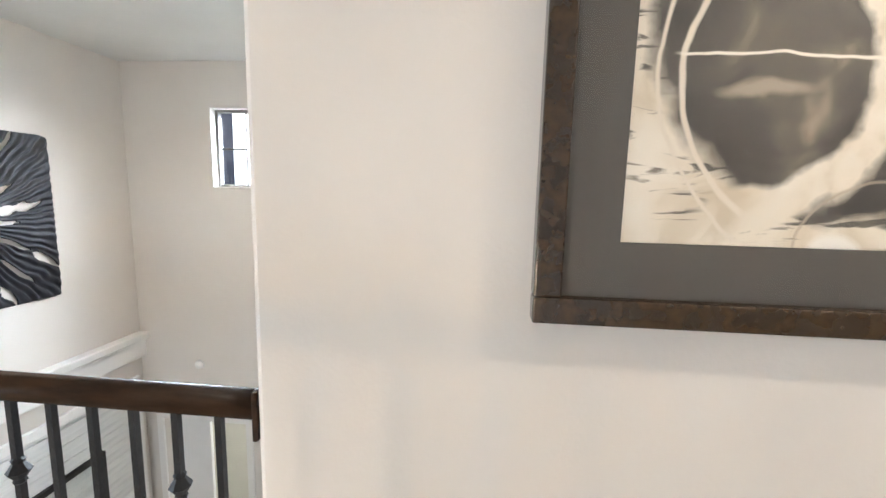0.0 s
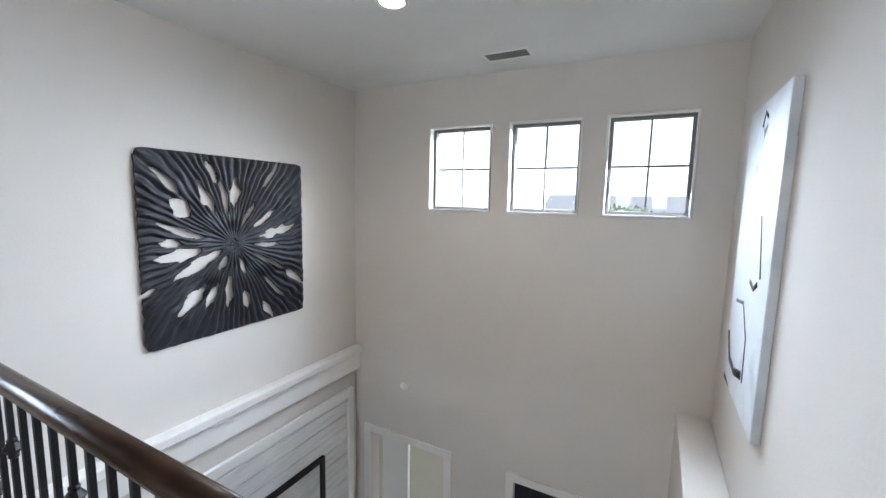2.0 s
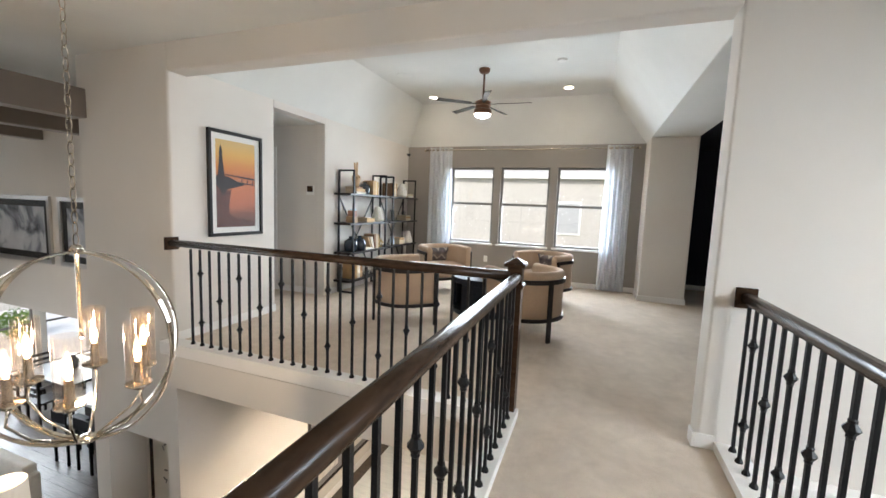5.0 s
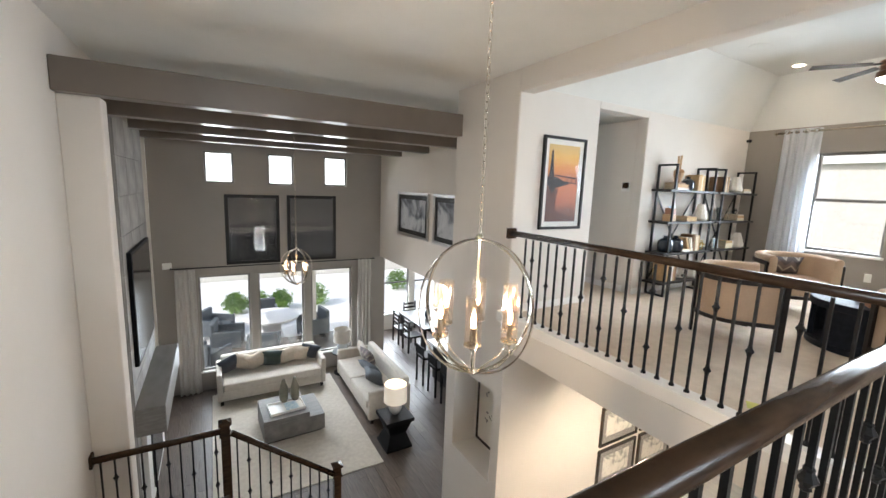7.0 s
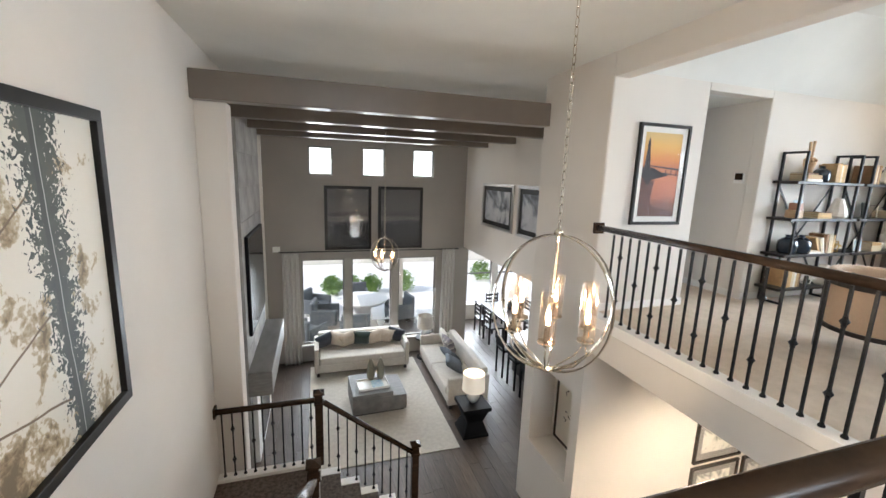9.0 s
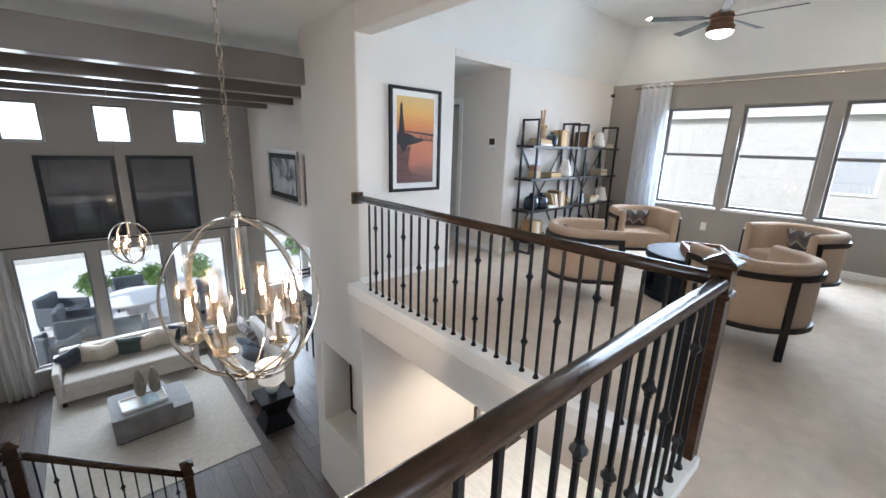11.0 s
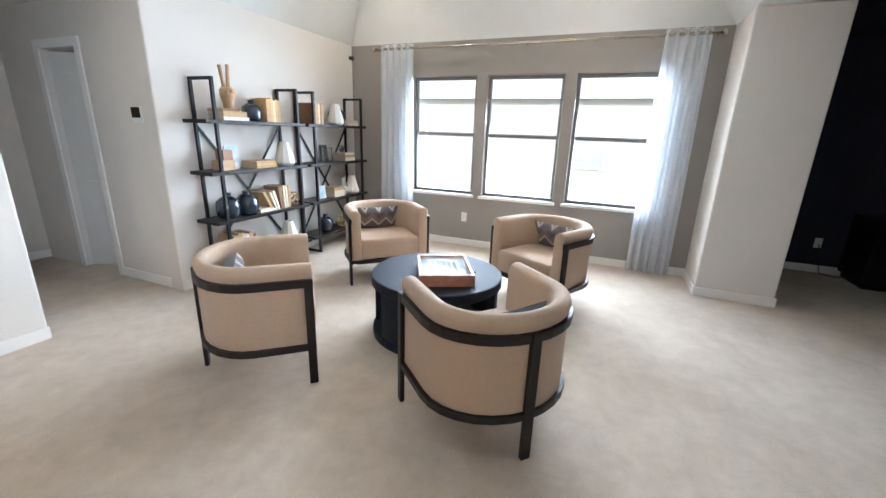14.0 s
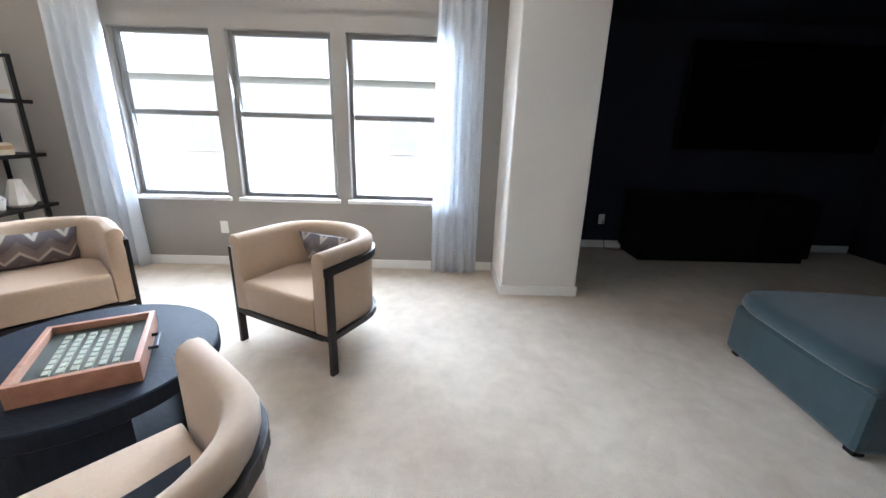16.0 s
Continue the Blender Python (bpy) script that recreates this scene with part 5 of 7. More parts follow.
for x0, x1, y0, y1 in ((-0.17, 0.17, -0.085, -0.065), (-0.17, 0.17, 0.065, 0.085), (-0.17, -0.15, -0.065, 0.065), (0.15, 0.17, -0.065, 0.065)):
    box(bm, x0, x1, y0, y1, -0.010, 0)
part("frame", bm, PLASTIC, vent, bevel=0.002)
part("backing", block(-0.15, 0.15, -0.065, 0.065, -0.002, 0), VENTGREY, vent)
for k in range(7):
    bm = bmesh.new()
    slanted(bm, (-0.15, -0.055 + k * 0.018, -0.006), (0.15, -0.055 + k * 0.018, -0.006), 0.008, 0.0015, (0, 0.9, 1))
    part("slat", bm, BRONZE_FRAME, vent)
can_light(-2.46, 2.31, FOYER_CEILING, 26)
can_light(0.9, 0.2, CEILING, 36, "round recessed light over the bridge, lit")

# pale ink painting on the foyer side wall
INK, nt, b, vec = print_nodes("ink_on_white")
n1 = node(nt, "ShaderNodeTexNoise", Scale=2.4, Detail=5.0, Distortion=1.2)
nt.links.new(vec, n1.inputs["Vector"])
nt.links.new(ramp(nt, n1.outputs["Fac"], [(0.0, (0.02, 0.02, 0.02)), (0.30, (0.04, 0.04, 0.05)), (0.335, (0.60, 0.64, 0.68)), (0.5, (0.74, 0.77, 0.80)), (1.0, (0.68, 0.74, 0.80))]), b.inputs["Base Color"])
ink = thing("canvas_painting", "white canvas with black ink strokes on the foyer side wall", "painting", pose(-0.72, 2.755, 1.21, 0, 0, -90))
part("canvas", block(-0.36, 0.36, -0.035, 0, -0.71, 0.71), INK, ink, bevel=0.004)
STROKE = material("black_ink", (0.015, 0.016, 0.018), 0.5)
for points, r in ((((-0.34, -0.44), (-0.24, -0.56), (-0.10, -0.58), (0.06, -0.54)), 0.022), (((-0.22, -0.24), (-0.05, -0.22), (0.08, -0.36), (0.10, -0.56)), 0.010), (((0.12, 0.20), (0.18, 0.05), (0.22, -0.06)), 0.009), (((0.04, -0.10), (0.12, -0.12), (0.18, -0.09)), 0.014), (((-0.06, 0.60), (-0.02, 0.66), (0.03, 0.63)), 0.010)):
    bm = bmesh.new()
    tube(bm, [(x, 0, z) for x, z in points], r, 6)
    bmesh.ops.scale(bm, vec=(1, 0.15, 1), verts=bm.verts[:])
    bmesh.ops.translate(bm, vec=(0, -0.036, 0), verts=bm.verts[:])
    part("ink_stroke", bm, STROKE, ink, "curved black ink stroke", smooth=True)

# front door and side doorway below
bm = bmesh.new()
for a, b2 in ((-3.62, -2.75), (-2.07, -1.1)):
    for x0, x1, z0, z1 in ((a - 0.07, a, LOW, -0.88), (b2, b2 + 0.07, LOW, -0.88), (a, b2, -0.95, -0.88)):
        box(bm, x0, x1, 3.60, 3.62, z0, z1)
structure("trim_foyer_doors", bm, TRIM, "white door casings", 0.003)
NAVYDOOR = material("navy_door_paint", (0.012, 0.016, 0.026), 0.35)
fd = tagged(new("door_2"), "navy front door with a tall glass light", kind="structure")
bm = bmesh.new()
for x0, x1, z0, z1 in ((-2.07, -1.93, LOW, -0.95), (-1.24, -1.1, LOW, -0.95), (-1.93, -1.24, LOW, -2.7), (-1.93, -1.24, -1.12, -0.95)):
    box(bm, x0, x1, 3.65, 3.70, z0, z1)
part("leaf", bm, NAVYDOOR, fd, bevel=0.004)
g = part("pane", block(-1.93, -1.24, 3.672, 3.676, -2.7, -1.12), PANE, fd)
g.visible_shadow = False
CREAMWALL = material("cream_room_paint", (0.70, 0.66, 0.57), 0.6, colour2=(0.74, 0.70, 0.62), scale=2)
structure("wall_study", slab("y", 5.2, 5.35, -5.0, -2.4, LOW, -0.3, [(-3.5, -2.9, -2.6, -1.1)]), CREAMWALL)
structure("door_3", block(-3.60, -3.27, 3.80, 3.84, LOW, -0.97), TRIM, "white interior door leaf standing open", 0.004)
structure("wall_study_side", block(-5.0, -4.85, 3.77, 5.2, LOW, -0.3), CREAMWALL)
structure("wall_study_inner", block(-2.5, -2.4, 3.77, 5.2, LOW, -0.3), CREAMWALL)
structure("ceiling_study", block(-5.0, -2.4, 3.77, 5.35, -0.3, -0.2), CEIL)
window_light("daylight_study", (-3.2, 5.4, -1.85), (-3.2, 3, -2.2), 0.6, 1.4, 25)

# ---- pictures by the bridge ----
def math_node(nt, kind, a, b=None, c=None, clamp=False):
    n = nt.nodes.new("ShaderNodeMath")
    n.operation, n.use_clamp = kind, clamp
    for k, v in enumerate((a, b, c)):
        if isinstance(v, (int, float)):
            n.inputs[k].default_value = v
        elif v is not None:
            nt.links.new(v, n.inputs[k])
    return n.outputs[0]


def shaken(nt, vec, scale, amount, detail=3.0):
    """Coordinates pushed about by noise."""
    nz = node(nt, "ShaderNodeTexNoise", Scale=scale, Detail=detail)
    nt.links.new(vec, nz.inputs["Vector"])
    sub, mul, add = [nt.nodes.new("ShaderNodeVectorMath") for _ in range(3)]
    sub.operation, mul.operation, add.operation = "SUBTRACT", "SCALE", "ADD"
    sub.inputs[1].default_value = (0.5, 0.5, 0.5)
    mul.inputs["Scale"].default_value = amount
    nt.links.new(nz.outputs["Color"], sub.inputs[0])
    nt.links.new(sub.outputs[0], mul.inputs[0])
    nt.links.new(vec, add.inputs[0])
    nt.links.new(mul.outputs[0], add.inputs[1])
    return add.outputs[0]


def distance_from(nt, vec, x, z, sx=1.0, sz=1.0):
    mp = nt.nodes.new("ShaderNodeMapping")
    mp.inputs["Location"].default_value = (-x * sx, 0, -z * sz)
    mp.inputs["Scale"].default_value = (sx, 0, sz)
    nt.links.new(vec, mp.inputs[0])
    ln = nt.nodes.new("ShaderNodeVectorMath")
    ln.operation = "LENGTH"
    nt.links.new(mp.outputs[0], ln.inputs[0])
    return ln.outputs["Value"]


def over(nt, fac, below, above):
    m = nt.nodes.new("ShaderNodeMix")
    m.data_type = "RGBA"
    nt.links.new(fac, m.inputs["Factor"])
    for name, v in (("A", below), ("B", above)):
        if isinstance(v, tuple):
            m.inputs[name].default_value = rgb(*v)
        else:
            nt.links.new(v, m.inputs[name])
    return m.outputs["Result"]


def band(nt, value, at, half, soft):
    """1 where value lies within half of at, fading over soft."""
    d = math_node(nt, "ABSOLUTE", math_node(nt, "SUBTRACT", value, at))
    return math_node(nt, "DIVIDE", math_node(nt, "SUBTRACT", half + soft, d), soft, clamp=True)


# washes of grey ink with cream swirls
ABSTRACT, nt, b, vec = print_nodes("abstract_ink_print")
moved = nt.nodes.new("ShaderNodeMapping")
moved.inputs["Location"].default_value = (0.06, 0, 0.08)
nt.links.new(vec, moved.inputs[0])
vec = moved.outputs[0]
soft, torn = shaken(nt, vec, 5.0, 0.045), shaken(nt, vec, 13.0, 0.07, 8.0)
wash = node(nt, "ShaderNodeTexNoise", Scale=7.0, Detail=8.0, Distortion=0.8)
streak = node(nt, "ShaderNodeTexNoise", Scale=16.0, Detail=8.0, Distortion=1.2)
slash = nt.nodes.new("ShaderNodeMapping")
slash.inputs["Rotation"].default_value, slash.inputs["Scale"].default_value = (0, radians(38), 0), (0.35, 1, 2.2)
nt.links.new(soft, slash.inputs[0])
nt.links.new(soft, wash.inputs["Vector"])
nt.links.new(slash.outputs[0], streak.inputs["Vector"])
ink = ramp(nt, wash.outputs["Fac"], [(0.3, (0.034, 0.032, 0.030)), (0.5, (0.075, 0.070, 0.064)), (0.6, (0.12, 0.108, 0.088)), (0.75, (0.34, 0.29, 0.22))])
cream = ramp(nt, wash.outputs["Fac"], [(0.3, (0.54, 0.47, 0.36)), (0.45, (0.68, 0.62, 0.52)), (0.7, (0.75, 0.71, 0.63))])
middle = distance_from(nt, torn, 0.06, 0.03, 0.95, 1.0)
blot = math_node(nt, "DIVIDE", math_node(nt, "SUBTRACT", 0.345, middle), 0.03, clamp=True)
col = over(nt, blot, cream, ink)
scratch = ramp(nt, streak.outputs["Fac"], [(0.0, (0, 0, 0)), (0.56, (0, 0, 0)), (0.61, (0.9, 0.9, 0.9)), (1.0, (0.9, 0.9, 0.9))])
col = over(nt, math_node(nt, "MULTIPLY", band(nt, middle, 0.37, 0.06, 0.04), scratch), col, ink)
sepa = nt.nodes.new("ShaderNodeSeparateXYZ")
nt.links.new(soft, sepa.inputs[0])
px, pz = sepa.outputs["X"], sepa.outputs["Z"]
lean = math_node(nt, "MULTIPLY_ADD", pz, -0.6, px)
right = math_node(nt, "DIVIDE", math_node(nt, "ADD", lean, 0.04), 0.04, clamp=True)
col = over(nt, math_node(nt, "MULTIPLY", band(nt, distance_from(nt, torn, -0.13, -0.06), 0.22, 0.026, 0.016), right), col, cream)
veil = math_node(nt, "DIVIDE", math_node(nt, "SUBTRACT", 0.085, distance_from(nt, torn, -0.10, -0.085, 0.9, 4.0)), 0.05, clamp=True)
col = over(nt, math_node(nt, "MULTIPLY", veil, 0.75), col, (0.42, 0.36, 0.28))
left = math_node(nt, "DIVIDE", math_node(nt, "SUBTRACT", -0.09, px), 0.03, clamp=True)
for x, z, r, half in ((0.05, -0.06, 0.285, 0.003), (0.06, -0.05, 0.335, 0.0015)):
    col = over(nt, math_node(nt, "MULTIPLY", band(nt, distance_from(nt, soft, x, z), r, half, 0.004), left), col, (0.66, 0.60, 0.51))
level = math_node(nt, "MULTIPLY_ADD", px, 0.04, pz)
across = math_node(nt, "DIVIDE", math_node(nt, "ADD", px, 0.25), 0.02, clamp=True)
col = over(nt, math_node(nt, "MULTIPLY", band(nt, level, -0.036, 0.0012, 0.002), across), col, (0.74, 0.70, 0.62))
for x, z, r in ((0.10, -0.36, 0.13),):
    col = over(nt, math_node(nt, "MULTIPLY", band(nt, distance_from(nt, soft, x, z), r, 0.001, 0.003), 0.7), col, (0.40, 0.34, 0.27))
dab = math_node(nt, "DIVIDE", math_node(nt, "SUBTRACT", 0.048, distance_from(nt, soft, 0.034, -0.365)), 0.012, clamp=True)
col = over(nt, dab, col, (0.76, 0.73, 0.67))
nt.links.new(col, b.inputs["Base Color"])
BROWNFRAME = material("dark_brown_gilt_frame", (0.016, 0.009, 0.005), 0.22, colour2=(0.048, 0.027, 0.013), scale=14, stretch=(3, 1, 3), coat=0.3)
DARKMAT = material("charcoal_mat_board", (0.085, 0.078, 0.070), 0.9)
framed_picture("framed_print", pose(0.095, 0.82, 1.694, 0, 0, 0), 1.04, 1.14, 0.048, BROWNFRAME, ABSTRACT, "large brown framed abstract ink print with a charcoal mat", 0.098, DARKMAT, deep=0.04)

# slate branch with leafy tufts over tan blotches
BOTANIC, nt, b, vec = print_nodes("botanical_print")
sep = nt.nodes.new("ShaderNodeSeparateXYZ")
nt.links.new(shaken(nt, vec, 2.0, 0.05), sep.inputs[0])
px, pz = sep.outputs["X"], sep.outputs["Z"]
blotch = node(nt, "ShaderNodeTexNoise", Scale=5.0, Detail=7.0, Distortion=0.6)
tuft = node(nt, "ShaderNodeTexNoise", Scale=26.0, Detail=5.0, Distortion=1.4)
crumb = node(nt, "ShaderNodeTexNoise", Scale=38.0, Detail=3.0, Distortion=0.4)
for n in (blotch, tuft, crumb):
    nt.links.new(vec, n.inputs["Vector"])
low = math_node(nt, "MULTIPLY_ADD", pz, -0.10, blotch.outputs["Fac"])
low = math_node(nt, "MULTIPLY_ADD", px, -0.10, low)
grain = math_node(nt, "MULTIPLY_ADD", crumb.outputs["Fac"], 0.35, math_node(nt, "SUBTRACT", low, 0.175))
col = ramp(nt, grain, [(0.0, (0.74, 0.72, 0.66)), (0.54, (0.72, 0.69, 0.62)), (0.575, (0.50, 0.43, 0.31)), (0.64, (0.32, 0.25, 0.15)), (0.72, (0.16, 0.12, 0.07)), (1.0, (0.14, 0.10, 0.06))])
for slope, at in ((-0.75, 0.42), (-0.45, -0.12), (0.22, -0.52)):
    line = math_node(nt, "MULTIPLY_ADD", px, slope, math_node(nt, "SUBTRACT", pz, at))
    side = math_node(nt, "LESS_THAN", px, 0.09)
    col = over(nt, math_node(nt, "MULTIPLY", band(nt, line, 0.0, 0.004, 0.004), side), col, (0.17, 0.12, 0.08))
trunk = math_node(nt, "MULTIPLY_ADD", pz, 0.06, math_node(nt, "SUBTRACT", px, 0.10))
away = math_node(nt, "ABSOLUTE", math_node(nt, "SUBTRACT", trunk, 0.02))
wide = math_node(nt, "MULTIPLY_ADD", pz, 0.055, 0.15)
dense = math_node(nt, "SUBTRACT", math_node(nt, "MULTIPLY_ADD", tuft.outputs["Fac"], 0.9, 0.10), math_node(nt, "MULTIPLY", math_node(nt, "DIVIDE", away, wide), 0.27))
leafy = math_node(nt, "DIVIDE", math_node(nt, "SUBTRACT", dense, 0.350), 0.02, clamp=True)
col = over(nt, leafy, col, ramp(nt, blotch.outputs["Fac"], [(0.3, (0.035, 0.05, 0.055)), (0.6, (0.085, 0.095, 0.085)), (0.75, (0.12, 0.10, 0.075))]))
col = over(nt, band(nt, trunk, 0.018, 0.003, 0.003), col, (0.45, 0.46, 0.44))
col = over(nt, band(nt, trunk, 0.0, 0.015, 0.003), col, (0.055, 0.065, 0.062))
nt.links.new(col, b.inputs["Base Color"])
framed_picture("framed_print", pose(0.13, -2.02, 0.82, 0, 0, -90), 1.2, 1.64, 0.06, BLACKFRAME, BOTANIC, "tall black framed botanical print on the stairwell wall", 0.0, None, deep=0.045, glazed=False)

# ---- stairs ----
RUNNER = material("dark_patterned_carpet", (0.055, 0.040, 0.032), 0.95, colour2=(0.15, 0.12, 0.10), scale=26, bump=0.5, bump_scale=200)
LAND = -2.12
st = tagged(new("stairs_1"), "carpeted upper stair flight with white risers", kind="structure")
for k in range(12):
    z = -(k + 1) * 2.12 / 12
    y1 = -0.42 - 0.2445 * k
    if k < 11:
        part("tread", block(-0.86, 0.13, y1 - 0.2445 - 0.02, y1, z - 0.03, z), RUNNER, st, bevel=0.006)
    part("riser", block(-0.86, 0.13, y1 - 0.012, y1, z, z + 2.12 / 12 - 0.03), TRIM, st)
bm = bmesh.new()
v = [bm.verts.new(p) for x in (-0.92, -0.862) for p in ((x, -0.42, 0.0), (x, -3.12, LAND + 0.06), (x, -3.12, LAND - 0.25), (x, -0.42, -0.34))]
for f in ((0, 1, 2, 3), (7, 6, 5, 4), (0, 4, 5, 1), (1, 5, 6, 2), (2, 6, 7, 3), (3, 7, 4, 0)):
    bm.faces.new([v[i] for i in f])
part("stringer", bm, TRIM, st, bevel=0.003)
structure("floor_landing", block(-0.95, 0.13, -4.50, -3.11, LAND - 0.08, LAND), RUNNER, "dark patterned carpet on the landing")
structure("trim_landing", block(-0.98, 0.13, -4.56, -4.44, LAND - 0.25, LAND + 0.04), TRIM, "white painted landing curb", 0.004)
st = tagged(new("stairs_2"), "lower stair flight with dark runner and white risers", kind="structure")
for k in range(6):
    z = LAND - (k + 1) * 1.10 / 6
    x1 = -0.95 - 0.235 * k
    if k < 5:
        part("tread", block(x1 - 0.255, x1, -4.5, -3.25, z - 0.03, z), RUNNER, st, bevel=0.006)
        part("tread_end", block(x1 - 0.26, x1, -4.62, -4.5, z - 0.035, z + 0.004), TRIM, st, "white tread end", bevel=0.004)
    part("riser", block(x1 - 0.012, x1, -4.6, -3.25, z, z + 1.10 / 6 - 0.03), TRIM, st)
    part("side_panel", block(x1 - 0.235, x1 - 0.012, -4.59, -4.56, LOW, z - 0.03 if k < 5 else LOW + 0.01), TRIM, st)
newel("newel_post", -0.97, -4.50, LAND, 0.92, "dark-stained newel post at the stair landing")
newel("newel_post", -2.18, -4.60, LOW, 1.05, "dark-stained newel post at the foot of the stairs")
newel("newel_post", -0.92, -3.16, LAND, 1.02, "dark-stained newel post where the flights turn")
LOWER = [baluster_mesh(0.80, ()), baluster_mesh(0.80, (0.58, 0.20)), baluster_mesh(0.80, (0.40,))]
rail = thing("stair_railing", "dark wooden handrail on iron balusters across the landing", "railing", group="lower railings")
handrail_part(rail, (0.13, -4.50, LAND + 0.82), (-0.93, -4.50, LAND + 0.82))
rosette(rail, 0.105, 0.13, -4.55, -4.45, LAND + 0.79, LAND + 0.91)
balusters(rail, (0.11, -4.50, 0), (-0.93, -4.50, 0), 10, LAND + 0.04, LOWER)
rail = thing("stair_railing", "dark wooden handrail and iron balusters down the lower stairs", "railing", group="lower railings")
handrail_part(rail, (-1.01, -4.50, LAND + 0.78), (-2.14, -4.60, LOW + 0.92))
balusters(rail, (-1.02, -4.52, 0), (-2.12, -4.59, 0), 10, lambda p: LAND + 0.78 + (p.x + 1.01) / 1.13 * (LAND + 0.78 - LOW - 0.92) - 0.80, LOWER)
rail = thing("stair_railing", "dark wooden handrail and iron balusters down the upper stairs", "railing", group="lower railings")
handrail_part(rail, (-0.90, -0.40, 0.84), (-0.92, -3.12, LAND + 0.86))
balusters(rail, (-0.895, -0.55, 0), (-0.895, -3.05, 0), 22, lambda p: 0.84 + (p.y + 0.40) / 2.72 * (0.84 - LAND - 0.86) - 0.80, LOWER)

# ---- chandeliers ----
CLEAR = glass("clear_lamp_glass", (1.0, 0.93, 0.86), mix=0.86)
BULB = glowing("bulb_glow", (1.0, 0.70, 0.42), 26.0)


def orb_chandelier(x, y, z, r, label, lamps=6, top=CEILING):
    c = thing("orb_chandelier", label, "chandelier", pose(x, y, z, 0, 0, 12))
    for turn in (-32, -72):
        bm = bmesh.new()
        n, w, th = 48, 0.013, 0.004
        ring = []
        for i in range(n):
            a = 2 * math.pi * i / n
            ring.append([bm.verts.new(((r * 0.85 + dr) * math.cos(a), dy, (r + dr) * math.sin(a))) for dr, dy in ((-th, -w), (th, -w), (th, w), (-th, w))])
        for i in range(n):
            p, q = ring[i], ring[(i + 1) % n]
            for j in range(4):
                bm.faces.new((p[j], p[(j + 1) % 4], q[(j + 1) % 4], q[j]))
        hoop = part("hoop", bm, NICKEL, c)
        hoop.matrix_local = pose(0, 0, 0, 0, 0, turn)
    bm = bmesh.new()
    lathe(bm, [(0.0, r * 0.10), (0.010, r * 0.11), (0.008, r * 0.2), (0.008, r), (0.03, r + 0.005), (0.015, r + 0.03)], 12)
    part("stem", bm, NICKEL, c, smooth=True)
    bm = bmesh.new()
    lathe(bm, [(0.0, -r - 0.02), (0.02, -r - 0.014), (0.04, -r), (0.03, -r + 0.014), (0.0, -r + 0.02)], 14)
    part("hub", bm, NICKEL, c, smooth=True)
    for k in range(lamps):
        a = 2 * math.pi * k / lamps - radians(20)
        cx, cy = 0.56 * r * math.cos(a), 0.56 * r * math.sin(a)
        bm = bmesh.new()
        tube(bm, [(0.02 * math.cos(a), 0.02 * math.sin(a), -r), (cx * 0.75, cy * 0.75, -r * 0.80), (cx * 1.05, cy * 1.05, -r * 0.58), (cx, cy, -r * 0.38)], 0.0055, 6)
        part("arm", bm, NICKEL, c, smooth=True)
        bm = bmesh.new()
        lathe(bm, [(0.020, -r * 0.42), (0.034, -r * 0.39), (0.048, -r * 0.375), (0.048, -r * 0.355), (0.018, -r * 0.345), (0.014, -r * 0.12), (0.012, -r * 0.12)], 14, (cx, cy, 0))
        part("candle_cup", bm, NICKEL, c)
        bm = bmesh.new()
        lathe(bm, [(0.044, -r * 0.355), (0.046, r * 0.30)], 18, (cx, cy, 0), cap=False)
        g = part("glass_cylinder", bm, CLEAR, c, "clear glass cylinder shade", smooth=True)
        g.visible_shadow = False
        bm = bmesh.new()
        lathe(bm, [(0.006, -r * 0.12), (0.014, -r * 0.05), (0.012, r * 0.02), (0.0, r * 0.10)], 10, (cx, cy, 0))
        part("bulb", bm, BULB, c, "glowing flame bulb", smooth=True)
    n = max(6, int((top - z - r) / 0.045))
    for k in range(n):
        zz = r + 0.03 + k * (top - z - r - 0.03) / n
        bm = bmesh.new()
        link = [(0.011 * math.cos(2 * math.pi * i / 8), 0, zz + 0.022 + 0.027 * math.sin(2 * math.pi * i / 8)) for i in range(8)]
        tube(bm, link, 0.0026, 4, closed=True)
        lk = part("chain_link", bm, NICKEL, c)
        if k % 2:
            lk.matrix_local = pose(0, 0, 0, 0, 0, 90)
    bm = bmesh.new()
    lathe(bm, [(0.02, top - z - 0.05), (0.06, top - z - 0.02), (0.062, top - z)], 20)
    part("canopy", bm, NICKEL, c)
    lamp_light("chandelier_light", x, y, z, 27 if r > 0.35 else 12, (1.0, 0.76, 0.52), 0.03)
    return c


orb_chandelier(-2.27, -1.87, 0.665, 0.40, "polished nickel orb chandelier with six lit glass candle lamps")
orb_chandelier(-2.14, -7.0, -0.06, 0.30, "smaller nickel orb chandelier lit over the great room", 5)

# ---- great room ----
for k, (a, b2) in enumerate(((-1.60, -0.62), (-2.75, -1.77), (-3.90, -2.92))):
    hung_window("window_%d" % (k + 7), "y", -9.64, a, b2, -2.78, -0.68, -1, sill=True, label="tall fixed great room window to the patio")
for k, (a, b2, c, d) in enumerate(((-1.36, -0.83, 1.28, 1.92), (-2.56, -2.03, 1.28, 1.94), (-3.77, -3.24, 1.30, 1.96))):
    hung_window("window_%d" % (k + 10), "y", -9.64, a, b2, c, d, -1, sill=False, label="small square clerestory window")
for k, (a, b2) in enumerate(((-8.0, -6.6), (-6.4, -5.0))):
    hung_window("window_%d" % (k + 13), "y", -11.6, a, b2, -2.7, -0.75, -1, rail_at=-1.7, label="breakfast room sash window")

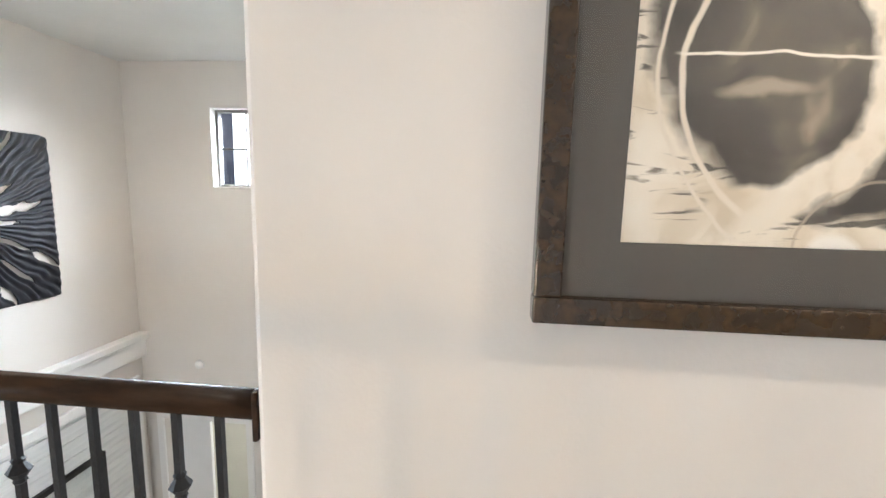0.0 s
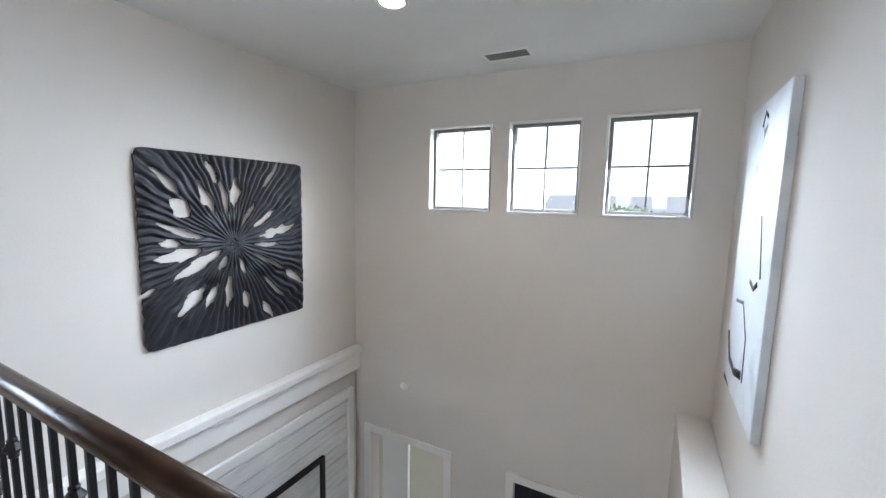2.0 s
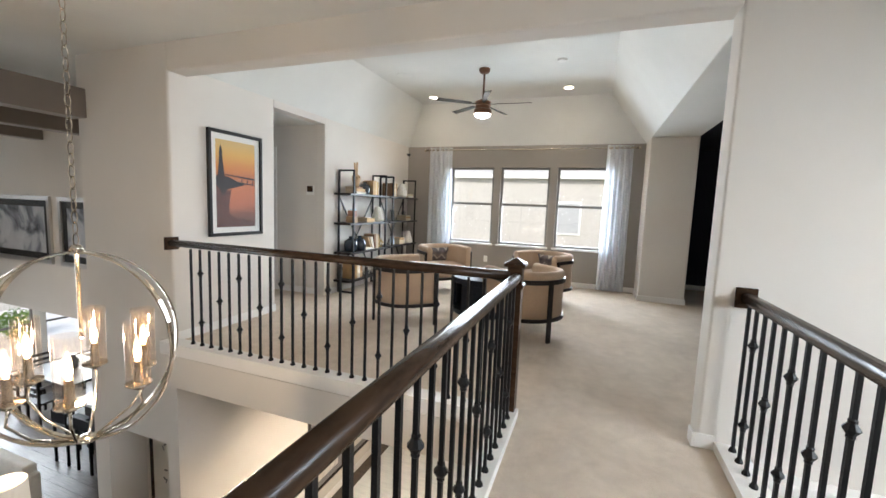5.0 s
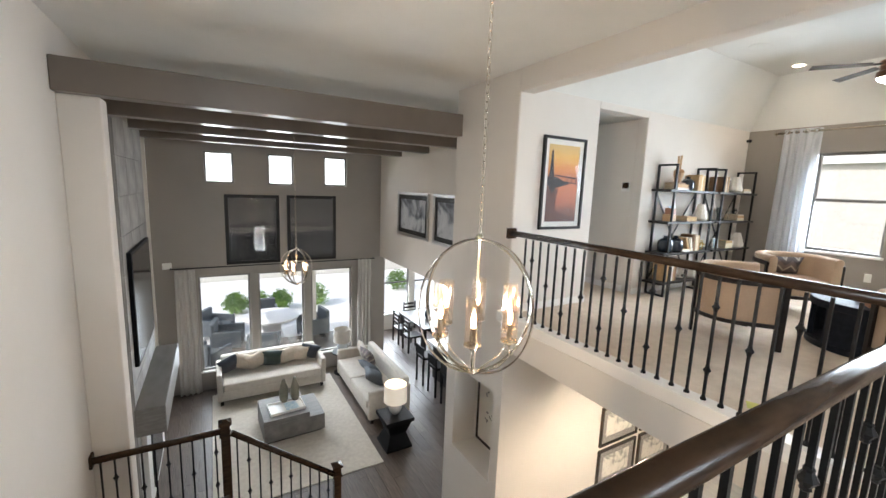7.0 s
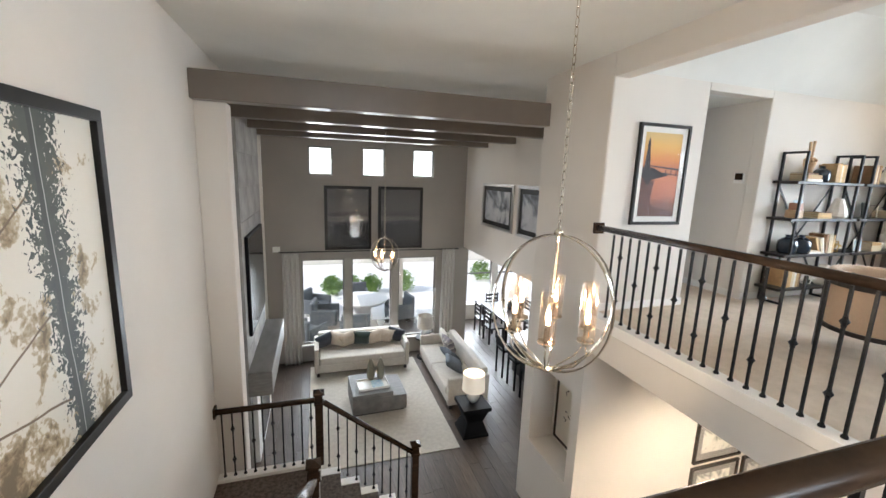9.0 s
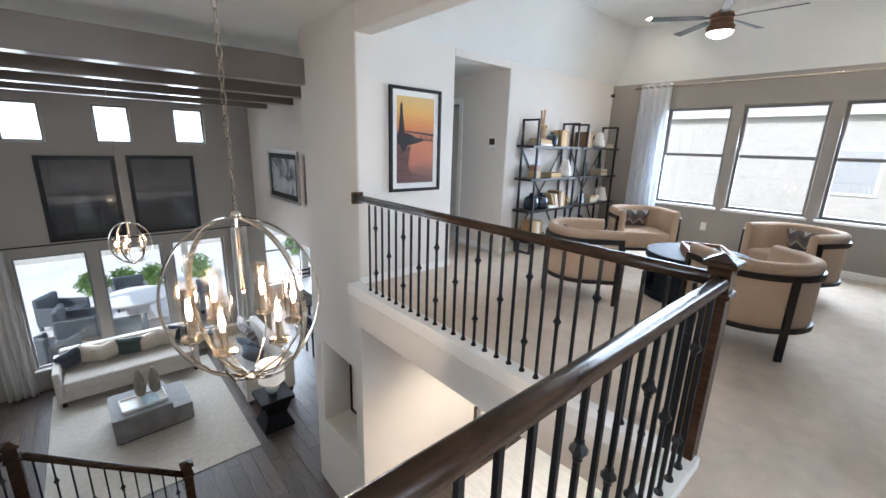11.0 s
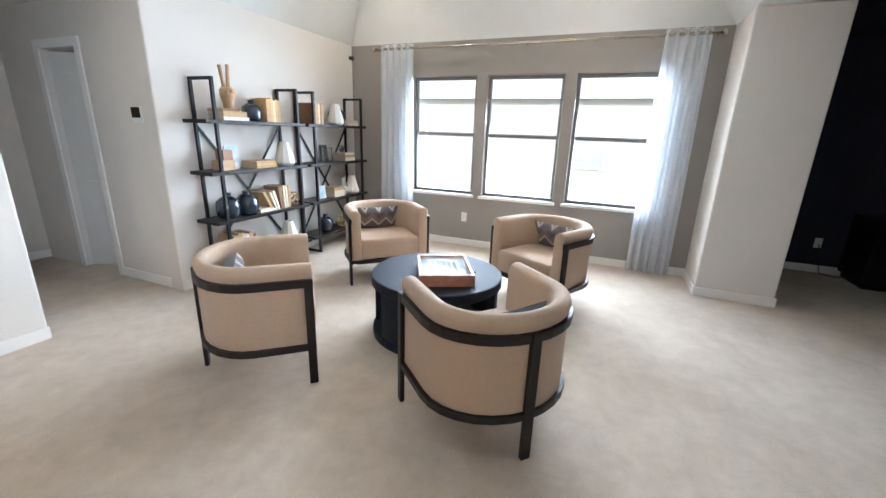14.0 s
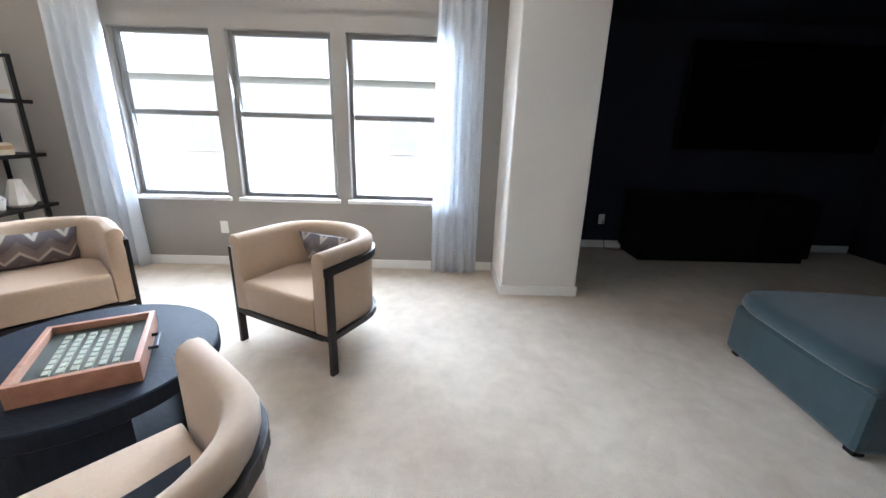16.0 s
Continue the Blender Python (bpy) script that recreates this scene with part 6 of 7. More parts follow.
GREYCLOTH = material("pale_grey_drape", (0.46, 0.44, 0.41), 0.9, colour2=(0.52, 0.50, 0.47), scale=40, stretch=(4, 4, 0.3), bump=0.2, bump_scale=200)
curtain("curtain", (-0.22, -9.52), (-0.58, -9.52), LOW + 0.02, -0.50, GREYCLOTH, 4, "pale grey floor-length curtain beside the great room windows", tabs=False)
curtain("curtain", (-4.02, -9.52), (-4.36, -9.52), LOW + 0.02, -0.46, GREYCLOTH, 4, "pale grey floor-length curtain beside the great room windows", tabs=False)
rod = thing("curtain_rod", "dark curtain rod over the great room windows", "curtain rod")
bm = bmesh.new()
tube(bm, [(-0.15, -9.52, -0.47), (-2.3, -9.52, -0.47), (-4.45, -9.52, -0.47)], 0.012, 8)
part("rod", bm, STEEL, rod)
for x in (-0.16, -2.3, -4.44):
    bm = bmesh.new()
    slanted(bm, (x, -9.64, -0.47), (x, -9.52, -0.47), 0.012, 0.02)
    part("bracket", bm, STEEL, rod)

SEASCAPE, nt, b, vec = print_nodes("dark_seascape_print")
n1 = node(nt, "ShaderNodeTexNoise", Scale=2.4, Detail=5.0)
mp = nt.nodes.new("ShaderNodeMapping")
mp.inputs["Scale"].default_value = (0.6, 1, 5)
nt.links.new(vec, mp.inputs[0])
nt.links.new(mp.outputs[0], n1.inputs["Vector"])
height = math_node(nt, "MULTIPLY_ADD", n1.outputs["Fac"], 0.22, axis_value(nt, vec, "Z", 0.70, 0.39))
nt.links.new(ramp(nt, height, [(0.0, (0.010, 0.011, 0.014)), (0.36, (0.016, 0.017, 0.021)), (0.44, (0.045, 0.045, 0.050)), (0.49, (0.15, 0.14, 0.13)), (0.55, (0.075, 0.072, 0.070)), (0.64, (0.11, 0.105, 0.10)), (1.0, (0.085, 0.083, 0.080))]), b.inputs["Base Color"])
framed_picture("framed_print", pose(-1.70, -9.64, 0.30, 0, 0, 180), 1.08, 1.50, 0.07, BLACKFRAME, SEASCAPE, "black framed dark seascape high on the great room wall", 0.0, group="seascapes")
framed_picture("framed_print", pose(-2.95, -9.64, 0.31, 0, 0, 180), 1.10, 1.50, 0.07, BLACKFRAME, SEASCAPE, "black framed dark seascape high on the great room wall", 0.0, group="seascapes")
SILVER = material("silver_leaf_frame", (0.55, 0.54, 0.52), 0.3, metal=1.0, bump=0.1, bump_scale=60)
WASH, nt, b, vec = print_nodes("grey_wash_print")
n1 = node(nt, "ShaderNodeTexNoise", Scale=2.2, Detail=3.0, Distortion=1.0)
nt.links.new(vec, n1.inputs["Vector"])
nt.links.new(ramp(nt, n1.outputs["Fac"], [(0.36, (0.04, 0.045, 0.055)), (0.46, (0.22, 0.23, 0.26)), (0.54, (0.45, 0.46, 0.48)), (0.7, (0.55, 0.56, 0.57))]), b.inputs["Base Color"])
for y in (-7.72, -6.02):
    framed_picture("framed_print", pose(-4.63, y, 0.76, 0, 0, 90), 1.5, 0.95, 0.06, SILVER, WASH, "silver framed grey abstract print above the kitchen opening", 0.09, BLACKFRAME, group="grey abstracts")

# fireplace on the left wall
STONE = material("pale_grey_stone", (0.25, 0.245, 0.235), 0.75, colour2=(0.38, 0.37, 0.355), scale=3.5, bump=0.5, bump_scale=18, random_tint=0.08)
fp = thing("fireplace", "tall grey stone fireplace with a deep grey mantel", "fireplace")
part("chimney_breast", block(0.02, 0.13, -8.1, -6.0, LOW, 2.56), STONE, fp, bevel=0.006)
slab_me = bpy.data.meshes.new("stone")
bm = bmesh.new()
box(bm, 0, 0.014, 0.004, 0.692, 0.004, 0.476)
bm.to_mesh(slab_me)
bm.free()
slab_me.materials.append(STONE)
for j in range(12):
    for i in range(3):
        ob = new("stone", slab_me)
        ob.location = (0.006, -8.095 + 0.698 * i, LOW + 0.48 * j)
        ob.parent = fp
MANTEL = material("grey_mantel_wood", (0.16, 0.15, 0.14), 0.5, colour2=(0.21, 0.20, 0.19), scale=8, stretch=(1, 0.3, 4))
part("mantel", block(-0.32, 0.006, -8.2, -5.9, -1.92, -1.55), MANTEL, fp, bevel=0.01)
part("surround", block(-0.06, 0.006, -7.9, -6.2, LOW, -1.92), TRIM, fp, bevel=0.006)
part("firebox", block(-0.08, -0.06, -7.5, -6.5, LOW + 0.15, -2.2), BLACKGLOSS, fp)
mir = thing("television", "wall television in a dark frame over the mantel", "television", pose(0.006, -7.0, -0.35, 0, 0, -90))
part("body", block(-0.8, 0.8, -0.05, 0, -0.75, 0.75), MATTBLACK, mir, bevel=0.006)
part("screen", block(-0.77, 0.77, -0.054, -0.05, -0.72, 0.72), BLACKGLOSS, mir)

# rug and furniture
RUGMAT = material("cream_wool_rug", (0.50, 0.46, 0.40), 0.95, colour2=(0.58, 0.54, 0.47), scale=14, bump=0.5, bump_scale=120)
rug = thing("area_rug", "large cream wool rug under the sofas", "rug")
part("rug_body", block(-3.26, -0.78, -9.3, -5.72, LOW, LOW + 0.014), RUGMAT, rug, bevel=0.005)
SOFACLOTH = material("cream_sofa_linen", (0.44, 0.40, 0.35), 0.9, colour2=(0.50, 0.46, 0.40), scale=12, bump=0.2, bump_scale=250, sheen=0.3)
NAVYCLOTH = material("navy_velvet", (0.015, 0.020, 0.032), 0.85, colour2=(0.025, 0.032, 0.048), scale=15, sheen=0.4)
SANDCLOTH = material("sand_linen", (0.45, 0.38, 0.30), 0.9, colour2=(0.52, 0.45, 0.37), scale=30)
GREENCLOTH = material("dark_green_velvet", (0.012, 0.028, 0.022), 0.85, sheen=0.4)


def sofa(m, w, label, seats=2):
    """A low sofa facing +y, its back at y = -0.42."""
    s = thing("sofa", label, "sofa", m)
    h = w / 2
    part("base", block(-h + 0.02, h - 0.02, -0.42, 0.40, 0.10, 0.30), SOFACLOTH, s, bevel=0.02)
    part("backrest", block(-h + 0.09, h - 0.09, -0.46, -0.30, 0.28, 0.79), SOFACLOTH, s, bevel=0.04, segments=3)
    for x in (-h, h - 0.10):
        part("arm", block(x, x + 0.10, -0.45, 0.42, 0.10, 0.68), SOFACLOTH, s, bevel=0.03, segments=3)
    cw = (w - 0.22) / seats
    for k in range(seats):
        x = -h + 0.11 + cw * k
        part("seat_cushion", block(x + 0.005, x + cw - 0.005, -0.30, 0.44, 0.30, 0.47), SOFACLOTH, s, bevel=0.035, segments=3)
    for x in (-h + 0.08, h - 0.08):
        for y in (-0.38, 0.34):
            part("foot", block(x - 0.03, x + 0.03, y - 0.03, y + 0.03, 0, 0.10), ESPRESSO, s, bevel=0.003)
    return s


sofa_m = pose(-1.95, -9.12, LOW + 0.014)
sofa(sofa_m, 2.15, "cream linen sofa with dark feet under the tall windows", 1)
for x, mat, turn, lab in ((-0.82, NAVYCLOTH, 12, "navy velvet throw pillow on the cream sofa"), (-0.52, SANDCLOTH, -8, "sand linen throw pillow on the cream sofa"), (-0.30, SANDCLOTH, 10, "sand linen throw pillow on the cream sofa"), (0.02, GREENCLOTH, -3, "dark green velvet throw pillow on the cream sofa"), (0.34, SANDCLOTH, 6, "sand linen throw pillow on the cream sofa"), (0.58, SANDCLOTH, -6, "sand linen throw pillow on the cream sofa"), (0.84, NAVYCLOTH, -10, "navy velvet throw pillow on the cream sofa")):
    throw_pillow(sofa_m @ pose(-x, -0.10 - 0.06 * abs(x), 0.665, -24, turn * 1.6, turn), mat, lab, 0.44, 0.42, 0.17)
sofa2_m = pose(-3.80, -7.95, LOW, 0, 0, -90)
sofa(sofa2_m, 2.3, "cream linen sofa facing the fireplace")
SLATECLOTH = material("slate_blue_knit", (0.055, 0.065, 0.080), 0.9, colour2=(0.085, 0.098, 0.115), scale=40, bump=0.4, bump_scale=120)
for x, y, tilt, turn, mat, lab in ((0.82, -0.12, -20, -10, SOFACLOTH, "cream linen throw pillow on the second sofa"), (0.45, -0.11, -20, 8, CHEVRON, "grey chevron throw pillow on the second sofa"), (-0.02, 0.0, -46, 14, SLATECLOTH, "large slate knit pillow slumped on the second sofa"), (-0.40, 0.06, -58, -16, SLATECLOTH, "large slate knit pillow slumped on the second sofa")):
    throw_pillow(sofa2_m @ pose(x, y, 0.66 if tilt > -40 else 0.62, tilt, 0, turn), mat, lab, 0.50, 0.44, 0.17)
GREYOAK = material("weathered_grey_oak", (0.13, 0.125, 0.12), 0.6, colour2=(0.20, 0.19, 0.18), scale=7, stretch=(1, 6, 1), bump=0.15)
ct = thing("block_coffee_table", "low grey oak block coffee table with a raised corner", "coffee table", pose(-2.07, -7.44, LOW + 0.014, 0, 0, 2))
part("lower_block", block(-0.52, 0.52, -0.42, 0.42, 0.04, 0.34), GREYOAK, ct, bevel=0.004)
part("upper_block", block(-0.25, 0.52, -0.42, 0.42, 0.345, 0.44), GREYOAK, ct, bevel=0.004)
part("plinth", block(-0.48, 0.48, -0.38, 0.38, 0, 0.04), MATTBLACK, ct)
tray = thing("tray", "white tray with open magazines on the coffee table", "tray", pose(-1.98, -7.36, LOW + 0.014 + 0.44, 0, 0, 4))
bm = bmesh.new()
box(bm, -0.30, 0.30, -0.2, 0.2, 0, 0.012)
for x0, x1, y0, y1 in ((-0.30, 0.30, -0.2, -0.185), (-0.30, 0.30, 0.185, 0.2), (-0.30, -0.285, -0.185, 0.185), (0.285, 0.30, -0.185, 0.185)):
    box(bm, x0, x1, y0, y1, 0.012, 0.045)
part("tray", bm, PLASTIC, tray, bevel=0.002)
part("magazine", block(-0.2, 0.02, -0.14, 0.14, 0.012, 0.02), BLUECARD, tray)
POTTERY = material("grey_green_pottery", (0.15, 0.14, 0.10), 0.55, colour2=(0.22, 0.20, 0.15), scale=9, bump=0.2, bump_scale=40)
for x in (-1.97, -2.17):
    turned("bottle_vase", "slim grey pottery bottle vase on the coffee table", "vase", x, -7.58, LOW + 0.014 + 0.44, [(0.055, 0), (0.082, 0.10), (0.075, 0.28), (0.032, 0.42), (0.024, 0.46), (0.016, 0.46)], POTTERY, 20, "bottle vases")
side = thing("side_table", "black hourglass side table beside the sofa", "side table", pose(-3.62, -6.12, LOW))
bm = bmesh.new()
for z0, z1, s0, s1 in ((0, 0.05, 0.24, 0.24), (0.05, 0.26, 0.23, 0.15), (0.26, 0.50, 0.15, 0.23), (0.50, 0.57, 0.26, 0.26)):
    lo, hi = [[bm.verts.new((sx * q, sy * q, z)) for sx, sy in ((-1, -1), (1, -1), (1, 1), (-1, 1))] for q, z in ((s0, z0), (s1, z1))]
    for i in range(4):
        bm.faces.new((lo[i], lo[(i + 1) % 4], hi[(i + 1) % 4], hi[i]))
    bm.faces.new(lo[::-1])
    bm.faces.new(hi)
part("body", bm, MATTBLACK, side)
SHADE = glowing("lit_lamp_shade", (0.85, 0.76, 0.64), 0.22)
SMOKE = material("smoky_glass_ceramic", (0.35, 0.37, 0.38), 0.15, coat=0.6)


def table_lamp(x, y, z, label, lit=True):
    l = thing("table_lamp", label, "lamp", pose(x, y, z))
    bm = bmesh.new()
    lathe(bm, [(0.05, 0), (0.06, 0.015), (0.10, 0.06), (0.125, 0.13), (0.10, 0.20), (0.03, 0.245), (0.02, 0.26), (0.008, 0.27), (0.008, 0.36)], 20)
    part("base", bm, SMOKE, l, smooth=True)
    bm = bmesh.new()
    lathe(bm, [(0.205, 0.25), (0.195, 0.56), (0.190, 0.56), (0.200, 0.25), (0.205, 0.25)], 40, cap=False)
    part("shade", bm, SHADE if lit else SOFACLOTH, l, "white drum shade")
    if lit:
        lamp_light("table_lamp_light", x, y, z + 0.62, 5, (1.0, 0.8, 0.55), 0.1)


table_lamp(-3.62, -6.12, LOW + 0.57, "lit table lamp with a smoky round base on the side table")
end = thing("end_table", "small dark round end table by the window corner", "side table", pose(-3.55, -9.25, LOW))
bm = bmesh.new()
lathe(bm, [(0.2, 0), (0.2, 0.02), (0.03, 0.04), (0.03, 0.5), (0.24, 0.52), (0.24, 0.55)], 20)
part("body", bm, MATTBLACK, end)
table_lamp(-3.55, -9.25, LOW + 0.55, "white shaded table lamp by the window corner", False)

# planks of the great room floor
PLANK = material("grey_brown_plank", (0.066, 0.048, 0.038), 0.40, colour2=(0.125, 0.096, 0.077), scale=9, stretch=(6, 0.5, 1), bump=0.12, bump_scale=40, random_tint=0.25)
bm = bmesh.new()
box(bm, 0.002, 0.176, 0.002, 1.216, -0.012, 0)
me = bpy.data.meshes.new("plank")
bmesh.ops.recalc_face_normals(bm, faces=bm.faces[:])
bm.to_mesh(me)
bm.free()
me.materials.append(PLANK)
rnd = random.Random(5)
placed = 0
joined = bmesh.new()
for i in range(46):
    x = 0.12 - 0.178 * (i + 1)
    y = -11.6 - rnd.random() * 1.1
    while y < -0.6:
        if x > -4.75 and -9.7 < y < -4.4 and placed < 260:
            ob = new("plank", me)
            ob.location = (x, y, LOW)
            ob.parent = great_floor
            placed += 1
        else:
            box(joined, x + 0.002, x + 0.176, y + 0.002, y + 1.216, LOW - 0.012, LOW)
        y += 1.218
ob = part("plank_rest", joined, PLANK, great_floor)
tagged(ob, kind="stuff")

# niche art, rug and pictures under the loft
RUGPALE = material("pale_grey_rug", (0.60, 0.61, 0.62), 0.9, colour2=(0.70, 0.70, 0.70), scale=6, stretch=(4, 0.6, 1), bump=0.4, bump_scale=120)
rug = thing("area_rug", "pale grey woven rug on the floor under the loft", "rug")
part("rug_body", block(-8.9, -5.0, -3.2, -0.9, LOW, LOW + 0.012), RUGPALE, rug, bevel=0.004)
structure("baseboard_lower", block(-9.4, -4.56, -3.40, -3.386, LOW, LOW + 0.12), TRIM, "white painted baseboard", 0.004)
niche_art = framed_picture("framed_print", pose(-4.098, -3.95, -1.6, 0, 0, 90), 0.66, 1.06, 0.022, BROWNFRAME, CREAMWALL, "pale framed panel of small grey leaves in the wall niche", 0.0, glazed=False)
LEAFINK = material("grey_leaf_ink", (0.20, 0.19, 0.17), 0.7)
rnd = random.Random(21)
for k in range(16):
    x, z, a = rnd.uniform(-0.22, 0.24), rnd.uniform(-0.18, 0.36), rnd.uniform(0, math.pi)
    bm = bmesh.new()
    outline(bm, [(x + 0.032 * math.cos(t) * math.cos(a) - 0.012 * math.sin(t) * math.sin(a), z + 0.032 * math.cos(t) * math.sin(a) + 0.012 * math.sin(t) * math.cos(a)) for t in [2 * math.pi * q / 8 for q in range(8)]], -0.0125, -0.011)
    part("painted_leaf", bm, LEAFINK, niche_art)
structure("wall_niche_back", block(-4.13, -4.102, -4.4, -3.5, -2.25, -1.0), WALL)
GREYMAT = material("grey_mat_board", (0.25, 0.24, 0.23), 0.9)
PALEWASH, nt, b, vec = print_nodes("pale_wash_print")
n1 = node(nt, "ShaderNodeTexNoise", Scale=4.5, Detail=2.0, Distortion=1.4)
nt.links.new(vec, n1.inputs["Vector"])
nt.links.new(ramp(nt, n1.outputs["Fac"], [(0.34, (0.22, 0.22, 0.20)), (0.45, (0.48, 0.47, 0.43)), (0.53, (0.70, 0.67, 0.60)), (0.7, (0.74, 0.71, 0.65))]), b.inputs["Base Color"])
for i, x in enumerate((-6.0, -6.92)):
    for j, z in enumerate((-1.92, -2.58)):
        framed_picture("framed_print", pose(x, -3.40, z, 0, 0, 180), 0.84, 0.6, 0.035, BROWNFRAME, PALEWASH, "brown framed pale print with a grey mat under the loft", 0.09, GREYMAT, group="framed prints under the loft")
can_light(-5.1, -1.7, -0.34, 300, "round recessed light under the loft floor, lit")

# breakfast table, chairs and island
def dining_chair():
    c = thing("dining_chair", "dark wooden dining chair with a slatted back", "chair", group="chairs at the breakfast table")
    part("seat", block(-0.22, 0.22, -0.22, 0.22, 0.42, 0.46), ESPRESSO, c, bevel=0.006)
    for x in (-0.2, 0.2):
        part("leg", block(x - 0.02, x + 0.02, 0.18, 0.22, 0, 0.42), ESPRESSO, c)
        part("back_post", block(x - 0.02, x + 0.02, -0.22, -0.18, 0, 0.92), ESPRESSO, c)
    for z in (0.58, 0.70, 0.82):
        part("slat", block(-0.18, 0.18, -0.21, -0.19, z, z + 0.06), ESPRESSO, c)
    return c


dt = thing("dining_table", "dark wooden breakfast table with plain legs", "table", pose(-6.35, -10.15, LOW))
part("tabletop", block(-0.55, 0.55, -0.85, 0.85, 0.70, 0.75), ESPRESSO, dt, bevel=0.005)
for x in (-0.48, 0.48):
    for y in (-0.78, 0.78):
        part("leg", block(x - 0.04, x + 0.04, y - 0.04, y + 0.04, 0, 0.70), ESPRESSO, dt)
dc = dining_chair()
for k, (x, y, r) in enumerate(((-5.7, -9.8, 90), (-5.7, -10.5, 90), (-7.0, -9.8, -90), (-7.0, -10.5, -90), (-6.35, -9.05, 180), (-6.35, -11.2, 0))):
    if k:
        copy_thing(dc, pose(x, y, LOW, 0, 0, r))
    else:
        dc.matrix_world = pose(x, y, LOW, 0, 0, r)
turned("vase", "dark vase as centrepiece of the breakfast table", "vase", -6.35, -10.15, LOW + 0.75, [(0.06, 0), (0.1, 0.08), (0.09, 0.2), (0.04, 0.28), (0.05, 0.32)], CERAMIC_NAVY, 16)
QUARTZ = material("white_quartz", (0.74, 0.73, 0.70), 0.25, colour2=(0.68, 0.67, 0.65), scale=5)
isl = thing("kitchen_island", "kitchen island with a white quartz top and dark base", "kitchen island", pose(-5.95, -7.35, LOW))
part("cabinet", block(-0.5, 0.5, -0.75, 0.75, 0, 0.88), ESPRESSO, isl, bevel=0.004)
part("worktop", block(-0.62, 0.62, -0.85, 0.85, 0.88, 0.93), QUARTZ, isl, bevel=0.006)


def bar_stool():
    c = thing("bar_stool", "dark bar stool pushed up to the island", "stool", group="stools at the island")
    part("seat", block(-0.2, 0.2, -0.19, 0.19, 0.62, 0.68), MATTBLACK, c, bevel=0.02)
    part("back", block(-0.2, 0.2, -0.2, -0.17, 0.72, 0.92), MATTBLACK, c, bevel=0.01)
    for x in (-0.17, 0.17):
        for y in (-0.17, 0.16):
            part("leg", block(x - 0.017, x + 0.017, y - 0.017, y + 0.017, 0, 0.72 if y < 0 else 0.62), MATTBLACK, c)
    return c


bs = bar_stool()
for k, y in enumerate((-6.75, -7.35, -7.95)):
    if k:
        copy_thing(bs, pose(-5.2, y, LOW, 0, 0, 90))
    else:
        bs.matrix_world = pose(-5.2, y, LOW, 0, 0, 90)
sens = wall_plate("wall_speaker", "small white wall speaker above the curtain", "speaker", pose(-0.1, -9.64, -0.42, 0, 0, 180), 0.16, 0.13, False)

# ---- outdoors ----
GROUND = LOW - 0.12
LAWN = material("dry_lawn", (0.22, 0.27, 0.11), 0.95, colour2=(0.33, 0.35, 0.19), scale=0.8, bump=0.6, bump_scale=40)
CONCRETE = material("pale_concrete", (0.70, 0.69, 0.68), 0.85, colour2=(0.78, 0.77, 0.76), scale=2.5, bump=0.2, bump_scale=60)
bm = bmesh.new()
v = [bm.verts.new(p) for p in ((-900, -900, GROUND - 0.06), (900, -900, GROUND - 0.06), (900, 900, GROUND - 0.06), (-900, 900, GROUND - 0.06))]
bm.faces.new(v)
tagged(mesh_object("ground", bm, LAWN), "sunlit lawn", kind="structure")
structure("pavement_patio", block(-14.0, 5.0, -20.9, -9.9, GROUND - 0.06, GROUND), CONCRETE, "pale concrete patio")
BRICKPALE = material("pale_brick_wall", (0.51, 0.475, 0.43), 0.9, colour2=(0.56, 0.525, 0.48), scale=6, bump=0.4, bump_scale=30)
ROOF = material("grey_shingle_roof", (0.50, 0.485, 0.465), 0.9, colour2=(0.57, 0.55, 0.53), scale=10, bump=0.4, bump_scale=30)
# pane colour lightened to imitate overexposed glass
HGLASS = material("washed_out_house_window", (0.46, 0.46, 0.46), 0.5)


def house(m, w, d, eave, ridge, label, windows):
    """A gabled house; its long front faces -y."""
    h = thing("house", label, "house", m)
    bm = bmesh.new()
    box(bm, -w / 2, w / 2, 0, d, 0, eave)
    part("wall", bm, BRICKPALE, h)
    bm = bmesh.new()
    o = 0.15
    pts = [(-o, eave - 0.1), (d / 2, ridge), (d + o, eave - 0.1), (d + o, eave + 0.1), (d / 2, ridge + 0.22), (-o, eave + 0.1)]
    f, k = [bm.verts.new((-w / 2 - o, y, z)) for y, z in pts], [bm.verts.new((w / 2 + o, y, z)) for y, z in pts]
    for i in range(6):
        bm.faces.new((f[i], f[(i + 1) % 6], k[(i + 1) % 6], k[i]))
    for s in (f, k):
        bm.faces.new(s[:3] + s[3:])
    part("roof", bm, ROOF, h)
    for x, z, ww, hh in windows:
        win = part("window", block(x - ww / 2 - 0.08, x + ww / 2 + 0.08, -0.05, 0.01, z - hh / 2 - 0.08, z + hh / 2 + 0.08), TRIM, h)
        part("pane", block(x - ww / 2, x + ww / 2, -0.06, -0.045, z - hh / 2, z + hh / 2), HGLASS, win)
    bm = bmesh.new()
    box(bm, -w / 2 - 0.3, w / 2 + 0.3, -0.25, -0.14, eave - 0.12, eave + 0.06)
    part("gutter", bm, TRIM, h)
    return h


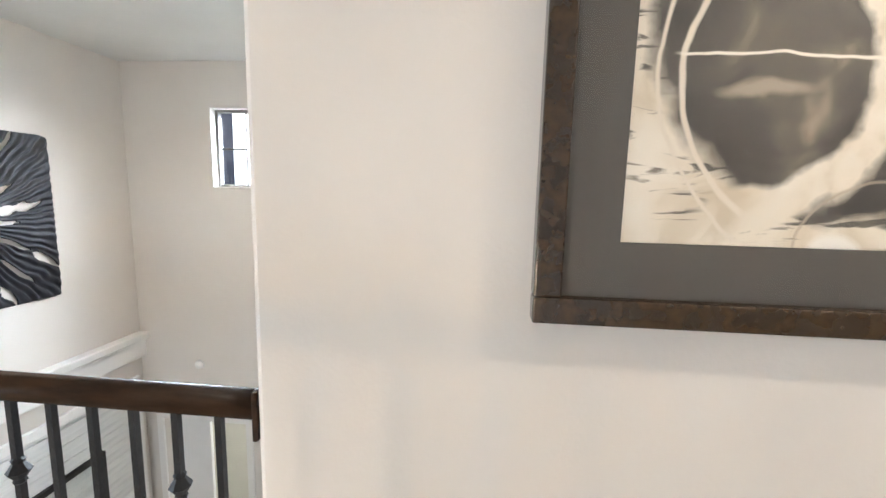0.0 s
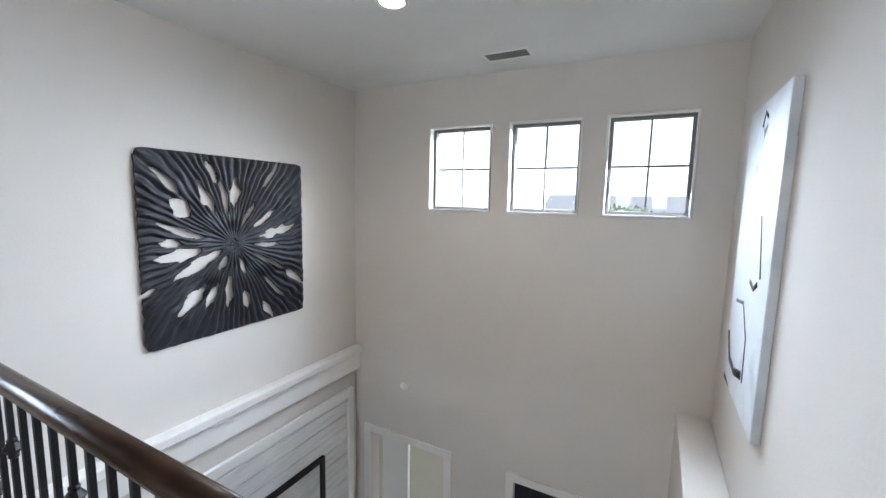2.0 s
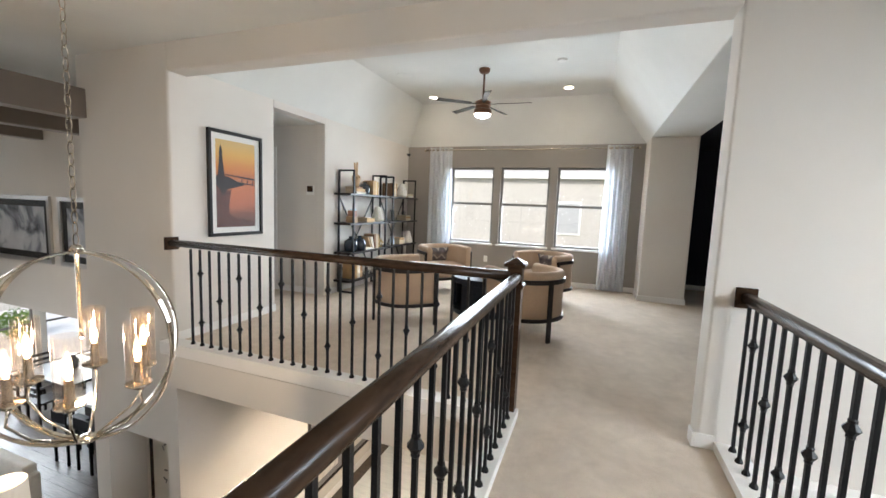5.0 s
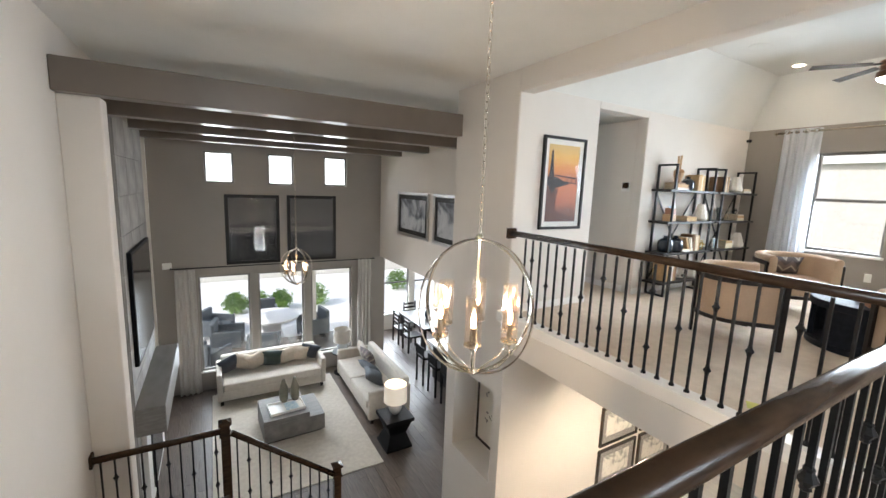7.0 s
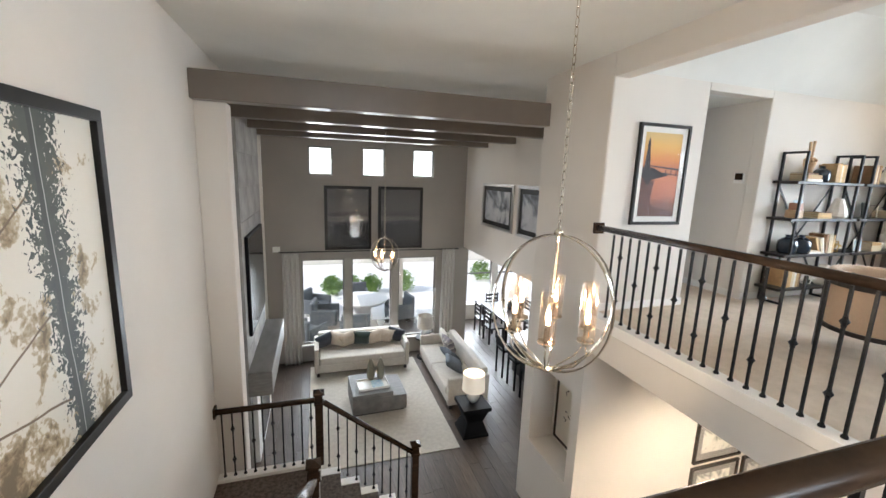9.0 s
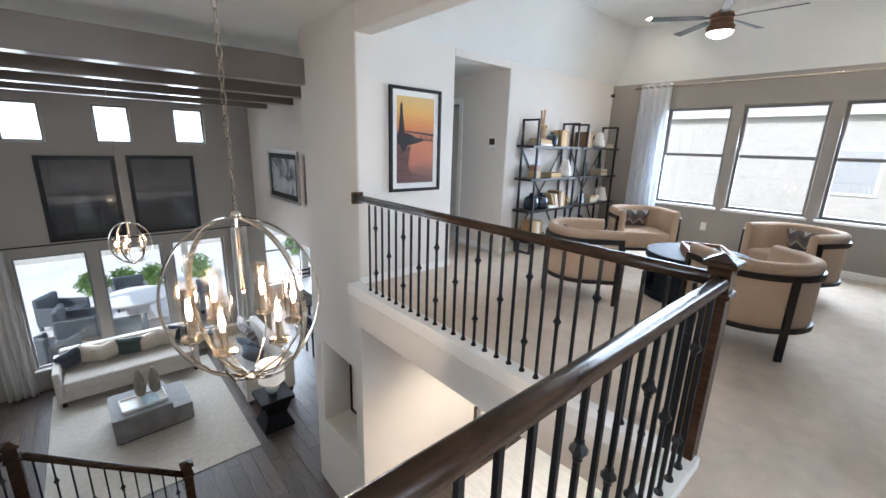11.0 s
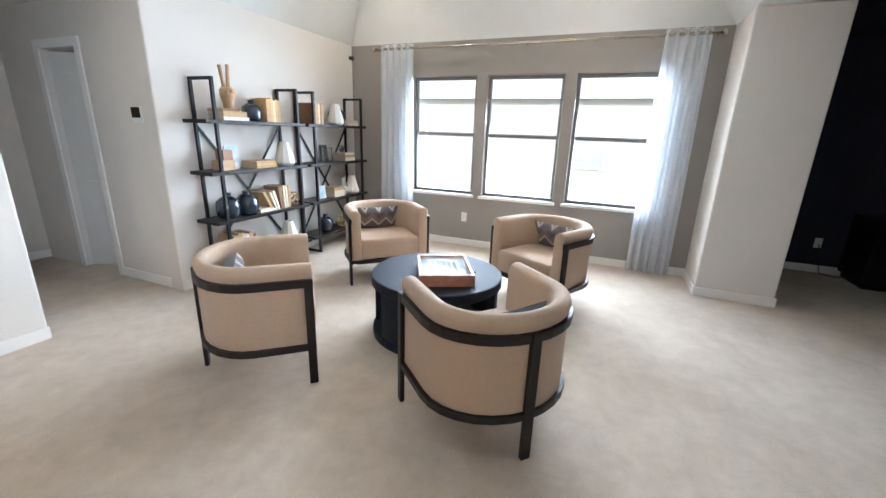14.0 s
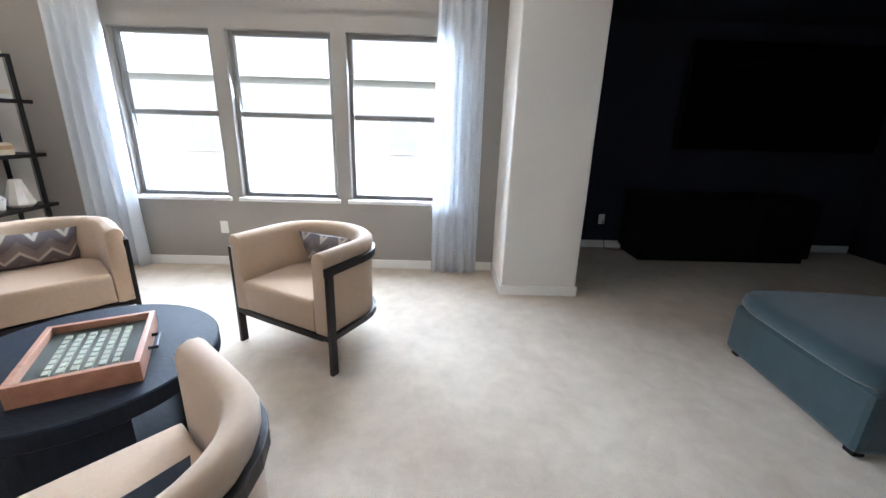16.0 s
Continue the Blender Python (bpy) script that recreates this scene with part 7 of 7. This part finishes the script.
house(pose(-18.5, -3.5, GROUND - 0.05, 0, 0, 90), 13, 9, 6.1, 9.2, "pale brick neighbour house with a grey shingle roof", ((-4, 4.4, 1.0, 1.3), (2.6, 4.4, 0.9, 1.2), (-3, 1.4, 1.4, 1.5), (2, 1.4, 1.4, 1.5)))
house(pose(-20, 8.5, GROUND - 0.05, 0, 0, 70), 8, 10, 5.2, 9.8, "pale brick gabled neighbour house", ((-2, 4.0, 1.0, 1.3), (2, 4.0, 1.0, 1.3)))
house(pose(-3.5, 38, GROUND - 0.05, 0, 0, 0), 15, 10, 3.0, 5.5, "pale low house across the street", ((-5, 1.6, 1.1, 1.3), (0, 1.6, 1.1, 1.3), (5, 1.6, 1.1, 1.3)))
FENCE = material("pale_cedar_fence", (0.66, 0.62, 0.56), 0.9, colour2=(0.74, 0.70, 0.64), scale=6, stretch=(6, 1, 0.6))
fen = thing("garden_fence", "tall pale cedar fence behind the patio", "fence")
bm = bmesh.new()
box(bm, 0.004, 0.146, 0, 0.02, 0, 1.9)
me = bpy.data.meshes.new("board")
bm.to_mesh(me)
bm.free()
me.materials.append(FENCE)
for k in range(130):
    ob = new("board", me)
    ob.location = (-14.0 + 0.15 * k, -21.0, GROUND - 0.05)
    ob.parent = fen
part("rail", block(-14.0, 5.5, -21.05, -21.0, GROUND + 0.4, GROUND + 0.5), FENCE, fen)
part("rail", block(-14.0, 5.5, -21.05, -21.0, GROUND + 1.3, GROUND + 1.4), FENCE, fen)

LEAF = material("green_leaves", (0.12, 0.24, 0.04), 0.6, colour2=(0.26, 0.40, 0.09), scale=3)


def leaf_cloud(bm, centre, r, count, rnd, size=0.05, flat=0.8):
    """Many small leaves scattered in an uneven clump."""
    for _ in range(count):
        d = Vector((rnd.gauss(0, 1), rnd.gauss(0, 1), rnd.gauss(0, 1))).normalized()
        q = r * (0.45 + 0.6 * rnd.random()) * (1 + 0.35 * noise.noise(d * 2.3 + Vector(centre)))
        p = Vector(centre) + Vector((d.x * q, d.y * q, d.z * q * flat))
        u = Vector((rnd.gauss(0, 1), rnd.gauss(0, 1), rnd.gauss(0, 1))).normalized()
        w = u.orthogonal().normalized()
        s = size * (0.6 + rnd.random())
        bm.faces.new([bm.verts.new(p + e) for e in (u * s, w * s * 0.45, -u * s, -w * s * 0.45)])


rnd = random.Random(11)
for x, y, r in ((-1.5, -15.6, 0.40), (-2.25, -15.7, 0.38), (-3.0, -15.6, 0.40), (-4.3, -15.6, 0.46), (-8.2, -16.7, 0.50), (-13.5, 0.6, 0.5)):
    sh = thing("shrub", "rounded green garden shrub in the bed", "shrub", pose(x, y, GROUND if y < -5 else GROUND - 0.06), group="garden shrubs")
    bm = bmesh.new()
    leaf_cloud(bm, (0, 0, r * 0.9), r, 900, rnd, 0.06, 0.9)
    part("leaves", bm, LEAF, sh)
    bm = bmesh.new()
    lathe(bm, [(0.04, 0), (0.03, r * 0.9)], 6)
    part("stem", bm, ESPRESSO, sh)
BARK = material("grey_bark", (0.10, 0.08, 0.06), 0.95, colour2=(0.17, 0.14, 0.11), scale=12, stretch=(3, 3, 0.6), bump=0.6, bump_scale=30)
for x, y in ((-1.9, 15.0), (-11.5, -30.0)):
    tr = thing("tree", "leafy green garden tree", "tree", pose(x, y, GROUND - 0.06), group="garden trees")
    bm = bmesh.new()
    tube(bm, [(0, 0, 0), (0.05, 0.03, 1.4), (0, 0.08, 2.8), (0.1, 0.05, 4.0)], 0.11, 8)
    for a in range(5):
        d = Vector((math.cos(a * 1.3), math.sin(a * 1.3), 0.9))
        tube(bm, [Vector((0, 0.05, 2.2 + 0.3 * a)), Vector((0, 0.05, 2.2 + 0.3 * a)) + d * 0.7, Vector((0, 0.05, 2.3 + 0.3 * a)) + d * 1.3], 0.04, 6)
    part("trunk", bm, BARK, tr, smooth=True)
    bm = bmesh.new()
    for a in range(9):
        c = (rnd.uniform(-1.1, 1.1), rnd.uniform(-1.1, 1.1), rnd.uniform(3.0, 5.0))
        leaf_cloud(bm, c, rnd.uniform(0.6, 1.0), 420, rnd, 0.09)
    part("crown", bm, LEAF, tr)

# covered patio
structure("trim_patio_roof", block(-8.0, 1.0, -12.4, -9.8, -0.22, -0.05), CONCRETE, "pale roof over the patio", 0.01)
for x in (-7.8, -3.5, 0.8):
    post = thing("porch_post", "square tan wooden post of the covered patio", "post", pose(x, -12.25, GROUND), "porch posts")
    part("shaft", block(-0.075, 0.075, -0.075, 0.075, 0.0, -0.22 - GROUND), FENCE, post, bevel=0.006)
    part("base", block(-0.10, 0.10, -0.10, 0.10, 0.0, 0.14), CONCRETE, post, bevel=0.006)

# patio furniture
# glowing walls added far off, so the sky in the windows burns out white
SKYGLOW = glowing("sky_backdrop_glow", (0.93, 0.97, 1.0), 1.2)
structure("backdrop_street", block(-90, 70, 75, 76, GROUND, 45), SKYGLOW, "glowing backdrop wall for the overexposed sky beyond the street")
structure("backdrop_garden", block(-90, 70, -76, -75, GROUND, 45), SKYGLOW, "glowing backdrop wall for the overexposed sky beyond the garden")
structure("backdrop_side", block(-91, -90, -75, 75, GROUND, 45), SKYGLOW, "glowing backdrop wall for the overexposed sky beyond the houses")
# pale slab added over the lawn to imitate overexposed ground outside the foyer
structure("pale_street_slab", block(-60, 60, 12, 33, GROUND - 0.06, GROUND - 0.02), CONCRETE, "pale slab added over the lawn to whiten the foyer window view")
pt = thing("patio_table", "round pale stone patio fire table", "table", pose(-2.35, -12.6, GROUND))
bm = bmesh.new()
lathe(bm, [(0.30, 0), (0.34, 0.05), (0.26, 0.3), (0.30, 0.6), (0.75, 0.64), (0.78, 0.67), (0.78, 0.72)], 32)
part("body", bm, CONCRETE, pt)
PATIOGREY = material("grey_patio_wicker", (0.06, 0.07, 0.08), 0.7, colour2=(0.10, 0.115, 0.13), scale=60, bump=0.4, bump_scale=150)


def patio_chair():
    c = thing("patio_chair", "dark grey wicker patio armchair", "chair", group="patio chairs")
    part("seat", block(-0.34, 0.34, -0.34, 0.36, 0.12, 0.42), PATIOGREY, c, bevel=0.03)
    part("backrest", block(-0.36, 0.36, -0.42, -0.30, 0.12, 0.82), PATIOGREY, c, bevel=0.04)
    for x in (-0.40, 0.32):
        part("arm", block(x, x + 0.08, -0.38, 0.36, 0.12, 0.60), PATIOGREY, c, bevel=0.02)
    for x in (-0.34, 0.34):
        for y in (-0.34, 0.32):
            part("foot", block(x - 0.03, x + 0.03, y - 0.03, y + 0.03, 0, 0.14), PATIOGREY, c)
    return c


pc = patio_chair()
for k, (x, y, r) in enumerate(((-1.2, -12.3, 80), (-2.0, -11.2, 170), (-3.5, -12.4, -80), (-2.3, -13.9, 0), (-0.9, -13.4, 60), (-0.7, -11.0, 140))):
    if k:
        copy_thing(pc, pose(x, y, GROUND, 0, 0, r))
    else:
        pc.matrix_world = pose(x, y, GROUND, 0, 0, r)
